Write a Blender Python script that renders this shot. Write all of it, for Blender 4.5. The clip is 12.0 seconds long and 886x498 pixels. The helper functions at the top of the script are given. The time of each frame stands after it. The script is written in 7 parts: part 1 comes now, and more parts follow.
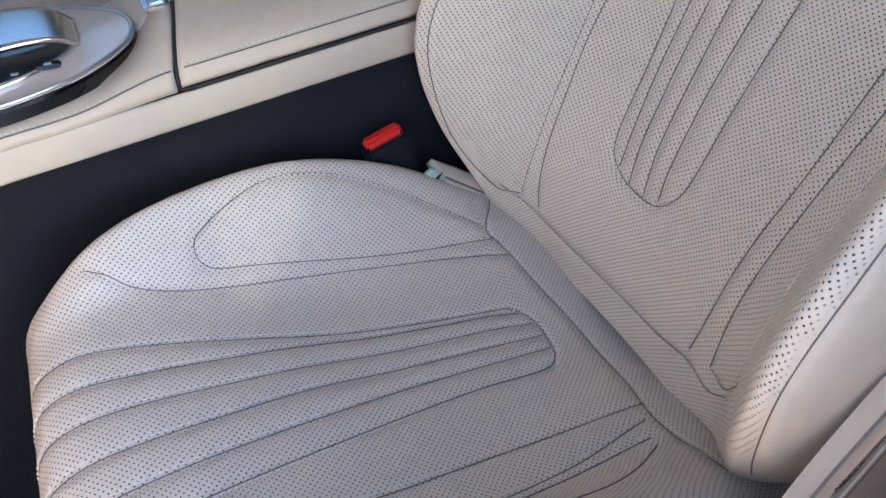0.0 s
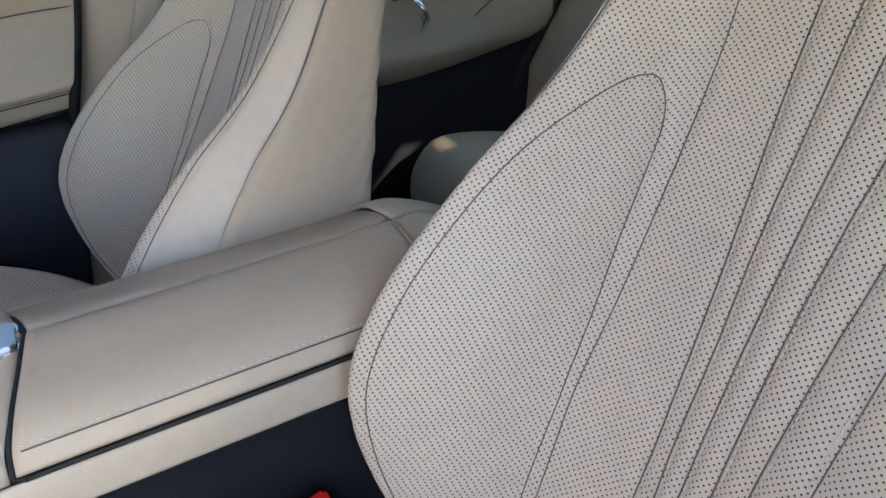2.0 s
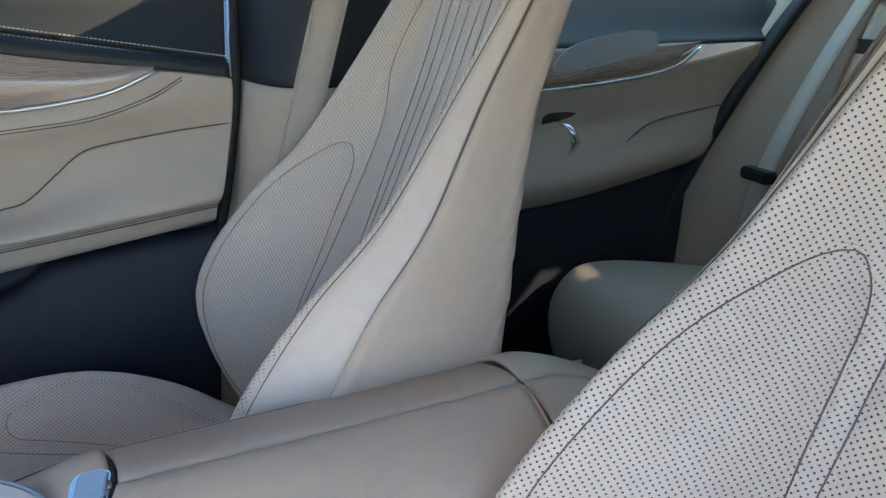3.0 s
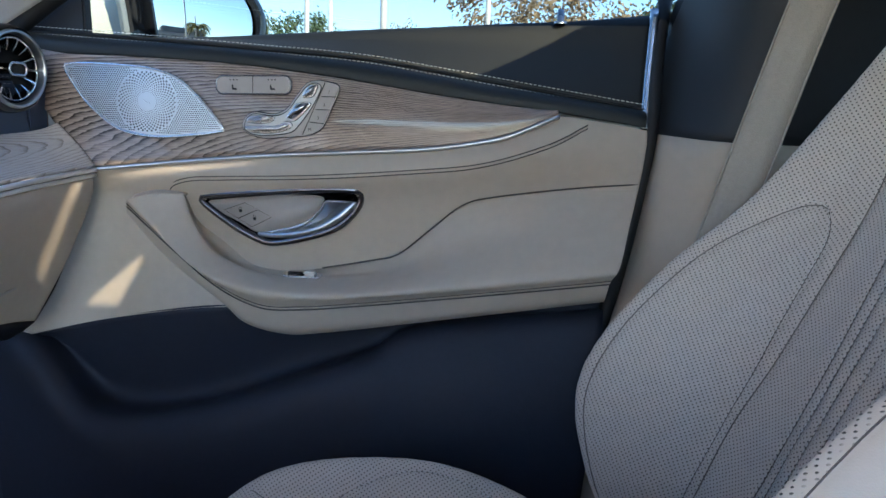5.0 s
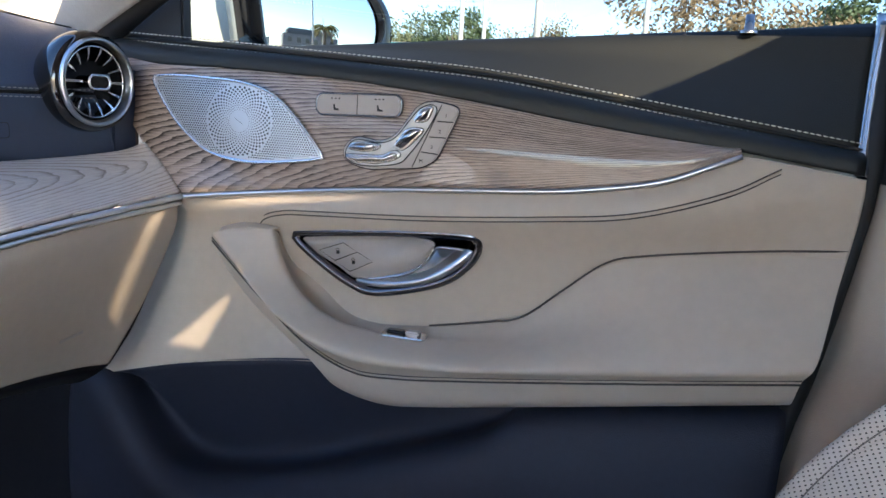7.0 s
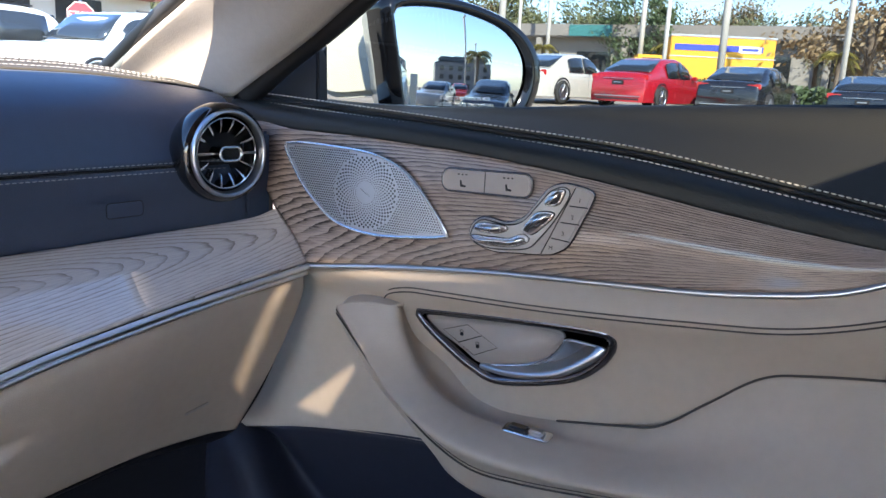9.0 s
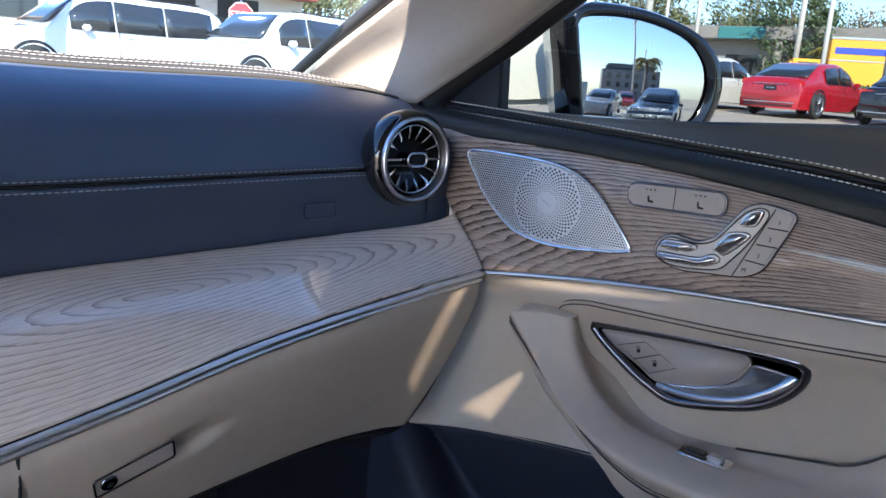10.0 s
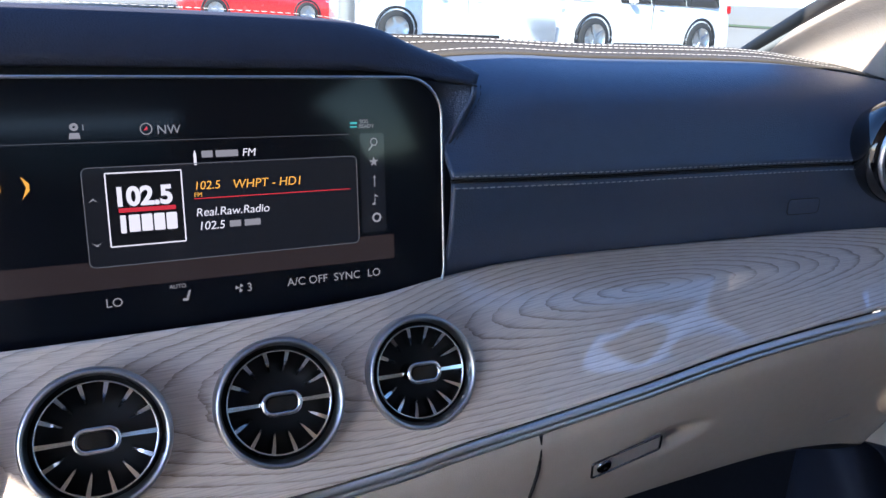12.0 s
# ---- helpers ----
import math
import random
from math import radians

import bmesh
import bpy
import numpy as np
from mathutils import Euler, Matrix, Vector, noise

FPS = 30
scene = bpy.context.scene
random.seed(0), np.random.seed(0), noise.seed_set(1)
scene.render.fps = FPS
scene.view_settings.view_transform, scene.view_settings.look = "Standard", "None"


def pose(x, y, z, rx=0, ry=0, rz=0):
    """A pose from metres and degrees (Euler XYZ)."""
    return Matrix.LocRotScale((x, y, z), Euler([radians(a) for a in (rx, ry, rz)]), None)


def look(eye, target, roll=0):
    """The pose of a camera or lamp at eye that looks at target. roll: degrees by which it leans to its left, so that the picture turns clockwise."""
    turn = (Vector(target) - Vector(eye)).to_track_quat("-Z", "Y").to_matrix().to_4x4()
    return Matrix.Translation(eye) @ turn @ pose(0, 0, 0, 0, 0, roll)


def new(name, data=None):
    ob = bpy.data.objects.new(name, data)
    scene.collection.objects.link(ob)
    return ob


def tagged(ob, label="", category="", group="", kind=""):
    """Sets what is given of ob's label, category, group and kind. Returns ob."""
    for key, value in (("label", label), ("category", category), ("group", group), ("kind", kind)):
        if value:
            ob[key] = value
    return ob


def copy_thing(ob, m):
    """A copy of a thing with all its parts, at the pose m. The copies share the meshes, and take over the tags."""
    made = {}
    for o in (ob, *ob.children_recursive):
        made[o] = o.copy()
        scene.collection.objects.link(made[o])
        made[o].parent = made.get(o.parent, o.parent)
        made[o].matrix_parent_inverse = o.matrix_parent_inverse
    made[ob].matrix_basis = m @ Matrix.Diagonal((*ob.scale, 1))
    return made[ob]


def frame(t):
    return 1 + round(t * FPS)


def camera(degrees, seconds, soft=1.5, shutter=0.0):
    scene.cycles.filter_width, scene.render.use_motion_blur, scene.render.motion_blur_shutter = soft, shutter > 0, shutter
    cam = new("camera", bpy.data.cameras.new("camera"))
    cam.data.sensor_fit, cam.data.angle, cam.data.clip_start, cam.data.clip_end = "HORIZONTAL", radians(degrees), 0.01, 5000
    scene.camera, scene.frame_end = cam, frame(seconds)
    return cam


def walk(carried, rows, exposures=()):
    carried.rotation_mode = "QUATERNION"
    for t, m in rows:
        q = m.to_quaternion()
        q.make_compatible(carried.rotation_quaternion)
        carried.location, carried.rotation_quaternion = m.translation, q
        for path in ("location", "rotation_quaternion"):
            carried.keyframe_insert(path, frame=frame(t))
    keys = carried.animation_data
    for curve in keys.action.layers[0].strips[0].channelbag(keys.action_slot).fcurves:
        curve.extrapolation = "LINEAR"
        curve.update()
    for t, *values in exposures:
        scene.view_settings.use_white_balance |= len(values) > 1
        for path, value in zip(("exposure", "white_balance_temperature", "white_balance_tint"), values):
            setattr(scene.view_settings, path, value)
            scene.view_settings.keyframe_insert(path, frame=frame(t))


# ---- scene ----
cam = camera(59.3, 12.0)
PATH = [
    (0, (-0.282, -0.778, 1.128), (0.361, 0.606, -0.164), -1.0),
    (0.5, (-0.259, -0.72, 1.128), (0.467, 0.664, -0.119), -0.7),
    (1, (-0.24, -0.672, 1.134), (0.604, 0.731, -0.014), -0.2),
    (1.5, (-0.216, -0.614, 1.137), (0.716, 0.828, 0.111), 1.2),
    (2, (-0.18, -0.573, 1.136), (0.711, 0.998, 0.278), 0.5),
    (2.5, (-0.148, -0.528, 1.149), (0.603, 1.185, 0.44), 0.9),
    (2.7, (-0.141, -0.519, 1.151), (0.563, 1.231, 0.486), 0.5),
    (4.3, (-0.160, -0.353, 1.052), (-0.070, 1.606, 0.672), 2.3),
    (4.5, (-0.189, -0.338, 1.031), (-0.138, 1.634, 0.705), 1.9),
    (5, (-0.207, -0.229, 1.027), (-0.416, 1.733, 0.703), 2.0),
    (5.5, (-0.227, -0.159, 1.016), (-0.707, 1.745, 0.64), 2.0),
    (6, (-0.225, -0.101, 1.022), (-0.862, 1.755, 0.633), 2.6),
    (6.5, (-0.228, -0.073, 1.045), (-0.812, 1.805, 0.685), 3.0),
    (6.7, (-0.227, -0.051, 1.053), (-0.79, 1.836, 0.702), 3.4),
    (8.3, (-0.225, 0.049, 1.125), (-0.912, 1.883, 0.723), 4.1),
    (8.5, (-0.22, 0.055, 1.132), (-0.983, 1.857, 0.722), 3.9),
    (9, (-0.221, 0.077, 1.163), (-1.181, 1.781, 0.745), 3.0),
    (9.5, (-0.244, 0.068, 1.168), (-1.34, 1.688, 0.752), 4.3),
    (10, (-0.265, 0.042, 1.171), (-1.494, 1.558, 0.734), 4.0),
    (10.5, (-0.293, 0.021, 1.176), (-1.701, 1.349, 0.673), 2.8),
    (11, (-0.32, 0.002, 1.188), (-1.833, 1.188, 0.636), 1.6),
    (11.5, (-0.339, -0.031, 1.188), (-1.922, 1.052, 0.621), 2.6),
    (12, (-0.382, -0.072, 1.19), (-2.077, 0.816, 0.608), 2.5),
]
walk(cam, [(t, look(eye, target, roll)) for t, eye, target, roll in PATH],
     exposures=[(0.0, 3.3, 7000, 10), (1.5, 3.2, 7300, 9), (2.7, 3.4, 6700, 5), (4.3, 2.85, 6050, 7), (5.0, 3.05, 6100, 7), (5.5, 3.35, 6500, 12), (6.0, 3.5, 6600, 13), (6.7, 3.4, 6600, 13),
                (8.5, 3.28, 6500, 16), (9.5, 2.9, 6200, 16), (10.5, 2.9, 6000, 16), (12.0, 2.68, 5800, 16)])

# ---- world, sun ----
SUN_DIR = Vector((0.55, -0.65, 0.62)).normalized()      # towards the sun
world = bpy.data.worlds.new("world")
scene.world = world
world.use_nodes = True
wn, wl = world.node_tree.nodes, world.node_tree.links
sky = wn.new("ShaderNodeTexSky")
sky.sky_type, sky.sun_disc = "NISHITA", False
sky.sun_elevation = math.asin(SUN_DIR.z)
sky.sun_rotation = math.atan2(SUN_DIR.x, SUN_DIR.y)
sky.air_density, sky.dust_density, sky.ozone_density = 1.0, 0.4, 4.0
wn["Background"].inputs["Strength"].default_value = 0.15
wl.new(sky.outputs[0], wn["Background"].inputs[0])
lamp = bpy.data.lights.new("sun", "SUN")
lamp.energy, lamp.angle, lamp.color = 4.8, radians(0.6), (1.0, 0.88, 0.68)
sun = new("sun", lamp)
sun.matrix_world = look(SUN_DIR * 30, (0, 0, 0))


# ---- materials ----
def mat(name, base, rough=0.5, metal=0.0, vary=0.12, scale=30.0, bump=0.0, bump_scale=900.0, spec=0.5, coat=0.0, sheen=0.0, rough_vary=0.08):
    """A plain surface with variation at two scales and a fine relief; object coordinates in metres."""
    m = bpy.data.materials.new(name)
    m.use_nodes = True
    n, l = m.node_tree.nodes, m.node_tree.links
    b = n["Principled BSDF"]
    b.inputs["Metallic"].default_value = metal
    b.inputs["Specular IOR Level"].default_value = spec
    b.inputs["Coat Weight"].default_value = coat
    b.inputs["Coat Roughness"].default_value = 0.04
    b.inputs["Sheen Weight"].default_value = sheen
    tc = n.new("ShaderNodeTexCoord")
    big, small = n.new("ShaderNodeTexNoise"), n.new("ShaderNodeTexNoise")
    big.inputs["Scale"].default_value, small.inputs["Scale"].default_value = scale * 0.2, scale * 4
    big.inputs["Detail"].default_value = 4
    for t in (big, small):
        l.new(tc.outputs["Object"], t.inputs["Vector"])
    add = n.new("ShaderNodeMath")
    add.operation = "ADD"
    l.new(big.outputs[0], add.inputs[0]), l.new(small.outputs[0], add.inputs[1])
    ramp = n.new("ShaderNodeMapRange")
    ramp.inputs["From Min"].default_value, ramp.inputs["From Max"].default_value = 0.6, 1.4
    ramp.inputs["To Min"].default_value, ramp.inputs["To Max"].default_value = 1 - vary, 1 + vary
    l.new(add.outputs[0], ramp.inputs["Value"])
    col = n.new("ShaderNodeVectorMath")
    col.operation = "SCALE"
    col.inputs[0].default_value = base
    l.new(ramp.outputs[0], col.inputs["Scale"])
    l.new(col.outputs[0], b.inputs["Base Color"])
    rr = n.new("ShaderNodeMapRange")
    rr.inputs["To Min"].default_value, rr.inputs["To Max"].default_value = max(0.02, rough - rough_vary), min(1, rough + rough_vary)
    l.new(big.outputs[0], rr.inputs["Value"]), l.new(rr.outputs[0], b.inputs["Roughness"])
    if bump:
        v = n.new("ShaderNodeTexVoronoi")
        v.inputs["Scale"].default_value = bump_scale
        l.new(tc.outputs["Object"], v.inputs["Vector"])
        bp = n.new("ShaderNodeBump")
        bp.inputs["Strength"].default_value, bp.inputs["Distance"].default_value = bump, 0.0006
        l.new(v.outputs["Distance"], bp.inputs["Height"]), l.new(bp.outputs[0], b.inputs["Normal"])
    return m


def perforated(name, base, rough, pitch=0.0038, hole=0.175):
    """Leather with a lattice of punched holes, laid out on the UV map in metres."""
    m = mat(name, base, rough, vary=0.07, scale=22, bump=0.12, bump_scale=1100, spec=0.4)
    n, l = m.node_tree.nodes, m.node_tree.links
    b = n["Principled BSDF"]
    uv = n.new("ShaderNodeUVMap")
    mp = n.new("ShaderNodeMapping")
    mp.inputs["Rotation"].default_value[2] = radians(45)
    mp.inputs["Scale"].default_value = (1 / pitch,) * 3
    l.new(uv.outputs[0], mp.inputs["Vector"])
    vo = n.new("ShaderNodeTexVoronoi")
    vo.voronoi_dimensions = "2D"
    vo.inputs["Scale"].default_value, vo.inputs["Randomness"].default_value = 1.0, 0.0
    l.new(mp.outputs[0], vo.inputs["Vector"])
    mr = n.new("ShaderNodeMapRange")
    mr.interpolation_type = "SMOOTHSTEP"
    mr.inputs["From Min"].default_value, mr.inputs["From Max"].default_value = hole * 0.8, hole * 1.25
    l.new(vo.outputs["Distance"], mr.inputs["Value"])
    at = n.new("ShaderNodeAttribute")
    at.attribute_name = "smooth"
    mx = n.new("ShaderNodeMath")
    mx.operation = "MAXIMUM"
    l.new(mr.outputs[0], mx.inputs[0]), l.new(at.outputs["Fac"], mx.inputs[1])
    old = b.inputs["Base Color"].links[0].from_socket
    mix = n.new("ShaderNodeMix")
    mix.data_type = "RGBA"
    mix.inputs[6].default_value = (0.040, 0.035, 0.033, 1)
    l.new(mx.outputs[0], mix.inputs[0]), l.new(old, mix.inputs[7]), l.new(mix.outputs[2], b.inputs["Base Color"])
    bp = b.inputs["Normal"].links[0].from_node
    b2 = n.new("ShaderNodeBump")
    b2.inputs["Strength"].default_value, b2.inputs["Distance"].default_value = 0.7, 0.0008
    l.new(mx.outputs[0], b2.inputs["Height"]), l.new(bp.outputs[0], b2.inputs["Normal"]), l.new(b2.outputs[0], b.inputs["Normal"])
    return m


def wood_mat(name, light, dark, coarse, rough=0.16, centre=(0.0, 0.0), squash=4.0, warp=0.5, ior=1.5, coat=1.0, thin=3.0):
    """Lacquered wood: cathedral grain as distorted rings on the UV map, with fine pores."""
    m = bpy.data.materials.new(name)
    m.use_nodes = True
    n, l = m.node_tree.nodes, m.node_tree.links
    b = n["Principled BSDF"]
    uv = n.new("ShaderNodeUVMap")
    mp = n.new("ShaderNodeMapping")
    mp.inputs["Location"].default_value = (-centre[0], -centre[1] * squash, 0)
    mp.inputs["Scale"].default_value = (1, squash, 1)
    l.new(uv.outputs[0], mp.inputs["Vector"])
    ns = n.new("ShaderNodeTexNoise")
    ns.inputs["Scale"].default_value, ns.inputs["Detail"].default_value = 5.0, 4.0
    l.new(mp.outputs[0], ns.inputs["Vector"])
    wv = n.new("ShaderNodeTexWave")
    wv.wave_type, wv.rings_direction, wv.wave_profile = "RINGS", "SPHERICAL", "SAW"
    wv.inputs["Scale"].default_value, wv.inputs["Distortion"].default_value = coarse, warp * 14
    wv.inputs["Detail"].default_value, wv.inputs["Detail Scale"].default_value, wv.inputs["Detail Roughness"].default_value = 5.0, 0.55, 0.62
    l.new(mp.outputs[0], wv.inputs["Vector"])
    fine = n.new("ShaderNodeTexNoise")
    fine.inputs["Scale"].default_value, fine.inputs["Detail"].default_value = 1.0, 3.0
    m2 = n.new("ShaderNodeMapping")
    m2.inputs["Scale"].default_value = (45, 1100, 1)
    l.new(uv.outputs[0], m2.inputs["Vector"]), l.new(m2.outputs[0], fine.inputs["Vector"])
    p = n.new("ShaderNodeMath")
    p.operation, p.inputs[1].default_value = "POWER", thin
    l.new(wv.outputs["Fac"], p.inputs[0])
    q = n.new("ShaderNodeMath")
    q.operation, q.inputs[1].default_value, q.inputs[2].default_value = "MULTIPLY_ADD", 1.5, -0.64
    l.new(fine.outputs[0], q.inputs[0])
    s2 = n.new("ShaderNodeMath")
    s2.operation, s2.use_clamp = "ADD", True
    fade = n.new("ShaderNodeMapRange")
    fade.inputs["From Min"].default_value, fade.inputs["From Max"].default_value = 0.35, 0.65
    fade.inputs["To Min"].default_value, fade.inputs["To Max"].default_value = 0.45, 1.35
    l.new(ns.outputs[0], fade.inputs["Value"])
    pm_ = n.new("ShaderNodeMath")
    pm_.operation = "MULTIPLY"
    l.new(p.outputs[0], pm_.inputs[0]), l.new(fade.outputs[0], pm_.inputs[1])
    l.new(pm_.outputs[0], s2.inputs[0]), l.new(q.outputs[0], s2.inputs[1])
    mix = n.new("ShaderNodeMix")
    mix.data_type = "RGBA"
    mix.inputs[6].default_value, mix.inputs[7].default_value = (*light, 1), (*dark, 1)
    l.new(s2.outputs[0], mix.inputs[0]), l.new(mix.outputs[2], b.inputs["Base Color"])
    b.inputs["Roughness"].default_value = 0.45
    b.inputs["Coat Weight"].default_value, b.inputs["Coat Roughness"].default_value = coat, rough
    b.inputs["Coat IOR"].default_value = ior
    b.inputs["Specular IOR Level"].default_value = 0.15
    bp = n.new("ShaderNodeBump")
    bp.inputs["Strength"].default_value, bp.inputs["Distance"].default_value = 0.12, 0.0006
    l.new(s2.outputs[0], bp.inputs["Height"]), l.new(bp.outputs[0], b.inputs["Normal"])
    return m


def emit_mat(name, colour, strength, base=(0.01, 0.01, 0.012)):
    m = bpy.data.materials.new(name)
    m.use_nodes = True
    b = m.node_tree.nodes["Principled BSDF"]
    b.inputs["Base Color"].default_value = (*base, 1)
    b.inputs["Roughness"].default_value, b.inputs["Specular IOR Level"].default_value = 0.06, 0.3
    b.inputs["Emission Color"].default_value, b.inputs["Emission Strength"].default_value = (*colour, 1), strength
    return m


def glass_mat(name, tint, rough=0.0):
    m = bpy.data.materials.new(name)
    m.use_nodes = True
    n, l = m.node_tree.nodes, m.node_tree.links
    tr, gl, mx = n.new("ShaderNodeBsdfTransparent"), n.new("ShaderNodeBsdfGlossy"), n.new("ShaderNodeMixShader")
    tr.inputs[0].default_value = (*tint, 1)
    gl.inputs["Roughness"].default_value = rough
    lw, pw, sc = n.new("ShaderNodeLayerWeight"), n.new("ShaderNodeMath"), n.new("ShaderNodeMath")
    lw.inputs["Blend"].default_value = 0.5
    pw.operation, pw.inputs[1].default_value = "POWER", 5.0
    sc.operation, sc.inputs[1].default_value, sc.inputs[2].default_value = "MULTIPLY_ADD", 0.85, 0.05
    l.new(lw.outputs["Facing"], pw.inputs[0]), l.new(pw.outputs[0], sc.inputs[0])
    l.new(sc.outputs[0], mx.inputs[0]), l.new(tr.outputs[0], mx.inputs[1]), l.new(gl.outputs[0], mx.inputs[2])
    l.new(mx.outputs[0], n["Material Output"].inputs[0])
    return m


BEIGE = (0.46, 0.378, 0.300)
M_LEATHER = mat("beige_leather", BEIGE, 0.48, vary=0.05, scale=20, bump=0.22, bump_scale=900, spec=0.4)
M_PERF = perforated("perforated_leather", (0.56, 0.48, 0.405), 0.46)
M_THREAD = mat("thread_light", (0.62, 0.57, 0.50), 0.7)
M_SEAM2 = mat("dark_seam", (0.060, 0.052, 0.048), 0.8)
M_THREAD2 = mat("thread_grey", (0.34, 0.34, 0.34), 0.7)
# dark tone for thin tubes that draw the shade in seams and folds
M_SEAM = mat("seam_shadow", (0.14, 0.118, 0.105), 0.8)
M_DASH = mat("navy_leather", (0.026, 0.044, 0.084), 0.46, vary=0.10, scale=20, bump=0.40, bump_scale=700, spec=0.95, sheen=0.05)
M_VISOR = mat("visor_leather", (0.026, 0.029, 0.045), 0.55, vary=0.10, scale=20, bump=0.40, bump_scale=700, spec=0.3)
M_CREST = mat("black_cover_leather", (0.036, 0.034, 0.031), 0.62, vary=0.10, scale=20, bump=0.40, bump_scale=700, spec=0.2)
M_BELT = mat("black_leather", (0.0105, 0.0118, 0.0112), 0.58, vary=0.10, scale=20, bump=0.30, bump_scale=800, spec=0.5)
M_BLACK = mat("black_plastic", (0.012, 0.012, 0.015), 0.55, bump=0.2, bump_scale=600)
M_LOWER = mat("navy_plastic", (0.019, 0.0215, 0.034), 0.60, bump=0.25, bump_scale=700, spec=0.34)
M_LINING = mat("dark_lining", (0.0085, 0.0092, 0.0125), 0.8, vary=0.2, scale=60, bump=0.3, bump_scale=700, spec=0.15)
M_KEYBED = mat("dull_silver", (0.34, 0.325, 0.31), 0.42, metal=1.0, vary=0.04)
M_KEY = mat("silver_key", (0.60, 0.575, 0.56), 0.27, metal=1.0, vary=0.03, rough_vary=0.04)
M_GLOSS = mat("gloss_black", (0.006, 0.006, 0.007), 0.08, vary=0.02, coat=0.5, rough_vary=0.02)
M_CARPET = mat("carpet", (0.010, 0.010, 0.013), 0.95, vary=0.4, scale=200, bump=0.8, bump_scale=500)
M_CHROME = mat("chrome", (0.72, 0.73, 0.75), 0.14, metal=1.0, vary=0.03, rough_vary=0.04)
M_STRIP = mat("bright_strip", (0.86, 0.86, 0.87), 0.36, metal=1.0, vary=0.03, rough_vary=0.04)
M_SATIN = mat("satin_metal", (0.52, 0.53, 0.55), 0.30, metal=1.0, vary=0.05, rough_vary=0.05)
M_DARKCH = mat("dark_chrome", (0.16, 0.16, 0.18), 0.18, metal=1.0, vary=0.03, rough_vary=0.04)
# one ash in two tones; base colours lifted in place of glossy reflections
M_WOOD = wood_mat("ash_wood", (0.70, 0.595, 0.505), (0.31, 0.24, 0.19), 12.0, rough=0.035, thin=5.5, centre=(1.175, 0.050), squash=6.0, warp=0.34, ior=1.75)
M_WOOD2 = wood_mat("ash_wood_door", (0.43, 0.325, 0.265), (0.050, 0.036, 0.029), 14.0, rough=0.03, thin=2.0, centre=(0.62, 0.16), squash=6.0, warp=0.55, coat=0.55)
M_PLATE = mat("grey_beige_plastic", (0.40, 0.345, 0.305), 0.45, vary=0.04)
M_RED = mat("red_plastic", (0.62, 0.02, 0.015), 0.35, vary=0.05)
M_HEAD = mat("headliner", (0.42, 0.38, 0.34), 0.9, vary=0.05, bump=0.3, bump_scale=400)
M_RUBBER = mat("rubber", (0.012, 0.012, 0.013), 0.6, bump=0.1)
M_TAG = mat("mint_tag", (0.42, 0.58, 0.50), 0.6, vary=0.2, scale=200)
M_WEB = mat("belt_webbing", (0.42, 0.37, 0.31), 0.75, vary=0.08, scale=60, bump=0.5, bump_scale=700)
M_PAINT = mat("white_paint", (0.70, 0.665, 0.565), 0.25, vary=0.02, coat=0.6)
M_WINDOW = glass_mat("window_glass", (0.38, 0.465, 0.52))
M_SIDEGLASS = glass_mat("side_glass", (0.185, 0.215, 0.225))
# near opaque, added to keep stray sun off the driver's seat
M_SUNBLOCK = glass_mat("sun_block_glass", (0.012, 0.014, 0.014))
# yellow tint colours the daylight that falls on the rear bench
M_TINTED = glass_mat("tinted_glass", (0.85, 0.86, 0.66))
M_ROOFGLASS = glass_mat("roof_glass", (0.40, 0.40, 0.385))
M_MIRROR = mat("mirror", (0.86, 0.88, 0.88), 0.01, metal=1.0, vary=0.0, rough_vary=0.005)
M_MESH = mat("steel_mesh", (0.60, 0.61, 0.64), 0.40, metal=1.0, vary=0.04)
M_HOLE = mat("dark_hole", (0.010, 0.010, 0.011), 0.8)


# ---- building helpers ----
def cat(pts, n):
    """Catmull-Rom through pts, n samples even in length."""
    p = np.array(pts, float)
    if len(p) == 2:
        return p[0] + (p[1] - p[0]) * np.linspace(0, 1, n)[:, None]
    q = np.vstack([2 * p[0] - p[1], p, 2 * p[-1] - p[-2]])
    out = []
    for i in range(1, len(q) - 2):
        t = np.linspace(0, 1, 24, endpoint=False)[:, None]
        a, b, c, d = q[i - 1:i + 3]
        out.append(0.5 * (2 * b + (c - a) * t + (2 * a - 5 * b + 4 * c - d) * t ** 2 + (3 * b - a - 3 * c + d) * t ** 3))
    out = np.vstack(out + [p[-1:]])
    s = np.r_[0, np.cumsum(np.linalg.norm(np.diff(out, axis=0), axis=1))]
    w = np.linspace(0, s[-1], n)
    return np.stack([np.interp(w, s, out[:, k]) for k in range(p.shape[1])], 1)


def loft_grid(rails, nu, nv):
    """Rails become an nv x nu grid of points: smooth along each rail, smooth across them."""
    r = np.stack([cat(x, nu) for x in rails])
    return np.stack([cat(r[:, i], nv) for i in range(nu)], 1)


def inside(poly, x, y):
    hit, j = False, len(poly) - 1
    for i in range(len(poly)):
        (xi, yi), (xj, yj) = poly[i], poly[j]
        if (yi > y) != (yj > y) and x < (xj - xi) * (y - yi) / (yj - yi) + xi:
            hit = not hit
        j = i
    return hit


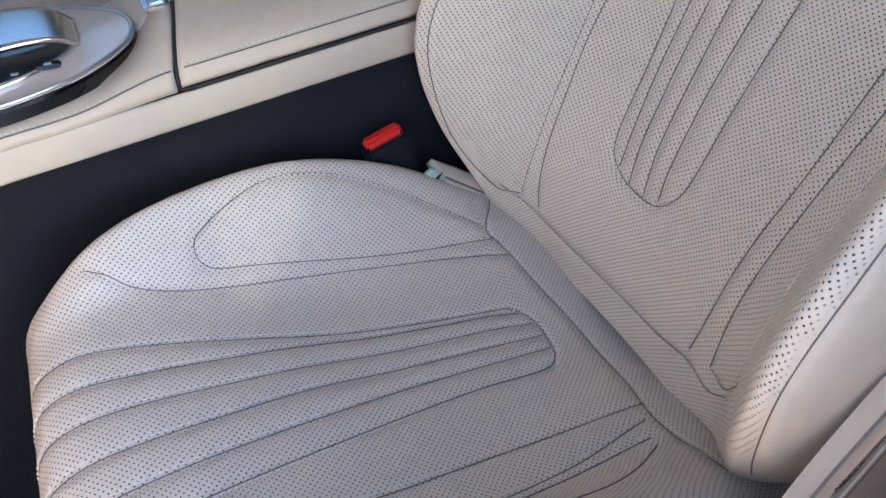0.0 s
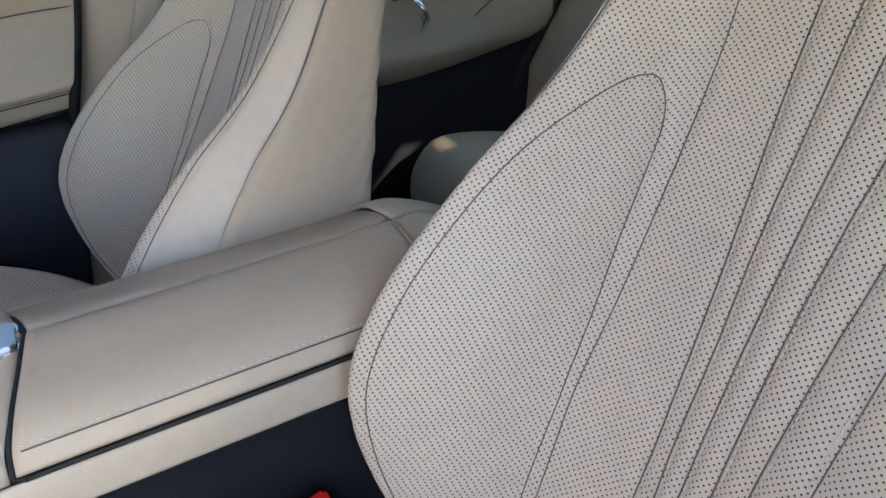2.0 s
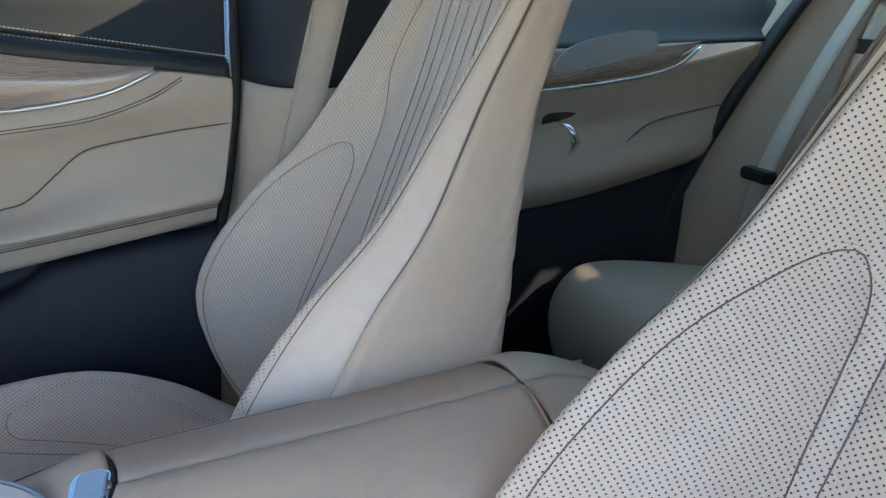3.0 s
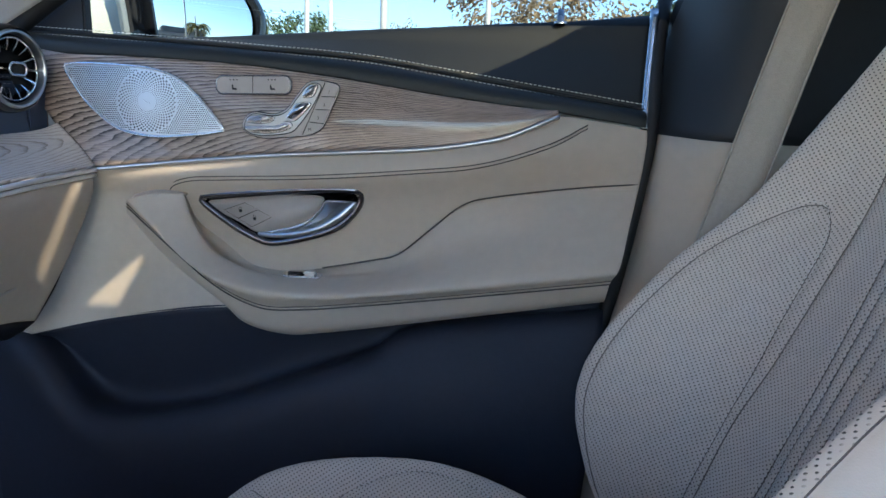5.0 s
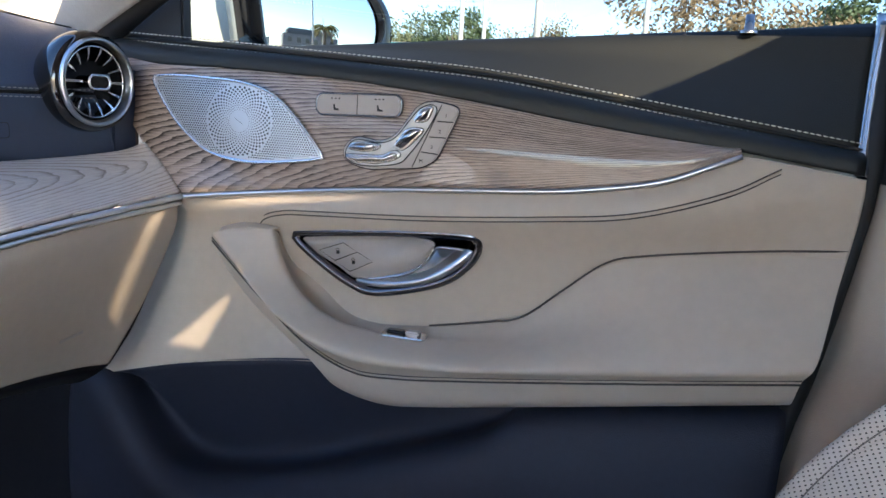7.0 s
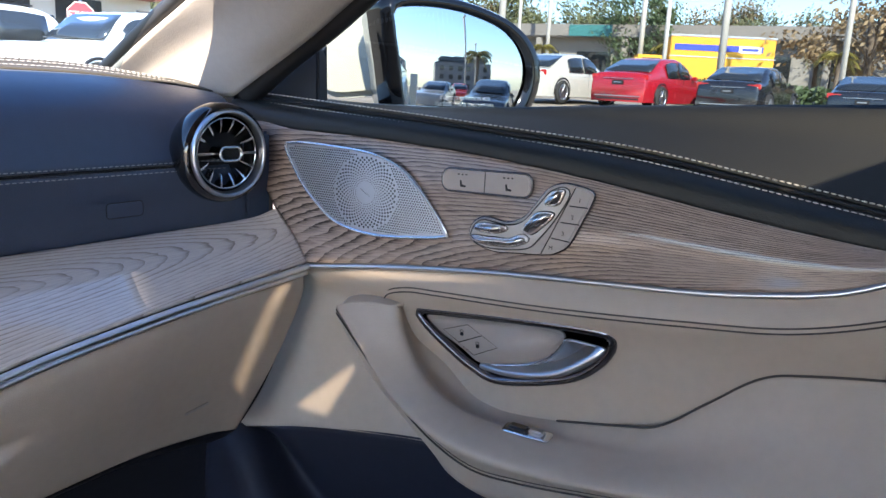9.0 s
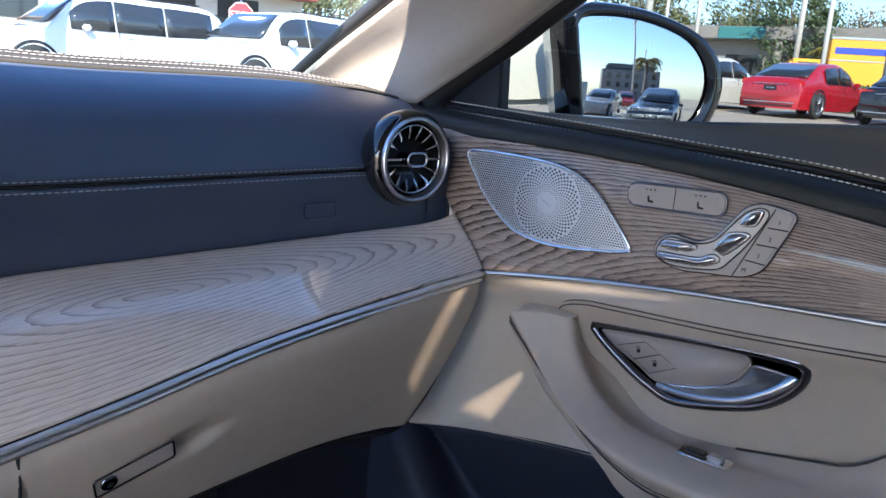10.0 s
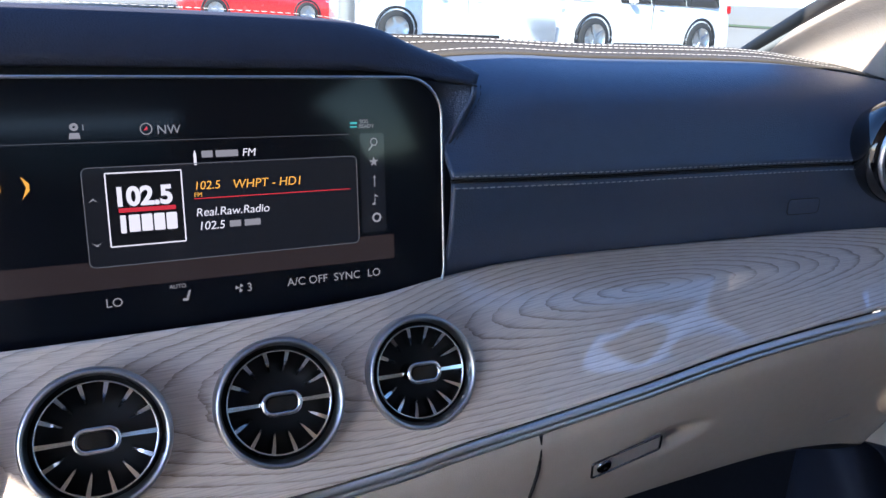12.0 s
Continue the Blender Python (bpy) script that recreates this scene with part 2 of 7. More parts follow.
def grid_mesh(name, g, flip=False, closed=False, hole=None, uv=True):
    """A mesh from a grid of points, with a UV map in metres. hole(p): drops faces whose middle it accepts."""
    nv, nu = g.shape[:2]
    verts = [tuple(p) for p in g.reshape(-1, 3)]
    faces = []
    for a in range(nv - 1):
        for b in range(nu if closed else nu - 1):
            c = (b + 1) % nu
            f = (a * nu + b, a * nu + c, (a + 1) * nu + c, (a + 1) * nu + b)
            if hole and hole(sum((g.reshape(-1, 3)[k] for k in f)) / 4):
                continue
            faces.append(f[::-1] if flip else f)
    me = bpy.data.meshes.new(name)
    me.from_pydata(verts, [], faces)
    if uv:
        du = np.linalg.norm(np.diff(g, axis=1), axis=2).mean(0)
        dv = np.linalg.norm(np.diff(g, axis=0), axis=2).mean(1)
        us, vs = np.r_[0, np.cumsum(du)], np.r_[0, np.cumsum(dv)]
        co = np.zeros((nv, nu, 2))
        co[..., 0], co[..., 1] = us[None], vs[:, None]
        if uv == "arc":       # true lengths across, taken from the middle rail
            arc = np.concatenate([np.zeros((1, nu)), np.cumsum(np.linalg.norm(np.diff(g, axis=0), axis=2), axis=0)])
            co[..., 1] = arc - arc[nv // 2][None]
        co = co.reshape(-1, 2)
        lay = me.uv_layers.new(name="UVMap")
        idx = np.zeros(len(me.loops), int)
        me.loops.foreach_get("vertex_index", idx)
        lay.data.foreach_set("uv", co[idx].ravel())
    me.polygons.foreach_set("use_smooth", [True] * len(me.polygons))
    return me


def thing(name, label, category, group="", kind="", at=(0, 0, 0)):
    ob = new(name)
    ob.location = at
    ob.empty_display_size = 0.05
    return tagged(ob, label, category, group, kind)


def part(name, data, material, parent=None, label="", smooth=None, thick=0.0, bevel=0.0):
    """Links a bmesh or mesh as one object under its thing."""
    if isinstance(data, bmesh.types.BMesh):
        me = bpy.data.meshes.new(name)
        data.to_mesh(me)
        data.free()
    else:
        me = data
    if smooth is not None:
        me.polygons.foreach_set("use_smooth", [smooth] * len(me.polygons))
    me.materials.clear()
    me.materials.append(material)
    ob = new(name, me)
    if parent is not None:
        ob.parent = parent
        ob.matrix_parent_inverse = Matrix.Translation(parent_place(parent)).inverted()
    if label:
        ob["label"] = label
    if bevel:
        b = ob.modifiers.new("bevel", "BEVEL")
        b.width, b.segments, b.limit_method = bevel, 3, "ANGLE"
    if thick:
        s = ob.modifiers.new("solidify", "SOLIDIFY")
        s.thickness, s.offset = thick, -1
    return ob


def parent_place(ob):
    return Vector(ob.location) if ob.parent is None else Vector((0, 0, 0))


def loft(name, rails, material, parent, nu=60, nv=24, flip=False, thick=0.004, label="", hole=None):
    return part(name, grid_mesh(name, loft_grid(rails, nu, nv), flip, hole=hole), material, parent, label, thick=thick)


def sweep(pts, r, sides=8, squash=1.0, up=(0, 0, 1), closed=False, taper=False):
    """A tube along points; squash flattens it along up."""
    p = np.array(pts, float)
    n = len(p)
    t = np.roll(p, -1, 0) - np.roll(p, 1, 0) if closed else np.gradient(p, axis=0)
    t /= np.linalg.norm(t, axis=1)[:, None] + 1e-12
    u = np.array(up, float)
    rows = []
    for i in range(n):
        a = np.cross(t[i], u)
        if np.linalg.norm(a) < 1e-4:
            a = np.cross(t[i], (1.0, 0.02, 0.03))
        a /= np.linalg.norm(a)
        b = np.cross(a, t[i])
        k = math.sin(math.pi * min(max(i / (n - 1), 0.04), 0.96)) ** 0.5 if taper else 1.0
        rows.append([p[i] + k * r * (a * math.cos(w) + squash * b * math.sin(w)) for w in np.linspace(0, 2 * math.pi, sides, endpoint=False)])
    if closed:
        rows.append(rows[0])
    me = grid_mesh("tube", np.array(rows), closed=True, flip=False, uv=False)
    if not closed:
        bm = bmesh.new()
        bm.from_mesh(me)
        bm.verts.ensure_lookup_table()
        bm.faces.new([bm.verts[k] for k in range(sides)][::-1])
        bm.faces.new([bm.verts[(n - 1) * sides + k] for k in range(sides)])
        bm.to_mesh(me)
        bm.free()
    return me


def dashes(pts, length=0.0045, gap=0.0018, r=0.00055):
    """Stitches: short threads along a line."""
    p = np.array(pts, float)
    s = np.r_[0, np.cumsum(np.linalg.norm(np.diff(p, axis=0), axis=1))]
    verts, faces = [], []
    w = 0.0
    while w + length < s[-1]:
        a, b = (np.array([np.interp(k, s, p[:, j]) for j in range(3)]) for k in (w, w + length))
        d = (b - a) / (np.linalg.norm(b - a) + 1e-12)
        x = np.cross(d, (0.3, 0.5, 0.81))
        x /= np.linalg.norm(x)
        y = np.cross(d, x)
        base = len(verts)
        for q, k in ((a, 0.5), ((a + b) / 2, 1.1), (b, 0.5)):
            for c in range(4):
                verts.append(tuple(q + r * k * (x * math.cos(c * math.pi / 2) + y * math.sin(c * math.pi / 2))))
        for ring in (0, 4):
            for c in range(4):
                e = (c + 1) % 4
                faces.append((base + ring + c, base + ring + e, base + ring + 4 + e, base + ring + 4 + c))
        w += length + gap
    me = bpy.data.meshes.new("stitching")
    me.from_pydata(verts, [], faces)
    return me


def frame_at(o, n, up=(0, 0, 1)):
    """A matrix whose z is n and whose y is near up, at o."""
    z = Vector(n).normalized()
    x = Vector(up).cross(z).normalized()
    y = z.cross(x)
    return Matrix(((x.x, y.x, z.x, o[0]), (x.y, y.y, z.y, o[1]), (x.z, y.z, z.z, o[2]), (0, 0, 0, 1)))


def plate(outline, m, depth, bev=0.001, seg=2):
    """An extruded outline in the x, y plane of m, rising by depth along its z, with bevelled rim."""
    bm = bmesh.new()
    vs = [bm.verts.new((x, y, 0)) for x, y in outline]
    f = bm.faces.new(vs)
    if f.normal.z < 0 or sum(a[0] * b[1] - b[0] * a[1] for a, b in zip(outline, outline[1:] + outline[:1])) < 0:
        bmesh.ops.reverse_faces(bm, faces=[f])
    ext = bmesh.ops.extrude_face_region(bm, geom=[f])
    top = [v for v in ext["geom"] if isinstance(v, bmesh.types.BMVert)]
    bmesh.ops.translate(bm, verts=top, vec=(0, 0, depth))
    if bev:
        edges = [e for e in bm.edges if all(v in top for v in e.verts)]
        bmesh.ops.bevel(bm, geom=edges, offset=bev, segments=seg, affect="EDGES", clamp_overlap=True)
    bmesh.ops.recalc_face_normals(bm, faces=bm.faces)
    bm.transform(m)
    return bm


def round_rect(w, h, r, k=6, cx=0.0, cy=0.0):
    out = []
    for sx, sy, a0 in ((1, 1, 0), (-1, 1, 90), (-1, -1, 180), (1, -1, 270)):
        for i in range(k + 1):
            a = radians(a0 + 90 * i / k)
            out.append((cx + sx * (w / 2 - r) + r * math.cos(a), cy + sy * (h / 2 - r) + r * math.sin(a)))
    return out


def smooth_loop(pts, n=60):
    """A closed smooth outline through 2D points."""
    p = list(pts)
    q = cat(p[-2:] + p + p[:2], (len(p) + 3) * 24)
    a = np.argmin(np.linalg.norm(q[:120] - np.array(p[0]), axis=1))
    tail = q[len(q) // 2:]
    b = len(q) // 2 + np.argmin(np.linalg.norm(tail - np.array(p[0]), axis=1))
    w = cat(q[a:b + 1][::4], n + 1)[:-1]
    return [tuple(x) for x in w]


def box(c, s, bev=0.004, rot=None):
    bm = bmesh.new()
    bmesh.ops.create_cube(bm, size=1)
    bmesh.ops.scale(bm, verts=bm.verts, vec=s)
    if bev:
        bmesh.ops.bevel(bm, geom=bm.edges[:], offset=bev, segments=2, affect="EDGES", clamp_overlap=True)
    bm.transform(Matrix.Translation(c) @ (rot.to_4x4() if rot else Matrix.Identity(4)))
    return bm


def revolve(profile, m, n=48, name="ring"):
    """A profile of (radius, height) turned about the z of m."""
    g = np.array([[(r * math.cos(a), r * math.sin(a), h) for a in np.linspace(0, 2 * math.pi, n, endpoint=False)] for r, h in profile])
    me = grid_mesh(name, g, closed=True, uv=False)
    me.transform(m)
    return me


def words(text, size, m, material, parent, name="lettering", depth=0.0003, shear=0.0, align="LEFT", label="", bold=0.0):
    """Raised lettering as a mesh, in the x, y plane of m."""
    cu = bpy.data.curves.new(name, "FONT")
    cu.body, cu.size, cu.extrude, cu.shear, cu.align_x, cu.offset = text, size, depth, shear, align, bold
    tmp = bpy.data.objects.new(name, cu)
    me = bpy.data.meshes.new_from_object(tmp)
    bpy.data.objects.remove(tmp)
    me.transform(m)
    return part(name, me, material, parent, label)


from mathutils.bvhtree import BVHTree


def tree_of(g):
    nv, nu = g.shape[:2]
    return BVHTree.FromPolygons([tuple(p) for p in g.reshape(-1, 3)], [(a * nu + b, a * nu + b + 1, (a + 1) * nu + b + 1, (a + 1) * nu + b) for a in range(nv - 1) for b in range(nu - 1)])


def drop_line(tree, pts, way, n):
    """Lay a smooth line onto a surface along the direction way."""
    out = []
    for p in cat(pts, n):
        hit, _, _, _ = tree.ray_cast(Vector(p) - Vector(way) * 0.6, Vector(way))
        if hit:
            out.append(tuple(hit))
    return out


# ---- passenger door ----
def door():
    d = thing("front_door", "beige leather car door with wood trim, closed beside the seat", "car door", at=(-0.45, 0.84, 0.33))
    sill = [(-0.97, 0.885, 1.136), (-0.74, 0.885, 1.129), (-0.45, 0.885, 1.146), (-0.18, 0.885, 1.162), (-0.05, 0.885, 1.172)]
    groove = [(-0.96, 0.832, 1.132), (-0.735, 0.83, 1.121), (-0.58, 0.83, 1.112), (-0.44, 0.83, 1.103), (-0.31, 0.83, 1.085), (-0.19, 0.83, 1.067), (-0.062, 0.83, 1.048)]
    mid = [((a[0] + b[0]) / 2, 0.868, 0.62 * a[2] + 0.38 * b[2]) for a, b in zip(cat(sill, 9), cat(groove, 9))]
    outer = [(x, 0.905, z - 0.004) for x, y, z in sill]
    loft("belt_pad", [outer, sill, mid, [(x, y + 0.003, z + 0.003) for x, y, z in groove]], M_BELT, d, 90, 20, label="black leather belt pad")
    wtop = [(-0.925, 0.806, 1.110), (-0.882, 0.80, 1.101), (-0.734, 0.80, 1.098), (-0.605, 0.80, 1.092), (-0.466, 0.80, 1.078), (-0.337, 0.80, 1.060), (-0.246, 0.80, 1.049), (-0.174, 0.80, 1.042), (-0.062, 0.80, 1.027)]
    roll = [((a[0] + b[0]) / 2, 0.803, (a[2] + b[2]) / 2 + 0.002) for a, b in zip(cat(groove, 9), cat(wtop, 9))]
    loft("belt_roll", [[(x, y, z - 0.001) for x, y, z in groove], roll, wtop], M_BELT, d, 90, 12, label="rolled black leather edge")
    g = cat(groove, 160)
    part("stitching", dashes(g + (0, -0.0058, 0.0090), 0.0045, 0.0016, 0.0008), M_THREAD, d, "cream twin stitching")
    part("stitching", dashes(g + (0, -0.0152, -0.0012), 0.0045, 0.0016, 0.0008), M_THREAD, d, "cream twin stitching")
    part("pad_groove", sweep(g + (0, -0.0080, 0.0026), 0.0022, 6), M_HOLE, d, "dark groove between the pads")
    # wood
    wbot = [(-0.802, 0.769, 0.949), (-0.79, 0.768, 0.95), (-0.672, 0.786, 0.964), (-0.561, 0.79, 0.976), (-0.457, 0.79, 0.984), (-0.36, 0.79, 0.991), (-0.30, 0.79, 0.999), (-0.242, 0.79, 1.011), (-0.194, 0.792, 1.031), (-0.172, 0.795, 1.041)]
    wt = [(-0.945, 0.800, 1.108)] + wtop[2:8]
    wm = [((a[0] + b[0]) / 2, (a[1] + b[1]) / 2 - 0.004 + 0.010 * max(0, 1 - i / 3), (a[2] + b[2]) / 2) for i, (a, b) in enumerate(zip(cat(wt, 12), cat(wbot, 12)))]
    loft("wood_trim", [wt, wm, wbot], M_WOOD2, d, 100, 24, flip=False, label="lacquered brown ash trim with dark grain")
    part("chrome_strip", sweep(cat([(x, y - 0.003, z - 0.003) for x, y, z in wbot], 120), 0.0038, 8, 0.8), M_SATIN, d, "satin chrome strip")
    # beige panel
    r0 = [(-0.90, 0.800, 0.950), (-0.80, 0.778, 0.946)] + [(x, y + 0.004, z - 0.004) for x, y, z in wbot[1:]] + [(-0.06, 0.80, 1.024)]
    r1 = [(-0.90, 0.803, 0.925), (-0.803, 0.792, 0.925), (-0.675, 0.785, 0.936), (-0.489, 0.782, 0.948), (-0.358, 0.782, 0.960), (-0.268, 0.782, 0.972), (-0.185, 0.785, 0.990), (-0.06, 0.80, 1.004)]
    r2 = [(-0.91, 0.805, 0.90), (-0.806, 0.80, 0.90), (-0.65, 0.80, 0.905), (-0.5, 0.80, 0.91), (-0.3, 0.80, 0.925), (-0.15, 0.80, 0.945), (-0.064, 0.80, 0.960)]
    r3 = [(-0.92, 0.805, 0.83), (-0.825, 0.80, 0.83), (-0.73, 0.802, 0.835), (-0.685, 0.808, 0.838), (-0.645, 0.824, 0.838), (-0.60, 0.826, 0.832), (-0.5, 0.815, 0.835), (-0.3, 0.815, 0.85), (-0.15, 0.81, 0.87), (-0.075, 0.80, 0.89)]
    r4 = [(-0.95, 0.80, 0.690), (-0.797, 0.80, 0.731), (-0.632, 0.80, 0.757), (-0.5, 0.82, 0.755), (-0.3, 0.82, 0.78), (-0.095, 0.82, 0.80)]
    handle = smooth_loop([(-0.652, 0.909), (-0.637, 0.916), (-0.526, 0.928), (-0.440, 0.932), (-0.429, 0.922), (-0.441, 0.898), (-0.474, 0.874), (-0.545, 0.855), (-0.580, 0.862), (-0.620, 0.884)], 80)
    inner = [(-0.53 + (x + 0.53) * 0.965, 0.895 + (z - 0.895) * 0.93) for x, z in handle]
    loft("door_panel", [r0, r1, r2, r3, r4], M_LEATHER, d, 340, 160, label="smooth beige leather panel", hole=lambda p: inside(inner, p[0], p[2]))
    ptree = tree_of(loft_grid([r0, r1, r2, r3, r4], 150, 70))
    seam1 = cat([(-0.70, 0.792, 0.912), (-0.688, 0.787, 0.929), (-0.66, 0.7845, 0.938), (-0.618, 0.783, 0.941), (-0.489, 0.780, 0.948), (-0.358, 0.780, 0.960), (-0.268, 0.780, 0.972), (-0.185, 0.783, 0.999), (-0.135, 0.789, 1.026)], 120)
    seam1 = np.array(drop_line(ptree, [(x, 0.79, z) for x, y, z in seam1], (0, 1, 0), 160))
    for off in (0.0024, -0.0024):
        part("seam", sweep(seam1 + (0, -0.0047, off), 0.0008, 6), M_SEAM2, d, "fine double seam")
    # armrest
    a0 = [(-0.675, 0.806, 0.912), (-0.657, 0.818, 0.882), (-0.630, 0.824, 0.850), (-0.597, 0.824, 0.824), (-0.555, 0.814, 0.813), (-0.485, 0.812, 0.819), (-0.416, 0.808, 0.834), (-0.377, 0.805, 0.846), (-0.334, 0.803, 0.882), (-0.293, 0.80, 0.916), (-0.252, 0.798, 0.929), (-0.15, 0.798, 0.945), (-0.066, 0.80, 0.954)]
    afl = [(-0.673, 0.795, 0.910), (-0.660, 0.798, 0.874), (-0.635, 0.800, 0.838), (-0.602, 0.800, 0.812), (-0.555, 0.796, 0.806), (-0.478, 0.795, 0.813), (-0.41, 0.790, 0.824), (-0.363, 0.788, 0.838), (-0.32, 0.787, 0.862), (-0.277, 0.786, 0.890), (-0.226, 0.784, 0.907), (-0.145, 0.785, 0.922), (-0.070, 0.788, 0.934)]
    a05 = [(-0.676, 0.777, 0.917), (-0.664, 0.773, 0.890), (-0.639, 0.772, 0.853), (-0.602, 0.772, 0.828), (-0.555, 0.772, 0.816), (-0.47, 0.772, 0.814), (-0.40, 0.770, 0.820), (-0.35, 0.768, 0.832), (-0.305, 0.768, 0.850), (-0.26, 0.768, 0.868), (-0.2, 0.768, 0.885), (-0.14, 0.770, 0.898), (-0.075, 0.775, 0.912)]
    a1 = [(-0.738, 0.766, 0.910), (-0.69, 0.748, 0.868), (-0.65, 0.737, 0.835), (-0.60, 0.731, 0.812), (-0.54, 0.728, 0.801), (-0.46, 0.728, 0.801), (-0.40, 0.728, 0.806), (-0.35, 0.729, 0.813), (-0.3, 0.731, 0.821), (-0.25, 0.733, 0.829), (-0.2, 0.735, 0.836), (-0.13, 0.738, 0.847), (-0.088, 0.742, 0.856)]
    a2 = [(-0.746, 0.768, 0.900), (-0.671, 0.748, 0.847), (-0.61, 0.741, 0.803), (-0.551, 0.738, 0.779), (-0.495, 0.738, 0.779), (-0.42, 0.739, 0.788), (-0.339, 0.741, 0.799), (-0.22, 0.744, 0.816), (-0.098, 0.748, 0.834)]
    a3 = [(-0.752, 0.782, 0.885), (-0.69, 0.768, 0.830), (-0.61, 0.762, 0.774), (-0.576, 0.759, 0.748), (-0.524, 0.758, 0.737), (-0.468, 0.758, 0.742), (-0.338, 0.760, 0.764), (-0.22, 0.764, 0.784), (-0.103, 0.768, 0.804)]
    a4 = [(-0.748, 0.812, 0.885), (-0.68, 0.825, 0.834), (-0.60, 0.832, 0.780), (-0.57, 0.835, 0.754), (-0.524, 0.835, 0.745), (-0.468, 0.835, 0.750), (-0.338, 0.835, 0.772), (-0.22, 0.835, 0.792), (-0.103, 0.835, 0.810)]
    rest = part("armrest", grid_mesh("armrest", loft_grid([a0, afl, a05, a1, a2, a3, a4], 150, 70)), M_LEATHER, d, "padded beige leather armrest with pull grip")
    atree = tree_of(loft_grid([a0, afl, a05, a1, a2, a3, a4], 150, 70))
    s2 = np.array(drop_line(atree, [(x, 0.8, z) for x, y, z in a2], (0, 1, 0), 160))
    for off in (0.0022, -0.0022):
        part("seam", sweep(s2 + (0, -0.0009, off), 0.0010, 6), M_SEAM2, rest, "fine double seam")
    part("seam", sweep(cat([(x, y - 0.003, z + 0.001) for x, y, z in a0[5:]], 110), 0.0012, 6), M_SEAM2, rest, "panel seam")
    # end cap of the grip
    loft("grip_cap", [[(-0.676, 0.777, 0.9165), (-0.700, 0.771, 0.9175), (-0.722, 0.768, 0.9145), (-0.739, 0.767, 0.909)], [(-0.670, 0.790, 0.9185), (-0.700, 0.788, 0.9215), (-0.725, 0.788, 0.919), (-0.744, 0.788, 0.913)],
                      [(-0.666, 0.812, 0.914), (-0.700, 0.812, 0.919), (-0.730, 0.812, 0.917), (-0.748, 0.812, 0.908)]], M_LEATHER, rest, 20, 12, flip=True, label="rounded end of the pull grip")
    # window switch
    sw = part("window_switch", plate(round_rect(0.052, 0.018, 0.004), frame_at((-0.503, 0.774, 0.8145), (0, -0.15, 1), (0, 1, 0)), 0.0025, 0.001), M_CHROME, rest, "chrome framed window switch")
    part("rocker", box((-0.512, 0.773, 0.8185), (0.022, 0.012, 0.005), 0.002), M_GLOSS, sw)
    part("rocker_cap", box((-0.492, 0.773, 0.8190), (0.016, 0.012, 0.006), 0.002), M_SATIN, sw)
    # handle recess
    def at(x, z, y=0.797):
        return (x, y, z)
    def on_panel(x, z):
        hit = ptree.ray_cast(Vector((x, 0.6, z)), Vector((0, 1, 0)))[0]
        return min(hit.y, 0.797) if hit else 0.797
    part("handle_ring", sweep([at(x, z, on_panel(x, z) - 0.0010) for x, z in handle], 0.0052, 10, closed=True, up=(0, 1, 0)), M_DARKCH, d, "dark chrome ring")
    rows = [[at(x, z, on_panel(x, z) + 0.001) for x, z in handle]]
    for k, y in ((0.93, 0.812), (0.84, 0.824), (0.6, 0.830), (0.3, 0.832), (0.02, 0.833)):
        rows.append([at(-0.54 + (x + 0.54) * k, 0.897 + (z - 0.897) * k, y) for x, z in handle])
    part("handle_bowl", grid_mesh("handle_bowl", np.array(rows), closed=True, flip=True), M_DARKCH, d, "dark metal recess bowl")
    pl = smooth_loop([(-0.645, 0.906), (-0.636, 0.909), (-0.581, 0.916), (-0.525, 0.921), (-0.490, 0.921), (-0.481, 0.915), (-0.486, 0.905), (-0.496, 0.893), (-0.513, 0.882), (-0.535, 0.875), (-0.573, 0.867), (-0.598, 0.879), (-0.628, 0.893)], 90)
    part("handle_plate", plate([(-x, z) for x, z in pl], Matrix(((-1, 0, 0, 0), (0, 0, -1, 0.806), (0, 1, 0, 0), (0, 0, 0, 1))), 0.008, 0.002, 3), M_PLATE, d, "grey beige plate", smooth=True)
    edge_ = [(-0.573, 0.866), (-0.535, 0.8735), (-0.513, 0.8805), (-0.495, 0.892), (-0.485, 0.905), (-0.480, 0.915)]
    part("plate_edge", sweep(cat([(x, 0.799, z) for x, z in edge_], 50), 0.0012, 6), M_CHROME, d, "thin chrome edge")
    lev = [[(-0.572, 0.800, 0.866), (-0.533, 0.803, 0.875), (-0.509, 0.806, 0.884), (-0.492, 0.806, 0.896), (-0.483, 0.803, 0.908), (-0.477, 0.799, 0.916), (-0.457, 0.797, 0.917), (-0.437, 0.795, 0.916)],
           [(-0.572, 0.799, 0.8655), (-0.535, 0.812, 0.8705), (-0.510, 0.815, 0.876), (-0.486, 0.815, 0.886), (-0.470, 0.812, 0.899), (-0.458, 0.806, 0.910), (-0.447, 0.799, 0.9145), (-0.437, 0.795, 0.9155)],
           [(-0.572, 0.797, 0.865), (-0.546, 0.793, 0.8655), (-0.519, 0.790, 0.8695), (-0.488, 0.789, 0.878), (-0.463, 0.790, 0.892), (-0.444, 0.792, 0.907), (-0.439, 0.794, 0.912), (-0.436, 0.795, 0.915)],
           [(-0.572, 0.799, 0.8645), (-0.546, 0.797, 0.8635), (-0.518, 0.795, 0.867), (-0.486, 0.794, 0.8755), (-0.460, 0.795, 0.890), (-0.441, 0.797, 0.906), (-0.437, 0.798, 0.911), (-0.435, 0.798, 0.915)]]
    part("door_handle", grid_mesh("door_handle", loft_grid(lev, 60, 24)), M_SATIN, d, "brushed silver door lever", thick=0.003)
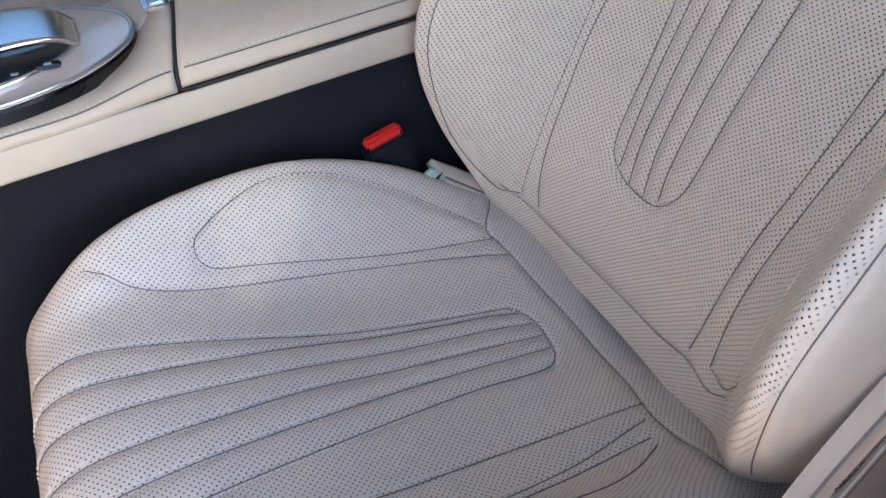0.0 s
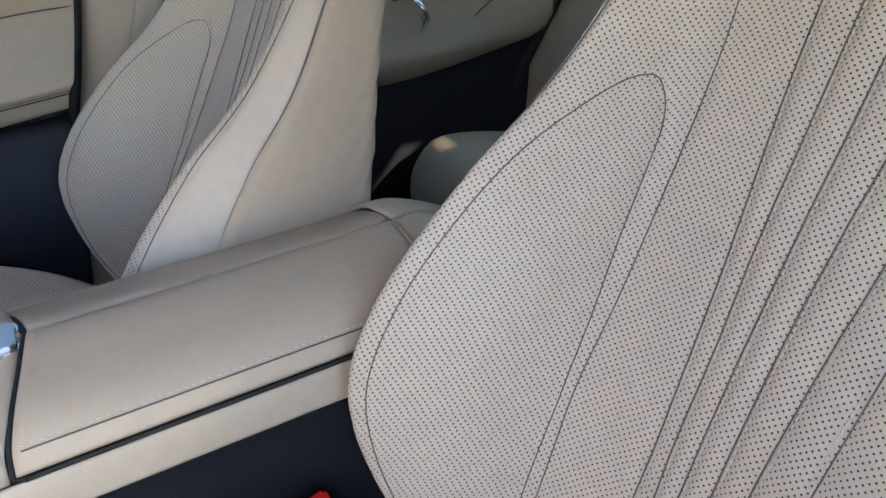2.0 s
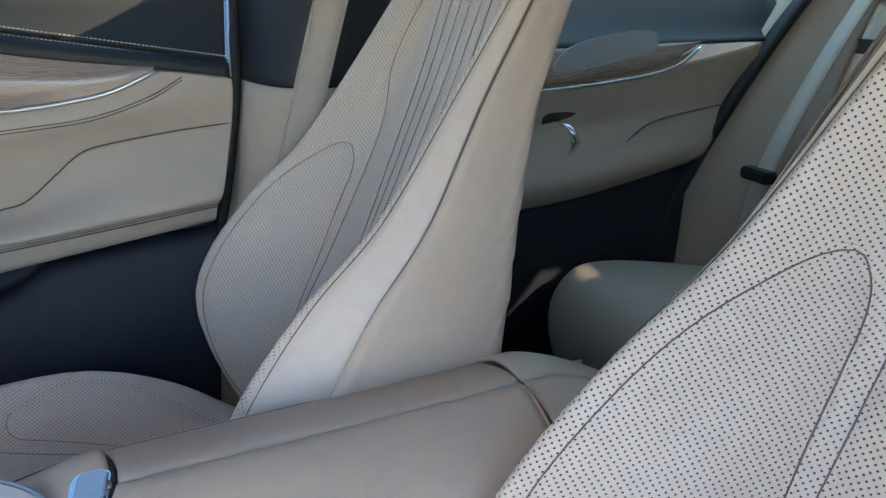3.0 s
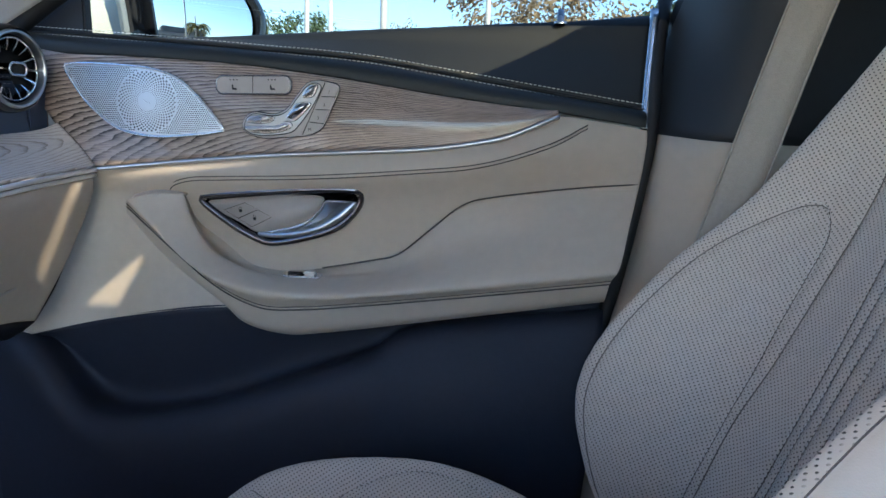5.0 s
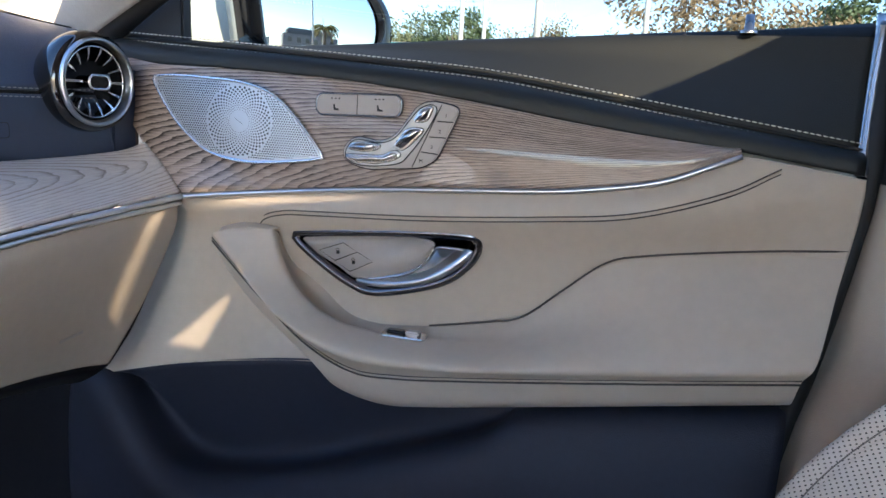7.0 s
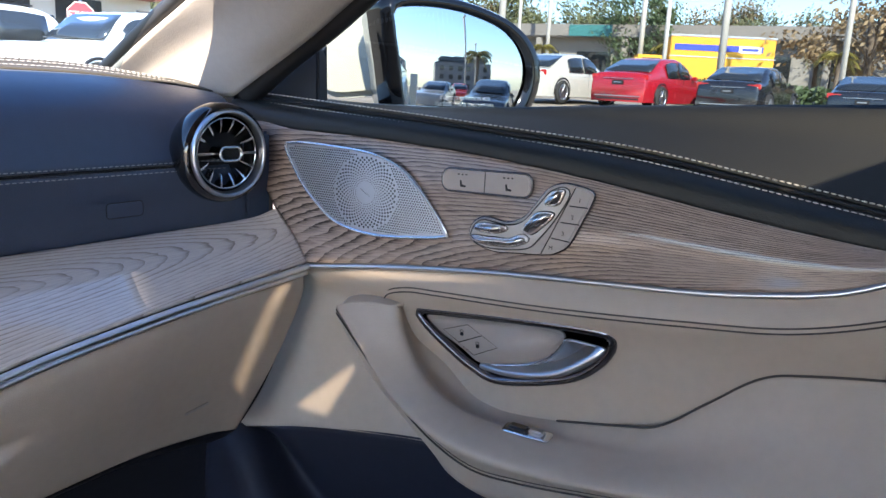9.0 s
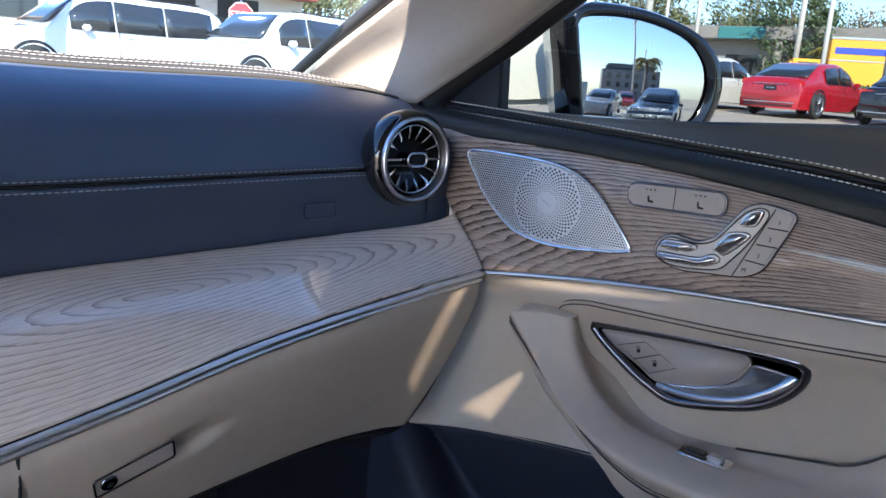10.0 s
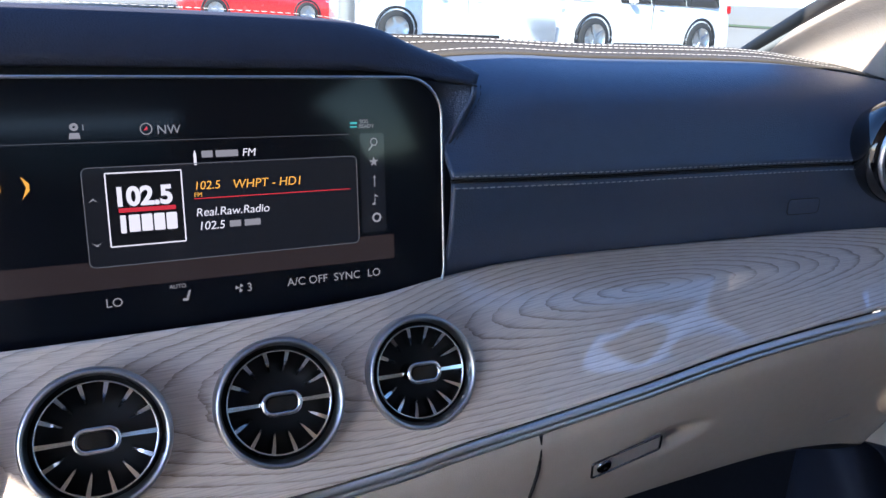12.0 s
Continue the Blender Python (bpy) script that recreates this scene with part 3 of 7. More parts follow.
    part("ring_line", sweep([at(-0.54 + (x + 0.54) * 0.975, 0.894 + (z - 0.894) * 0.945, on_panel(x, z) - 0.0040) for x, z in handle], 0.0010, 6, closed=True, up=(0, 1, 0)), M_CHROME, d, "fine bright line inside the ring")
    for k, (cx, cz) in enumerate(((-0.5975, 0.896), (-0.5775, 0.886))):
        q = [(-0.0240, 0.0), (0.0060, 0.0115), (0.0240, 0.0025), (-0.0040, -0.0105)] if k == 0 else [(-0.0240, -0.001), (0.0040, 0.0125), (0.0235, 0.0030), (-0.0045, -0.0115)]
        m = Matrix(((-1, 0, 0, cx), (0, 0, -1, 0.7995), (0, 1, 0, cz), (0, 0, 0, 1)))
        b = part("lock_button", plate([(x, y) for x, y in q], m @ Matrix.Diagonal((-1, 1, 1, 1)), 0.0014, 0.0005), M_PLATE, d)
        part("button_gap", sweep([m @ Vector((-x, y, 0.0012)) for x, y in q], 0.0006, 5, closed=True, up=(0, 1, 0)), M_HOLE, b)
        part("symbol", plate(round_rect(0.004, 0.004, 0.001, 3), m @ Matrix.Translation((0, 0, 0.0024)), 0.0004, 0), M_HOLE, b)
        part("symbol_bow", revolve([(0.0017, 0.0), (0.0022, 0.0004), (0.0017, 0.0006)], m @ Matrix.Translation((0.0005, 0.003, 0.0022)), 14), M_HOLE, b)
    return d


door()


def speaker():
    d = bpy.data.objects["front_door"]
    o, nrm = (-0.720, 0.7845, 1.039), Vector((0.03, -1, 0.03))
    m = frame_at(o, nrm)
    inv = m.inverted()
    rim = []
    for x, z in ((-0.834, 1.080), (-0.828, 1.085), (-0.802, 1.087), (-0.762, 1.086), (-0.717, 1.083), (-0.680, 1.072), (-0.651, 1.049), (-0.617, 1.010), (-0.619, 1.003), (-0.657, 0.997), (-0.708, 0.993), (-0.755, 1.000), (-0.783, 1.017), (-0.809, 1.042)):
        q = inv @ Vector((x, 0.787, z))
        rim.append((q.x, q.y))
    loop = smooth_loop(rim, 90)
    s = part("speaker_grille", plate(loop, m @ Matrix.Translation((0, 0, -0.002)), 0.006, 0.0015), M_MESH, d, "perforated steel speaker grille")
    part("grille_rim", sweep([m @ Vector((x, y, 0.004)) for x, y in loop], 0.0021, 8, closed=True, up=tuple(nrm)), M_CHROME, s)
    verts, faces = [], []

    def dot(x, y, r):
        b = len(verts)
        for k in range(6):
            a = k * math.pi / 3
            verts.append(tuple(m @ Vector((x + r * math.cos(a), y + r * math.sin(a), 0.0044))))
        faces.append(tuple(range(b, b + 6)))
    small = [(x * 0.955, y * 0.93) for x, y in loop]
    R1, R0 = 0.040, 0.012
    for j in range(-30, 31):
        for i in range(-60, 61):
            x, y = i * 0.0031 + (j % 2) * 0.00155, j * 0.0027
            if math.hypot(x, y) > R1 + 0.002 and inside(small, x, y):
                dot(x, y, 0.00104)
    for ring in range(11):
        r = R0 + 0.0012 + ring * (R1 - R0) / 11
        k = 40
        for i in range(k):
            a = 2 * math.pi * (i + ring * 0.5) / k
            dot(r * math.cos(a), r * math.sin(a), 0.0005 + 0.0010 * ring / 11)
    me = bpy.data.meshes.new("grille_holes")
    me.from_pydata(verts, [], faces)
    tagged(part("grille_holes", me, M_HOLE, s), kind="stuff")
    part("speaker_badge", plate(smooth_loop([(-0.0065, 0.004), (-0.001, 0.0006), (0.0065, -0.0035), (0.001, -0.0008)], 24), m @ Matrix.Translation((0, 0, 0.0046)), 0.0006, 0), M_HOLE, s)
    part("badge_bar", plate(round_rect(0.020, 0.0022, 0.001, 2, 0.082, -0.036), m @ Matrix.Translation((0, 0, 0.0046)), 0.0006, 0), M_SATIN, s)


speaker()


def door_switches():
    d = bpy.data.objects["front_door"]
    # seat heating pair
    m = frame_at((-0.5745, 0.7890, 1.0655), (0.0, -1, 0.03)) @ pose(0, 0, 0, 0, 0, 1.5)
    b = part("heating_switch", plate(round_rect(0.100, 0.0215, 0.008), m, 0.005, 0.0015), M_PLATE, d, "grey seat heating switch pair", smooth=None)
    part("switch_rim", sweep([m @ Vector((x, y, 0.002)) for x, y in round_rect(0.102, 0.0235, 0.009, 8)], 0.0013, 6, closed=True, up=(0, 1, 0)), M_DARKCH, b)
    part("gap", box(m @ Vector((0.0, 0, 0.0052)), (0.0008, 0.0006, 0.021), 0), M_HOLE, b)
    for sx in (-0.026, 0.026):
        for k in (-1, 0, 1):
            part("mark", plate(round_rect(0.0022, 0.0014, 0.0005, 2, sx + k * 0.0045, 0.0064), m @ Matrix.Translation((0, 0, 0.0051)), 0.0003, 0), M_HOLE, b)
        seat = [(-0.003, 0.003), (-0.0012, 0.0034), (-0.0002, -0.001), (0.004, -0.0018), (0.004, -0.0038), (-0.0022, -0.0034)]
        part("symbol", plate([(x + sx, y - 0.003) for x, y in seat], m @ Matrix.Translation((0, 0, 0.0051)), 0.0003, 0), M_HOLE, b)
    # seat adjuster with memory keys
    m = frame_at((-0.540, 0.787, 1.030), (0.0, -1, 0.03))
    pod = smooth_loop([(-0.048, -0.018), (-0.044, -0.007), (-0.031, 0.0), (-0.006, -0.002), (0.011, 0.005), (0.024, 0.021), (0.036, 0.037), (0.050, 0.043), (0.065, 0.042), (0.080, 0.038), (0.080, 0.029), (0.071, 0.007), (0.061, -0.015), (0.050, -0.024), (0.038, -0.028), (0.007, -0.031), (-0.019, -0.033), (-0.042, -0.027)], 90)
    p = part("seat_adjuster", plate(pod, m, 0.006, 0.002), M_PLATE, d, "seat shaped adjuster with memory keys")
    part("adjuster_rim", sweep([m @ Vector((x, y, 0.002)) for x, y in pod], 0.0015, 6, closed=True, up=(0, 1, 0)), M_DARKCH, p)
    up = m @ Matrix.Translation((0, 0, 0.005))
    bed = smooth_loop([(-0.045, -0.018), (-0.040, -0.007), (-0.030, -0.002), (-0.005, -0.004), (0.012, 0.002), (0.026, 0.019), (0.038, 0.034), (0.050, 0.040), (0.058, 0.037), (0.056, 0.027), (0.044, 0.005), (0.030, -0.014), (0.020, -0.024), (0.0, -0.0285), (-0.026, -0.030), (-0.042, -0.025)], 70)
    part("key_bed", plate(bed, m @ Matrix.Translation((0, 0, 0.0055)), 0.0012, 0.0004), M_KEYBED, p, "dull silver bed round the seat keys")
    part("bed_line", sweep([m @ Vector((x, y, 0.0062)) for x, y in bed], 0.0008, 5, closed=True, up=(0, 1, 0)), M_HOLE, p)
    for nm, lp in (("back_key", [(0.013, -0.006), (0.020, 0.005), (0.027, 0.013), (0.042, 0.015), (0.044, 0.010), (0.026, -0.008), (0.018, -0.009)]),
                   ("head_key", [(0.034, 0.023), (0.042, 0.035), (0.053, 0.038), (0.053, 0.032), (0.048, 0.023), (0.038, 0.021)]),
                   ("cushion_key", [(-0.040, -0.010), (-0.032, -0.005), (-0.008, -0.005), (-0.004, -0.009), (-0.018, -0.014), (-0.039, -0.0135)]),
                   ("base_key", [(-0.043, -0.019), (-0.021, -0.018), (-0.001, -0.017), (0.013, -0.011), (0.021, -0.015), (0.014, -0.021), (-0.003, -0.026), (-0.028, -0.027), (-0.041, -0.024)])):
        loop = smooth_loop(lp, 40)
        part(nm, plate(loop, up @ Matrix.Translation((0, 0, 0.001)), 0.0060, 0.0022, 4), M_KEY, p, "silver seat key", smooth=True)
        part("key_line", sweep([up @ Vector((x, y, 0.0020)) for x, y in loop], 0.0006, 5, closed=True, up=(0, 1, 0)), M_HOLE, p)
    for (xa, ya), (xb, yb) in (((0.0635, 0.041), (0.034, -0.0275)), ((0.059, 0.023), (0.0775, 0.023)), ((0.0515, 0.006), (0.0705, 0.006)), ((0.0435, -0.0105), (0.0625, -0.012))):
        part("key_gap", sweep([m @ Vector((xa, ya, 0.0061)), m @ Vector((xb, yb, 0.0061))], 0.0006, 5), M_HOLE, p)
    for t, x, y in zip("123M", (0.0675, 0.0615, 0.0535, 0.0415), (0.0275, 0.0105, -0.0065, -0.0220)):
        words(t, 0.0055, m @ Matrix.Translation((x, y, 0.0062)), M_HOLE, p)


door_switches()


def door_low():
    d = bpy.data.objects["front_door"]
    top = [(-0.97, 0.80, 0.688), (-0.797, 0.80, 0.733), (-0.632, 0.80, 0.762), (-0.5, 0.825, 0.757), (-0.3, 0.825, 0.782), (-0.098, 0.825, 0.806)]
    lip = [(-0.97, 0.79, 0.69), (-0.897, 0.765, 0.677), (-0.797, 0.752, 0.599), (-0.66, 0.748, 0.613), (-0.513, 0.75, 0.661), (-0.407, 0.755, 0.701), (-0.34, 0.775, 0.735), (-0.1, 0.79, 0.77)]
    back = [(x, 0.83, z + 0.008) for x, y, z in lip]
    low = [(-0.97, 0.78, 0.55), (-0.797, 0.742, 0.53), (-0.66, 0.738, 0.53), (-0.5, 0.738, 0.55), (-0.35, 0.742, 0.58), (-0.11, 0.76, 0.62)]
    foot = [(-0.97, 0.80, 0.33), (-0.6, 0.78, 0.33), (-0.13, 0.79, 0.35)]
    loft("lower_panel", [top, back, lip, low, foot], M_LOWER, d, 90, 50, label="dark navy plastic lower panel with map pocket")
    # rear edge: seal and bright strip
    part("door_seal", sweep(cat([(-0.035, 0.895, 1.20), (-0.046, 0.86, 1.12), (-0.052, 0.82, 1.03), (-0.064, 0.812, 0.94), (-0.082, 0.81, 0.84), (-0.10, 0.81, 0.76), (-0.13, 0.80, 0.60), (-0.15, 0.80, 0.36)], 60), 0.010, 8), M_RUBBER, d, "black rubber door seal")
    part("edge_strip", sweep(cat([(-0.050, 0.878, 1.185), (-0.056, 0.850, 1.11), (-0.061, 0.820, 1.045), (-0.063, 0.808, 1.025)], 20), 0.0062, 8, 0.5), M_CHROME, d, "polished metal end strip")
    part("lock_knob", revolve([(0.0, 0.017), (0.0045, 0.016), (0.005, 0.0), (0.0085, 0.0), (0.0085, -0.003)], Matrix.Translation((-0.175, 0.878, 1.166)), 16), M_SATIN, d, "small round lock pin")
    part("outer_skin", grid_mesh("outer_skin", loft_grid([[(-1.0, 0.915, 1.128), (-0.5, 0.925, 1.138), (-0.03, 0.925, 1.165)], [(-1.0, 0.97, 0.85), (-0.5, 0.98, 0.85), (-0.03, 0.98, 0.85)], [(-1.0, 0.92, 0.33), (-0.03, 0.93, 0.33)]], 30, 16), flip=True), M_PAINT, d, thick=0.004)


door_low()


# ---- dashboard ----
dash = thing("dashboard", "navy leather dashboard with light ash wood trim", "dashboard", at=(-1.0, 0.1, 0.7))
D_CREST = [(-1.05, 0.2118, 1.164), (-1.048, 0.30, 1.163), (-1.045, 0.41, 1.160), (-1.04, 0.632, 1.159), (-1.036, 0.765, 1.147), (-1.00, 0.80, 1.138)]
D_STITCH = [(-0.914, 0.2118, 1.0625), (-0.910, 0.34, 1.060), (-0.908, 0.459, 1.059), (-0.902, 0.62, 1.058), (-0.880, 0.73, 1.060)]
D_LOW = [(-0.926, 0.2118, 0.977), (-0.934, 0.282, 0.980), (-0.932, 0.453, 0.978), (-0.908, 0.66, 0.981), (-0.876, 0.76, 0.988)]
GLASS_FOOT = [(-1.30, -0.70, 1.10), (-1.36, -0.3, 1.12), (-1.37, 0.0, 1.12), (-1.36, 0.3, 1.12), (-1.30, 0.70, 1.10), (-1.20, 0.80, 1.10)]
up_mid = [((a[0] + b[0]) / 2 + 0.028 * min(1.0, max(0.0, (a[1] - 0.19) / 0.11)), a[1] * 0.5 + b[1] * 0.5, (a[2] + b[2]) / 2 + 0.022 * min(1.0, 0.35 + max(0.0, (a[1] - 0.19) / 0.16))) for a, b in zip(cat(D_CREST, 12), cat(D_STITCH, 12))]
TOP_EDGE = [(-1.05, -0.78, 1.14), (-1.055, -0.4, 1.155), (-1.055, 0.0, 1.160)] + [(x - 0.004, y, z - 0.001) for x, y, z in D_CREST]
loft("dash_top", [GLASS_FOOT, [(x - 0.14, y, z - 0.016) for x, y, z in TOP_EDGE], TOP_EDGE], M_CREST, dash, 120, 14, label="black leather dash top")
loft("dash_pad", [D_CREST, up_mid, [(x, y, z + 0.0015) for x, y, z in D_STITCH]], M_DASH, dash, 160, 30, label="navy leather upper pad")
loft("dash_face", [[(x, y, z - 0.0015) for x, y, z in D_STITCH], [((a[0] + b[0]) / 2 + 0.004, (a[1] + b[1]) / 2, (a[2] + b[2]) / 2) for a, b in zip(cat(D_STITCH, 7), cat(D_LOW, 7))], D_LOW], M_DASH, dash, 160, 16, label="navy leather lower face")
st = cat(D_STITCH, 260)
part("dash_seam", sweep(st + (-0.001, 0, 0), 0.0011, 6), M_HOLE, dash)
for off in (0.0045, -0.0045):
    part("stitching", dashes(st + (0.0062 if off < 0 else 0.0042, 0, off), 0.0045, 0.0018, 0.0007), M_THREAD2, dash, "pale stitching")
ptree2 = tree_of(loft_grid([D_CREST, up_mid, [(x, y, z + 0.0015) for x, y, z in D_STITCH]], 160, 30))
crest_g = loft_grid([D_CREST, up_mid, [(x, y, z + 0.0015) for x, y, z in D_STITCH]], 160, 60)[:16]
part("dash_cover", grid_mesh("dash_cover", crest_g + (0.0010, 0, 0.0030)), M_CREST, dash, "black leather cover stitched along the windscreen edge", thick=0.003)
for off in (0.006, 0.016, 0.034):
    line = drop_line(ptree2, [(x + off, y, z) for x, y, z in D_CREST[:-1]], (0, 0, -1), 240)
    part("stitching", dashes(np.array(line) + (0.0030, 0, 0.0068), 0.0055, 0.0017, 0.00055 if off < 0.03 else 0.0004), M_THREAD2, dash, "cream stitching along the windscreen edge")

W_BOT = [(-0.852, -0.78, 0.86), (-0.848, -0.35, 0.86), (-0.842, 0.0, 0.862), (-0.840, 0.13, 0.868), (-0.835, 0.19, 0.878), (-0.830, 0.26, 0.888), (-0.822, 0.345, 0.902), (-0.812, 0.46, 0.923), (-0.80, 0.60, 0.939), (-0.79, 0.764, 0.950)]
W_TOP = [(-0.914, -0.78, 0.987), (-0.905, -0.35, 0.976), (-0.903, 0.0, 0.974), (-0.902, 0.13, 0.978), (-0.920, 0.214, 0.980), (-0.928, 0.30, 0.982), (-0.926, 0.453, 0.980), (-0.902, 0.64, 0.983), (-0.864, 0.745, 0.992), (-0.847, 0.777, 1.004)]
wa, wb = cat(W_TOP, 26), cat(W_BOT, 26)
W_MID = [tuple((a + b) / 2 + np.array([0.012, 0, 0.009]) * (0.15 + 0.85 * math.exp(-((a[1] - 0.31) / 0.13) ** 2))) for a, b in zip(wa, wb)]
VENTS = [((-0.860, 0.165, 0.9305), 0.0415), ((-0.857, 0.056, 0.9285), 0.0430), ((-0.857, -0.060, 0.9270), 0.0430), ((-0.857, -0.172, 0.9270), 0.0430)]
loft("wood_trim", [W_TOP, W_MID, W_BOT], M_WOOD, dash, 420, 40, label="lacquered light ash wood trim", hole=lambda p: any(np.linalg.norm(p - np.array(c)) < r * 0.97 for c, r in VENTS))
part("pad_end", box((-0.945, 0.207, 1.022), (0.03, 0.016, 0.115), 0.002), M_DASH, dash)
part("dash_core", box((-0.985, -0.29, 1.02), (0.03, 0.98, 0.26), 0.004), M_BLACK, dash)
chrome = cat(W_BOT, 200)
part("chrome_strip", sweep(chrome + (0.0040, 0, -0.003), 0.0038, 8, 0.9), M_STRIP, dash, "bright chrome strip")
part("strip_lip", sweep(chrome + (0.0020, 0, -0.0105), 0.0030, 8), M_STRIP, dash, "second fine chrome lip")
part("shadow_gap", sweep(chrome + (-0.002, 0, -0.008), 0.0034, 6), M_HOLE, dash, "dark gap between the strips")
part("corner_filler", box((-1.005, 0.822, 1.118), (0.13, 0.03, 0.045), 0.004), M_BELT, dash)
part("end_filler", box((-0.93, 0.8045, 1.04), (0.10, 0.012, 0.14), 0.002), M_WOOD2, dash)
part("pad_tail", box((-0.905, 0.772, 1.035), (0.07, 0.044, 0.12), 0.004), M_DASH, dash, "navy end of the lower pad")
part("end_trim", sweep(cat([(-0.847, 0.777, 1.003), (-0.836, 0.776, 0.990), (-0.815, 0.772, 0.968), (-0.789, 0.768, 0.951)], 24), 0.003, 6), M_WOOD, dash)

G_BOT = [(-0.885, -0.78, 0.70), (-0.875, -0.1, 0.715), (-0.870, 0.10, 0.735), (-0.862, 0.25, 0.757), (-0.860, 0.35, 0.765), (-0.860, 0.55, 0.767), (-0.858, 0.66, 0.757), (-0.852, 0.712, 0.748)]
G_TOP = [(x - 0.004, y * 0.999, z - 0.014) for x, y, z in W_BOT]
ga, gb = cat(G_TOP, 16), cat(G_BOT, 16)
G_MID = [tuple(0.45 * a + 0.55 * b + np.array([0.008, 0.004, 0])) for a, b in zip(ga, gb)]
G_UP = [tuple(0.85 * a + 0.15 * b + np.array([0.008, 0.002, 0])) for a, b in zip(ga, gb)]
ktree = tree_of(loft_grid([G_TOP, G_UP, G_MID, G_BOT], 160, 40))


def knee(y, z):
    return ktree.ray_cast(Vector((-0.5, y, z)), Vector((-1, 0, 0)))[0]


def knee_normal(y, z):
    n_ = ktree.ray_cast(Vector((-0.5, y, z)), Vector((-1, 0, 0)))[1]
    return n_ if n_.x > 0 else -n_


kg = loft_grid([G_TOP, G_UP, G_MID, G_BOT], 460, 70)
scoop = ((kg[..., 1] - 0.388 - 0.35 * (kg[..., 2] - 0.84)) / 0.042) ** 2 + ((kg[..., 2] - 0.8395 - 0.16 * (kg[..., 1] - 0.39)) / 0.0135) ** 2
kg[..., 0] -= 0.009 * np.exp(-scoop ** 2)          # finger scoop beside the glovebox pull
part("knee_panel", grid_mesh("knee_panel", kg), M_LEATHER, dash, "beige leather lower dash and glovebox with a finger scoop", thick=0.004)
loft("knee_return", [G_BOT, [(x - 0.05, y, z - 0.03) for x, y, z in G_BOT], [(x - 0.16, y, z - 0.03) for x, y, z in G_BOT]], M_BLACK, dash, 60, 8)
part("glovebox_seam", sweep(cat([knee(0.257 - 0.02 * (0.865 - z_), z_) + Vector((0.0052, 0, 0)) for z_ in (0.873, 0.845, 0.81, 0.79, 0.772)], 24), 0.0014, 6), M_HOLE, dash, "glovebox shut line")
part("glovebox_seam", sweep(cat([(-0.793, 0.762, 0.938), (-0.806, 0.763, 0.90), (-0.822, 0.757, 0.85), (-0.838, 0.737, 0.79), (-0.852, 0.712, 0.748)], 30), 0.0034, 6), M_HOLE, dash, "glovebox shut line")
hm = frame_at(knee(0.349, 0.8325), knee_normal(0.349, 0.8325)) @ pose(0, 0, 0, 0, 0, 14)
gh = part("glovebox_handle", plate(round_rect(0.070, 0.020, 0.003), hm, 0.004, 0.0015), M_PLATE, dash, "glovebox pull with chrome rim and lock")
part("handle_rim", sweep([hm @ Vector((x, y, 0.004)) for x, y in round_rect(0.070, 0.020, 0.003)], 0.0011, 6, closed=True, up=(1, 0, 0)), M_DARKCH, gh)
part("lock", revolve([(0.0, 0.0045), (0.0035, 0.005), (0.006, 0.006), (0.0072, 0.005), (0.0075, 0.003)], hm @ Matrix.Translation((-0.023, 0, 0)), 20), M_DARKCH, gh, "round key lock")
part("airbag_bar", plate(round_rect(0.030, 0.004, 0.001, 2), frame_at(knee(0.640, 0.803), knee_normal(0.640, 0.803)) @ pose(0, 0, 0, 0, 0, 10) @ Matrix.Translation((0, 0, 0.004)), 0.0008, 0), M_PLATE, dash, "faint embossed airbag mark")
part("airbag_flap", plate(round_rect(0.042, 0.015, 0.004), frame_at((-0.8925, 0.600, 1.019), (1, -0.06, 0.02)), 0.0018, 0.0006), M_DASH, dash, "small rectangular leather tab")
part("flap_gap", sweep([frame_at((-0.8920, 0.600, 1.019), (1, -0.06, 0.02)) @ Vector((x, y, 0.0006)) for x, y in round_rect(0.0425, 0.0155, 0.004)], 0.00045, 5, closed=True, up=(1, 0, 0)), M_BELT, dash)


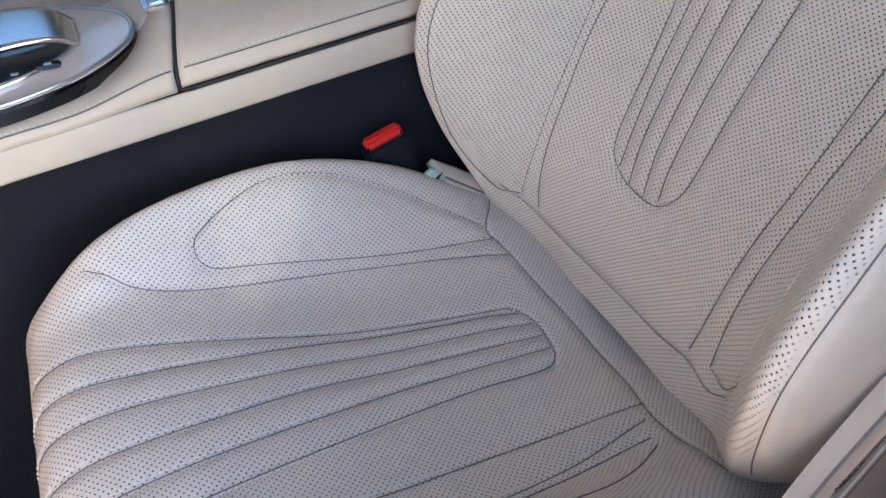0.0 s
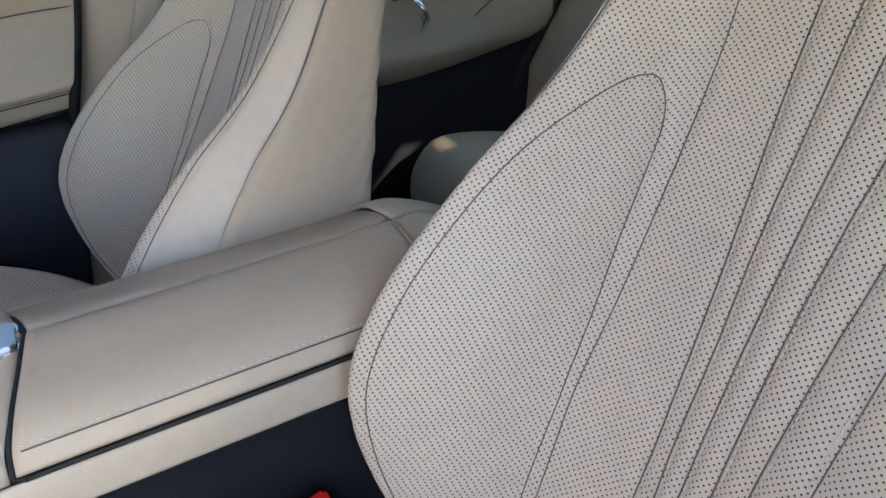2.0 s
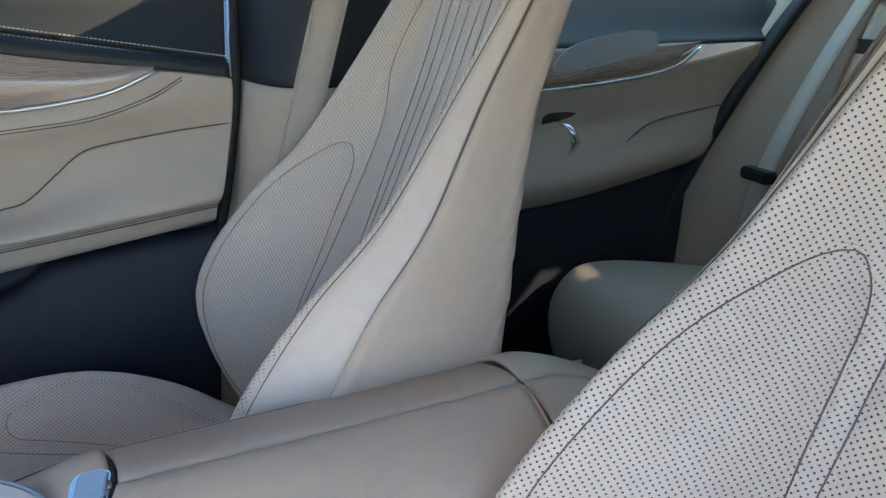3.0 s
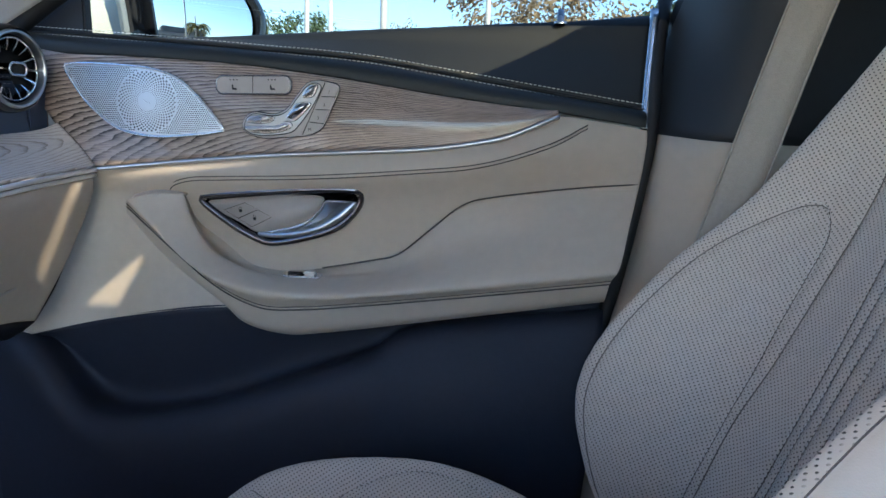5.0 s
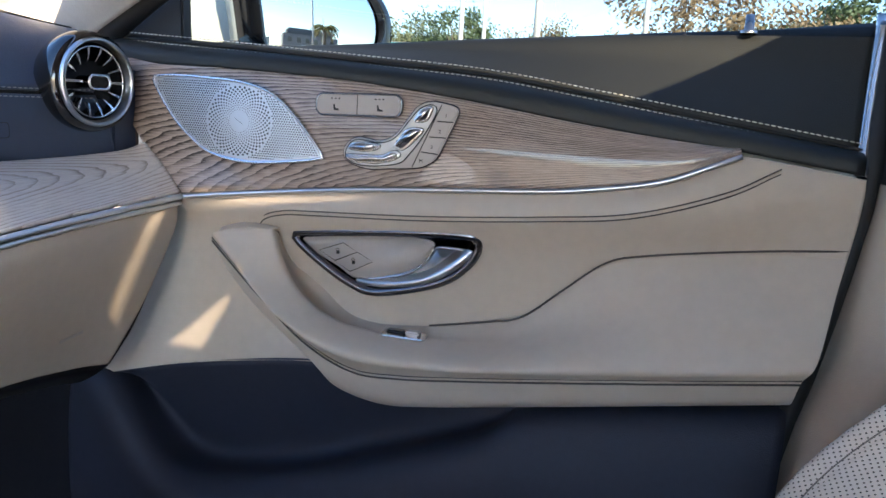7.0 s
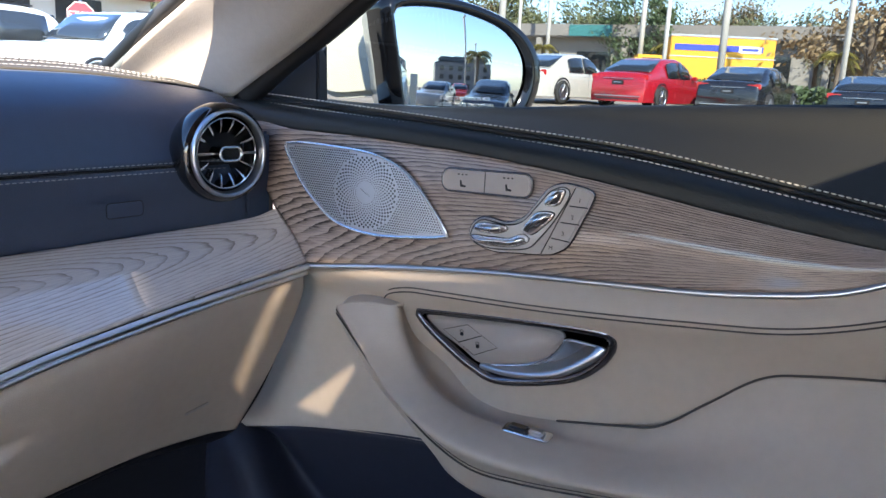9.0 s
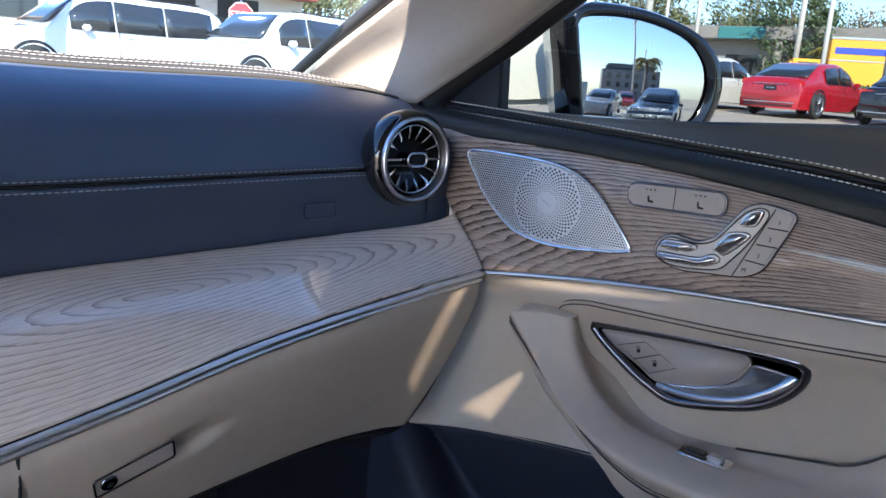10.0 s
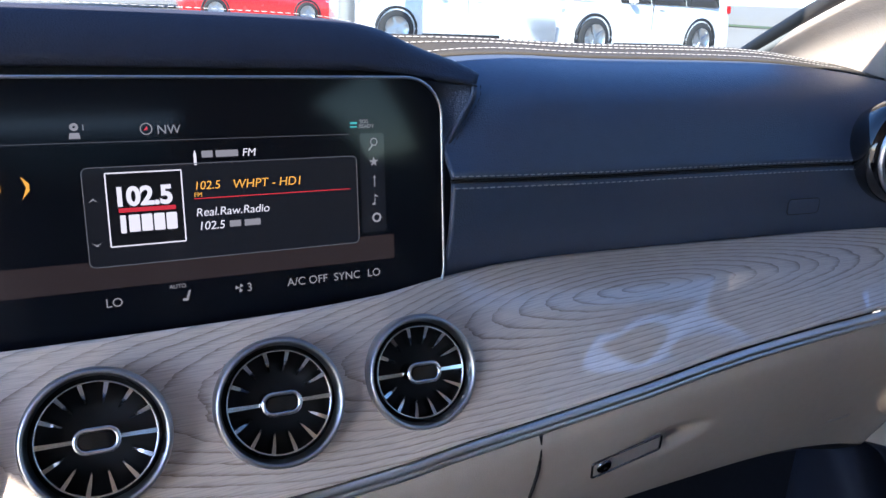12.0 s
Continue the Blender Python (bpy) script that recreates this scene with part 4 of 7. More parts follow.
def vent(centre, normal, r, up=(0, 0, 1), pod=0.0):
    """A round turbine air vent: ring, dark throat, blades and an oblong knob."""
    m = frame_at(centre, normal, up)
    ring = part("air_vent", revolve([(r * 1.03, -0.012), (r * 1.05, 0.000), (r * 1.02, 0.006), (r * 0.975, 0.0075), (r * 0.945, 0.004), (r * 0.92, -0.004), (r * 0.90, -0.010)], m, 64, "air_vent"), M_SATIN, dash, "round turbine air vent with chrome blades")
    part("throat", revolve([(r * 0.91, -0.004), (r * 0.86, -0.012), (r * 0.80, -0.020), (r * 0.4, -0.022), (0.0001, -0.022)], m, 48), M_HOLE, ring)
    part("inner_ring", revolve([(r * 0.845, -0.008), (r * 0.845, -0.001), (r * 0.825, 0.000), (r * 0.81, -0.003)], m, 56), M_CHROME, ring)
    blade = bmesh.new()
    vs = []
    for x, h, w in ((0.82, 0.000, 0.0030), (0.66, -0.002, 0.0022), (0.50, -0.006, 0.0008)):
        for q in ((-w, h - 0.010), (-w * 0.5, h), (w * 0.5, h), (w, h - 0.010)):
            vs.append(blade.verts.new((x * r, q[0], q[1])))
    for k in (0, 4):
        for c in range(3):
            blade.faces.new((vs[k + c], vs[k + c + 1], vs[k + 5 + c], vs[k + 4 + c]))
    blade.faces.new(vs[:4][::-1]), blade.faces.new(vs[8:])
    me = bpy.data.meshes.new("vane")
    bmesh.ops.recalc_face_normals(blade, faces=blade.faces)
    blade.to_mesh(me)
    blade.free()
    me.materials.append(M_CHROME)
    for k in range(14):
        if k in (0, 7):
            continue
        ob = new("vane", me)
        ob.parent = ring
        ob.matrix_basis = m @ pose(0, 0, 0, 0, 0, k * 360 / 14)
    for sx in (-1, 1):
        bm = plate([(sx * 0.26 * r, -0.0011), (sx * 0.82 * r, -0.0016), (sx * 0.82 * r, 0.0016), (sx * 0.26 * r, 0.0011)], m @ Matrix.Translation((0, 0, -0.006)), 0.006, 0)
        part("spoke", bm, M_CHROME, ring)
    k = part("knob", plate(round_rect(r * 0.56, r * 0.30, r * 0.14, 8), m @ Matrix.Translation((0, 0, -0.016)), 0.022, 0.002), M_GLOSS, ring, "dark oblong vent knob")
    tube = sweep([m @ Vector((x, y, 0.0055)) for x, y in round_rect(r * 0.58, r * 0.32, r * 0.15, 8)], 0.0017, 8, closed=True, up=tuple(normal))
    part("knob_rim", tube, M_CHROME, ring)
    if pod:
        part("vent_pod", revolve([(r * 0.90, -pod * 1.5), (r * 1.10, -pod), (r * 1.19, -pod * 0.5), (r * 1.19, -0.010), (r * 1.14, 0.000), (r * 1.05, 0.002)], m, 56), M_GLOSS, ring, "gloss black vent housing")
    return ring


VN = (0.93, -0.06, 0.36)
for c_, r_ in VENTS:
    vent(c_, VN, r_)
vent((-0.860, 0.7125, 1.0735), (1.0, -0.16, 0.0), 0.047, pod=0.034)

# visor over the screens
V_FRONT = [(-0.945, -0.70, 1.146), (-0.945, -0.2, 1.148), (-0.945, 0.10, 1.147), (-0.945, 0.170, 1.145), (-0.944, 0.205, 1.140), (-0.942, 0.232, 1.137), (-0.941, 0.2445, 1.134)]
V_TOP = [(-0.985, -0.70, 1.180), (-0.985, -0.2, 1.184), (-0.985, 0.08, 1.183), (-0.985, 0.165, 1.177), (-0.986, 0.205, 1.163), (-0.985, 0.242, 1.150), (-0.970, 0.256, 1.140)]
V_BACK = [(-1.10, -0.70, 1.165), (-1.10, -0.2, 1.168), (-1.10, 0.08, 1.166), (-1.09, 0.18, 1.160), (-1.06, 0.24, 1.152), (-1.03, 0.275, 1.142), (-1.00, 0.290, 1.128)]
loft("visor", [V_FRONT, [tuple((np.array(a) * 0.45 + np.array(b) * 0.55) + np.array([0.008, 0, 0.006])) for a, b in zip(V_FRONT, V_TOP)], V_TOP, V_BACK], M_VISOR, dash, 120, 24, label="dark leather visor over the displays")
# triangular cheek between the display and the pad
CHEEK = [(-0.940, 0.2445, 1.135), (-0.936, 0.242, 1.125), (-0.934, 0.231, 1.108), (-0.932, 0.219, 1.090), (-0.931, 0.2125, 1.078)]
loft("visor_cheek", [[(-0.962, 0.204, 1.142), (-0.957, 0.206, 1.125), (-0.950, 0.207, 1.108), (-0.943, 0.208, 1.090), (-0.940, 0.209, 1.078)], CHEEK], M_DASH, dash, 24, 8, label="stitched leather cheek")
loft("cheek_side", [CHEEK, [(x - 0.05, y + 0.004, z) for x, y, z in CHEEK]], M_DASH, dash, 20, 6)
part("stitching", dashes(cat([(x + 0.001, y + 0.003, z) for x, y, z in CHEEK], 60), 0.004, 0.0018, 0.0004), M_HOLE, dash, "dark stitching")
part("visor_seam", sweep(cat([(-0.9445, 0.208, 1.1385), (-0.942, 0.230, 1.1365), (-0.940, 0.2445, 1.1335)], 20), 0.0012, 6), M_HOLE, dash)
V_SEW = cat([(x, y, z) for x, y, z in V_TOP[:5]], 200)
part("stitching", dashes(V_SEW + (-0.02, 0, 0.0018), 0.0045, 0.0018, 0.0003), M_THREAD2, dash, "pale stitching along the visor")


# ---- display ----
def display():
    d = thing("display", "wide dark display showing the radio station", "display", at=(-0.925, -0.15, 0.965))
    nrm = Vector((1, 0, 0.13)).normalized()
    m = frame_at((-0.9215, 0.0, 1.024), nrm)          # x along +y of the car, y up
    def xy(y, z):
        q = m.inverted() @ Vector((-0.918 - 0.129 * (z - 0.997), y, z))
        return q.x, q.y
    x0, y0 = xy(-0.62, 0.962)
    x1, y1 = xy(0.2095, 1.141)
    cx, cy, w, h = (x0 + x1) / 2, (y0 + y1) / 2, x1 - x0, y1 - y0
    body = part("display_glass", plate(round_rect(w, h, 0.030, 8, cx, cy), m @ Matrix.Translation((0, 0, -0.012)), 0.0122, 0.001), M_SCREEN, d, "glossy black display glass")
    part("display_edge", sweep([m @ Vector((x, y, 0.0008)) for x, y in round_rect(w, h, 0.030, 10, cx, cy)], 0.0012, 6, closed=True, up=tuple(nrm)), M_SATIN, d, "thin silver rim")
    face = m @ Matrix.Translation((0, 0, 0.0006))

    def rect(name, ya, yb, za, zb, material, r=0.0, lift=0.0, label=""):
        (a, b), (c, e) = xy(ya, za), xy(yb, zb)
        o = round_rect(c - a, e - b, max(r, 0.0002), 4, (a + c) / 2, (b + e) / 2)
        return part(name, plate(o, face @ Matrix.Translation((0, 0, lift)), 0.0001, 0), material, d, label)

    def line(name, ya, yb, za, zb, material, r=0.004, t=0.00035):
        (a, b), (c, e) = xy(ya, za), xy(yb, zb)
        o = round_rect(c - a, e - b, r, 5, (a + c) / 2, (b + e) / 2)
        part(name, sweep([face @ Vector((x, y, 0.0004)) for x, y in o], t, 5, closed=True, up=tuple(nrm)), material, d)

    def say(t, y, z, size, material, shear=0.0, align="LEFT", bold=0.0):
        x, yy = xy(y, z)
        words(t, size, face @ Matrix.Translation((x, yy, 0.0004)), material, d, "screen_text", 0.00005, shear, align, bold=bold)
    rect("screen_lower_band", -0.16, 0.166, 1.003, 1.022, E_BAND, 0.001)
    rect("screen_panel", -0.0525, 0.137, 1.018, 1.0835, E_PANEL, 0.004, 0.0001)
    line("panel_frame", -0.0525, 0.137, 1.018, 1.0835, E_DIM)
    rect("screen_sidebar", 0.140, 0.160, 1.025, 1.100, E_PANEL, 0.002, 0.0001)
    rect("cover_art", -0.0385, 0.0095, 1.031, 1.0795, E_BLACK, 0.0003, 0.0002)
    line("cover_frame", -0.0385, 0.0095, 1.031, 1.0795, E_WHITE, 0.0006, 0.0005)
    say("102.5", -0.0350, 1.0580, 0.0172, E_WHITE, bold=0.0007)
    rect("cover_bar", -0.0320, 0.0045, 1.0533, 1.0562, E_RED, 0.0002, 0.0003)
    for k in range(4):
        rect("cover_block", -0.0262 + 0.0080 * k, -0.0192 + 0.0080 * k, 1.0400, 1.0515, E_WHITE, 0.0008, 0.0003)
    rect("cover_block", -0.0315, -0.0280, 1.0395, 1.0515, E_WHITE, 0.0004, 0.0003)
    say("102.5", 0.017, 1.0655, 0.0082, E_AMBER, 0.15)
    say("FM", 0.017, 1.0605, 0.0045, E_AMBER)
    say("WHPT - HD1", 0.0435, 1.0650, 0.0088, E_AMBER, 0.15)
    rect("station_rule", 0.017, 0.131, 1.0590, 1.0597, E_RED, 0.0001, 0.0003)
    say("Real.Raw.Radio", 0.0172, 1.0470, 0.0083, E_WHITE, 0.15)
    say("102.5", 0.0182, 1.0375, 0.0083, E_WHITE, 0.15)
    for ya_, yb_ in ((0.0400, 0.0480), (0.0505, 0.0620)):
        rect("text_bar", ya_, yb_, 1.0380, 1.0425, E_GREY, 0.0004, 0.0003)
    for ya_, yb_ in ((0.0240, 0.0315), (0.0335, 0.0490)):
        rect("text_bar", ya_, yb_, 1.0872, 1.0918, E_GREY, 0.0006, 0.0003)
    say("FM", 0.0515, 1.0870, 0.0078, E_WHITE, 0.15)
    say("NW", -0.0040, 1.1040, 0.0085, E_GREY)
    for t, y in (("LO", -0.0455), ("LO", 0.1425)):
        say(t, y, 0.9905, 0.0085, E_GREY)
    say("A/C OFF  SYNC", 0.0790, 0.9905, 0.0085, E_GREY)
    say("3", 0.0490, 0.9905, 0.0085, E_GREY)
    say("AUTO", -0.0040, 0.9985, 0.0040, E_GREY)
    say("SOS", 0.1405, 1.1075, 0.0040, E_GREY)
    say("READY", 0.1395, 1.1040, 0.0040, E_GREY)
    rect("link_mark", 0.1330, 0.1385, 1.1070, 1.1085, E_TEAL, 0.0002, 0.0001)
    rect("link_mark", 0.1330, 0.1385, 1.1045, 1.1055, E_TEAL, 0.0002, 0.0001)
    rect("top_rule", -0.30, 0.132, 1.0995, 1.0999, E_DIM, 0.0001, 0.0001)

    def icon(pts, y, z, k, material, name="icon"):
        x, yy = xy(y, z)
        part(name, plate([(x + a * k, yy + b * k) for a, b in pts], face, 0.0003, 0), material, d)

    def circle(y, z, r, t, material):
        x, yy = xy(y, z)
        part("icon_ring", sweep([face @ Vector((x + r * math.cos(a), yy + r * math.sin(a), 0.0004)) for a in np.linspace(0, 2 * math.pi, 24, endpoint=False)], t, 5, closed=True, up=tuple(nrm)), material, d)
    circle(-0.0105, 1.1075, 0.0036, 0.0004, E_GREY)
    icon([(-1, -0.6), (0.3, 1), (0.6, -0.2)], -0.0105, 1.1075, 0.0018, E_RED)
    circle(-0.0540, 1.1098, 0.0016, 0.0010, E_GREY)
    icon([(-1, -1), (1, -1), (0.8, 0.1), (-0.8, 0.1)], -0.0540, 1.1058, 0.0035, E_GREY)
    say("1", -0.0500, 1.1075, 0.0055, E_GREY)
    circle(0.1515, 1.0935, 0.0026, 0.0004, E_GREY)
    icon([(-1, -1.2), (-0.7, -1.4), (0.5, 0.2), (0.2, 0.4)], 0.1495, 1.0905, 0.0026, E_GREY)
    star = [(math.sin(k * math.pi / 5) * (1 if k % 2 == 0 else 0.42), math.cos(k * math.pi / 5) * (1 if k % 2 == 0 else 0.42)) for k in range(10)]
    icon(star, 0.1510, 1.0785, 0.0040, E_GREY)
    icon([(-0.2, -2), (0.2, -2), (0.2, 1.2), (0.6, 1.2), (0, 2), (-0.6, 1.2), (-0.2, 1.2)], 0.1512, 1.0640, 0.0022, E_GREY)
    icon([(-1, -1.6), (0, -1.6), (0.1, 1.4), (1, 0.8), (1, 1.2), (-0.1, 2), (-0.3, -0.9), (-1, -0.9)], 0.1512, 1.0495, 0.0024, E_GREY)
    circle(0.1520, 1.0360, 0.0030, 0.0008, E_GREY)
    for z, s in ((1.0625, 1), (1.0330, -1)):
        icon([(-1, -0.5 * s), (0, 0.4 * s), (1, -0.5 * s), (0, 0.0)], -0.0470, z, 0.0032, E_GREY)
    icon([(-1, -1), (0, -1), (0.6, 1), (0.2, 1), (-0.3, -0.5), (-1, -0.5)], 0.0080, 0.9925, 0.0036, E_GREY)
    for k in range(3):
        a = k * 2.1 + 0.4
        icon([(0, 0), (math.cos(a), math.sin(a)), (math.cos(a + 0.9), math.sin(a + 0.9))], 0.0440, 0.9935, 0.0032, E_GREY)
    icon([(-0.35, -2.4), (0.35, -2.4), (0.35, 0.4), (0, 1.6), (-0.35, 0.4)], 0.0195, 1.0885, 0.0026, E_WHITE)
    # instrument glow at the driver's side of the glass
    for k in range(3):
        icon([(-0.5, -1.6), (0.5, -0.4), (0.5, 0.6), (-0.5, 1.6), (0.1, 0)], -0.085 - 0.016 * k, 1.073, 0.0045, E_AMBER)


M_SCREEN = mat("screen_glass", (0.006, 0.007, 0.010), 0.09, vary=0.0, rough_vary=0.01, spec=0.20)
E_WHITE, E_GREY = emit_mat("screen_white", (0.95, 0.90, 0.93), 0.15), emit_mat("screen_grey", (0.75, 0.72, 0.75), 0.06)
E_DIM, E_PANEL = emit_mat("screen_dim", (0.5, 0.52, 0.58), 0.03), emit_mat("screen_panel", (0.25, 0.28, 0.38), 0.004)
E_BLACK, E_BAND = emit_mat("screen_black", (0.1, 0.1, 0.12), 0.003), emit_mat("screen_band", (0.5, 0.33, 0.30), 0.008)
E_AMBER, E_RED, E_TEAL = emit_mat("screen_amber", (0.95, 0.45, 0.06), 0.17), emit_mat("screen_red", (0.8, 0.04, 0.06), 0.12), emit_mat("screen_teal", (0.05, 0.6, 0.6), 0.12)
display()


# ---- front seats ----

CUSHION = [  # x, then (half width, z) from the side's foot over the bolster to the middle
    (0.14, ((0.24, 0.42), (0.245, 0.50), (0.215, 0.575), (0.17, 0.575), (0.125, 0.565), (0.0, 0.552))),
    (0.05, ((0.245, 0.42), (0.25, 0.53), (0.215, 0.615), (0.17, 0.612), (0.125, 0.592), (0.0, 0.567))),
    (-0.05, ((0.25, 0.43), (0.257, 0.58), (0.222, 0.677), (0.18, 0.650), (0.13, 0.598), (0.0, 0.582))),
    (-0.15, ((0.25, 0.43), (0.26, 0.60), (0.225, 0.709), (0.185, 0.687), (0.135, 0.612), (0.0, 0.602))),
    (-0.25, ((0.25, 0.43), (0.255, 0.60), (0.218, 0.711), (0.185, 0.688), (0.14, 0.638), (0.0, 0.628))),
    (-0.33, ((0.245, 0.43), (0.245, 0.59), (0.205, 0.695), (0.175, 0.685), (0.14, 0.655), (0.0, 0.648))),
    (-0.385, ((0.235, 0.43), (0.235, 0.57), (0.195, 0.655), (0.165, 0.665), (0.13, 0.655), (0.0, 0.652))),
    (-0.415, ((0.225, 0.42), (0.225, 0.55), (0.185, 0.62), (0.16, 0.63), (0.13, 0.63), (0.0, 0.63))),
    (-0.425, ((0.22, 0.40), (0.22, 0.50), (0.18, 0.55), (0.15, 0.56), (0.12, 0.56), (0.0, 0.56))),
    (-0.41, ((0.22, 0.38), (0.22, 0.44), (0.18, 0.46), (0.15, 0.46), (0.12, 0.46), (0.0, 0.46))),
]
BACK = [  # z, then (half width, x) from the side's rear edge over the bolster to the middle
    (0.57, ((0.20, 0.19), (0.20, 0.13), (0.185, 0.085), (0.165, 0.08), (0.125, 0.09), (0.0, 0.095))),
    (0.64, ((0.235, 0.20), (0.24, 0.11), (0.205, 0.045), (0.175, 0.055), (0.13, 0.085), (0.0, 0.105))),
    (0.72, ((0.25, 0.21), (0.255, 0.09), (0.225, 0.005), (0.185, 0.04), (0.135, 0.10), (0.0, 0.125))),
    (0.80, ((0.255, 0.22), (0.262, 0.10), (0.235, -0.010), (0.19, 0.05), (0.14, 0.135), (0.0, 0.155))),
    (0.87, ((0.255, 0.228), (0.262, 0.13), (0.235, 0.015), (0.19, 0.085), (0.145, 0.170), (0.0, 0.185))),
    (0.95, ((0.25, 0.243), (0.255, 0.165), (0.225, 0.075), (0.187, 0.155), (0.145, 0.210), (0.0, 0.220))),
    (1.02, ((0.24, 0.255), (0.245, 0.205), (0.215, 0.145), (0.182, 0.212), (0.145, 0.243), (0.0, 0.25))),
    (1.12, ((0.225, 0.278), (0.228, 0.245), (0.20, 0.215), (0.17, 0.255), (0.14, 0.285), (0.0, 0.29))),
    (1.22, ((0.205, 0.32), (0.21, 0.30), (0.185, 0.28), (0.155, 0.30), (0.13, 0.32), (0.0, 0.325))),
    (1.30, ((0.17, 0.36), (0.17, 0.348), (0.15, 0.335), (0.13, 0.34), (0.10, 0.35), (0.0, 0.352))),
    (1.335, ((0.15, 0.40), (0.15, 0.39), (0.13, 0.385), (0.11, 0.385), (0.09, 0.385), (0.0, 0.385))),
]
SEAT_Y = -0.37


def bolt(cloud, g, width, depth, inward):
    """Press a groove into the grid g along the points of cloud."""
    flat = g.reshape(-1, 3)
    c = np.array(cloud)
    near = np.full(len(flat), 9.0)
    for k in range(0, len(c), 200):
        near = np.minimum(near, np.linalg.norm(flat[:, None] - c[None, k:k + 200], axis=2).min(1))
    flat += np.array(inward) * (depth * np.exp(-(near / width) ** 2))[:, None]
    return flat.reshape(g.shape)


def car_seat():
    s = thing("car_seat", "light beige perforated leather car seat with pleated panels", "car seat", group="front seats", at=(-0.15, 0.0, 0.33))
    # cushion
    rails = []
    for k in range(6):
        rails.append([(x, -o[k][0], o[k][1]) for x, o in CUSHION])
    for k in range(4, -1, -1):
        rails.append([(x, o[k][0], o[k][1]) for x, o in CUSHION])
    g = loft_grid(rails, 200, 220)
    t = tree_of(g)
    down = (0, 0, -1)
    seams = []

    def c(pts, n=80):
        line = drop_line(t, [(x, y, 0.7) for x, y in pts], down, n)
        if len(line) > 3:
            seams.append(line)
    panel = [(0.032, 0.158), (-0.005, 0.177), (-0.054, 0.194), (-0.120, 0.204), (-0.175, 0.205), (-0.221, 0.196), (-0.251, 0.185), (-0.259, 0.175), (-0.248, 0.167), (-0.211, 0.164), (-0.131, 0.158), (-0.043, 0.153), (0.034, 0.148)]
    flank = [(-0.352, 0.180), (-0.319, 0.164), (-0.280, 0.156), (-0.232, 0.153), (-0.179, 0.152), (-0.107, 0.149), (-0.027, 0.142), (0.045, 0.127)]
    c(panel, 150), c(flank, 110)
    c([(x, 0.02 - y) for x, y in panel], 150), c([(x, 0.02 - y) for x, y in flank], 110)
    c([(0.056, 0.205), (0.052, 0.188), (0.032, 0.158), (0.040, 0.142), (0.045, 0.127)], 50)
    c([(0.045, 0.127), (0.054, 0.086), (0.066, 0.028), (0.066, -0.048), (0.057, -0.091), (0.053, -0.120), (0.055, -0.19)], 120)
    # pleated tongue and the lines that fan out of it
    c([(-0.424, 0.108), (-0.406, 0.108), (-0.367, 0.110), (-0.302, 0.103), (-0.210, 0.093), (-0.106, 0.082), (-0.007, 0.071), (0.013, 0.066), (0.027, 0.047), (0.029, 0.021), (0.024, 0.001), (0.005, -0.011), (-0.064, -0.013), (-0.150, -0.024), (-0.249, -0.044), (-0.34, -0.066), (-0.424, -0.088)], 260)
    c([(-0.424, 0.070), (-0.392, 0.075), (-0.329, 0.075), (-0.262, 0.077), (-0.189, 0.079), (-0.109, 0.074), (-0.022, 0.067), (0.016, 0.060)], 110)
    c([(-0.424, 0.032), (-0.396, 0.037), (-0.355, 0.041), (-0.269, 0.048), (-0.196, 0.054), (-0.118, 0.053), (-0.031, 0.051), (0.024, 0.044)], 110)
    c([(-0.424, -0.012), (-0.380, -0.002), (-0.319, 0.008), (-0.205, 0.027), (-0.127, 0.030), (-0.042, 0.031), (0.027, 0.028)], 110)
    c([(-0.424, -0.050), (-0.357, -0.036), (-0.284, -0.020), (-0.216, -0.007), (-0.137, 0.005), (-0.052, 0.011), (0.026, 0.012)], 110)
    c([(-0.424, -0.128), (-0.30, -0.105), (-0.168, -0.090), (-0.076, -0.086), (0.059, -0.088)], 110)
    g2 = bolt(np.vstack(seams), g.copy(), 0.0050, 0.0036, (0, 0, -1))
    me = grid_mesh("cushion", g2, flip=True, uv="arc")
    sm = me.attributes.new("smooth", "FLOAT", "POINT")
    sm.data.foreach_set("value", [1.0 if (abs(y) > 0.236 or z < 0.50) else 0.0 for x, y, z in g2.reshape(-1, 3)])
    cu = part("cushion", me, M_PERF, s, "perforated beige leather cushion with pleats")
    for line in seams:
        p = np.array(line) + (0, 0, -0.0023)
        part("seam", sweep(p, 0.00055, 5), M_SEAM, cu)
        side = np.gradient(p, axis=0)
        side = np.stack([-side[:, 1], side[:, 0], side[:, 2] * 0], 1)
        side /= np.linalg.norm(side, axis=1)[:, None] + 1e-9
        part("stitching", dashes(p + side * 0.0032 + (0, 0, 0.0017), 0.0038, 0.0018, 0.0007), M_THREAD, cu)
    part("seat_base", box((-0.14, 0, 0.40), (0.50, 0.42, 0.10), 0.02), M_BLACK, s, "black seat base")
    for y in (-0.19, 0.19):
        part("seat_rail", box((-0.12, y, 0.345), (0.62, 0.035, 0.03), 0.004), M_SATIN, s)
    # backrest
    rails = []
    for k in range(6):
        rails.append([(o[k][1], -o[k][0], z) for z, o in BACK])
    for k in range(4, -1, -1):
        rails.append([(o[k][1], o[k][0], z) for z, o in BACK])
    g = loft_grid(rails, 250, 240)
    t = tree_of(g)
    way = (0.92, 0, -0.39)
    seams = []

    def b(pts, n=90):
        """Lines in (height, half width), pressed onto the backrest."""
        q = []
        for p in cat(pts, n):
            hit, _, _, _ = t.ray_cast(Vector((-0.5, p[1], p[0])), Vector((1, 0, 0)))
            if hit:
                q.append(tuple(hit))
        if len(q) > 3:
            seams.append(q)
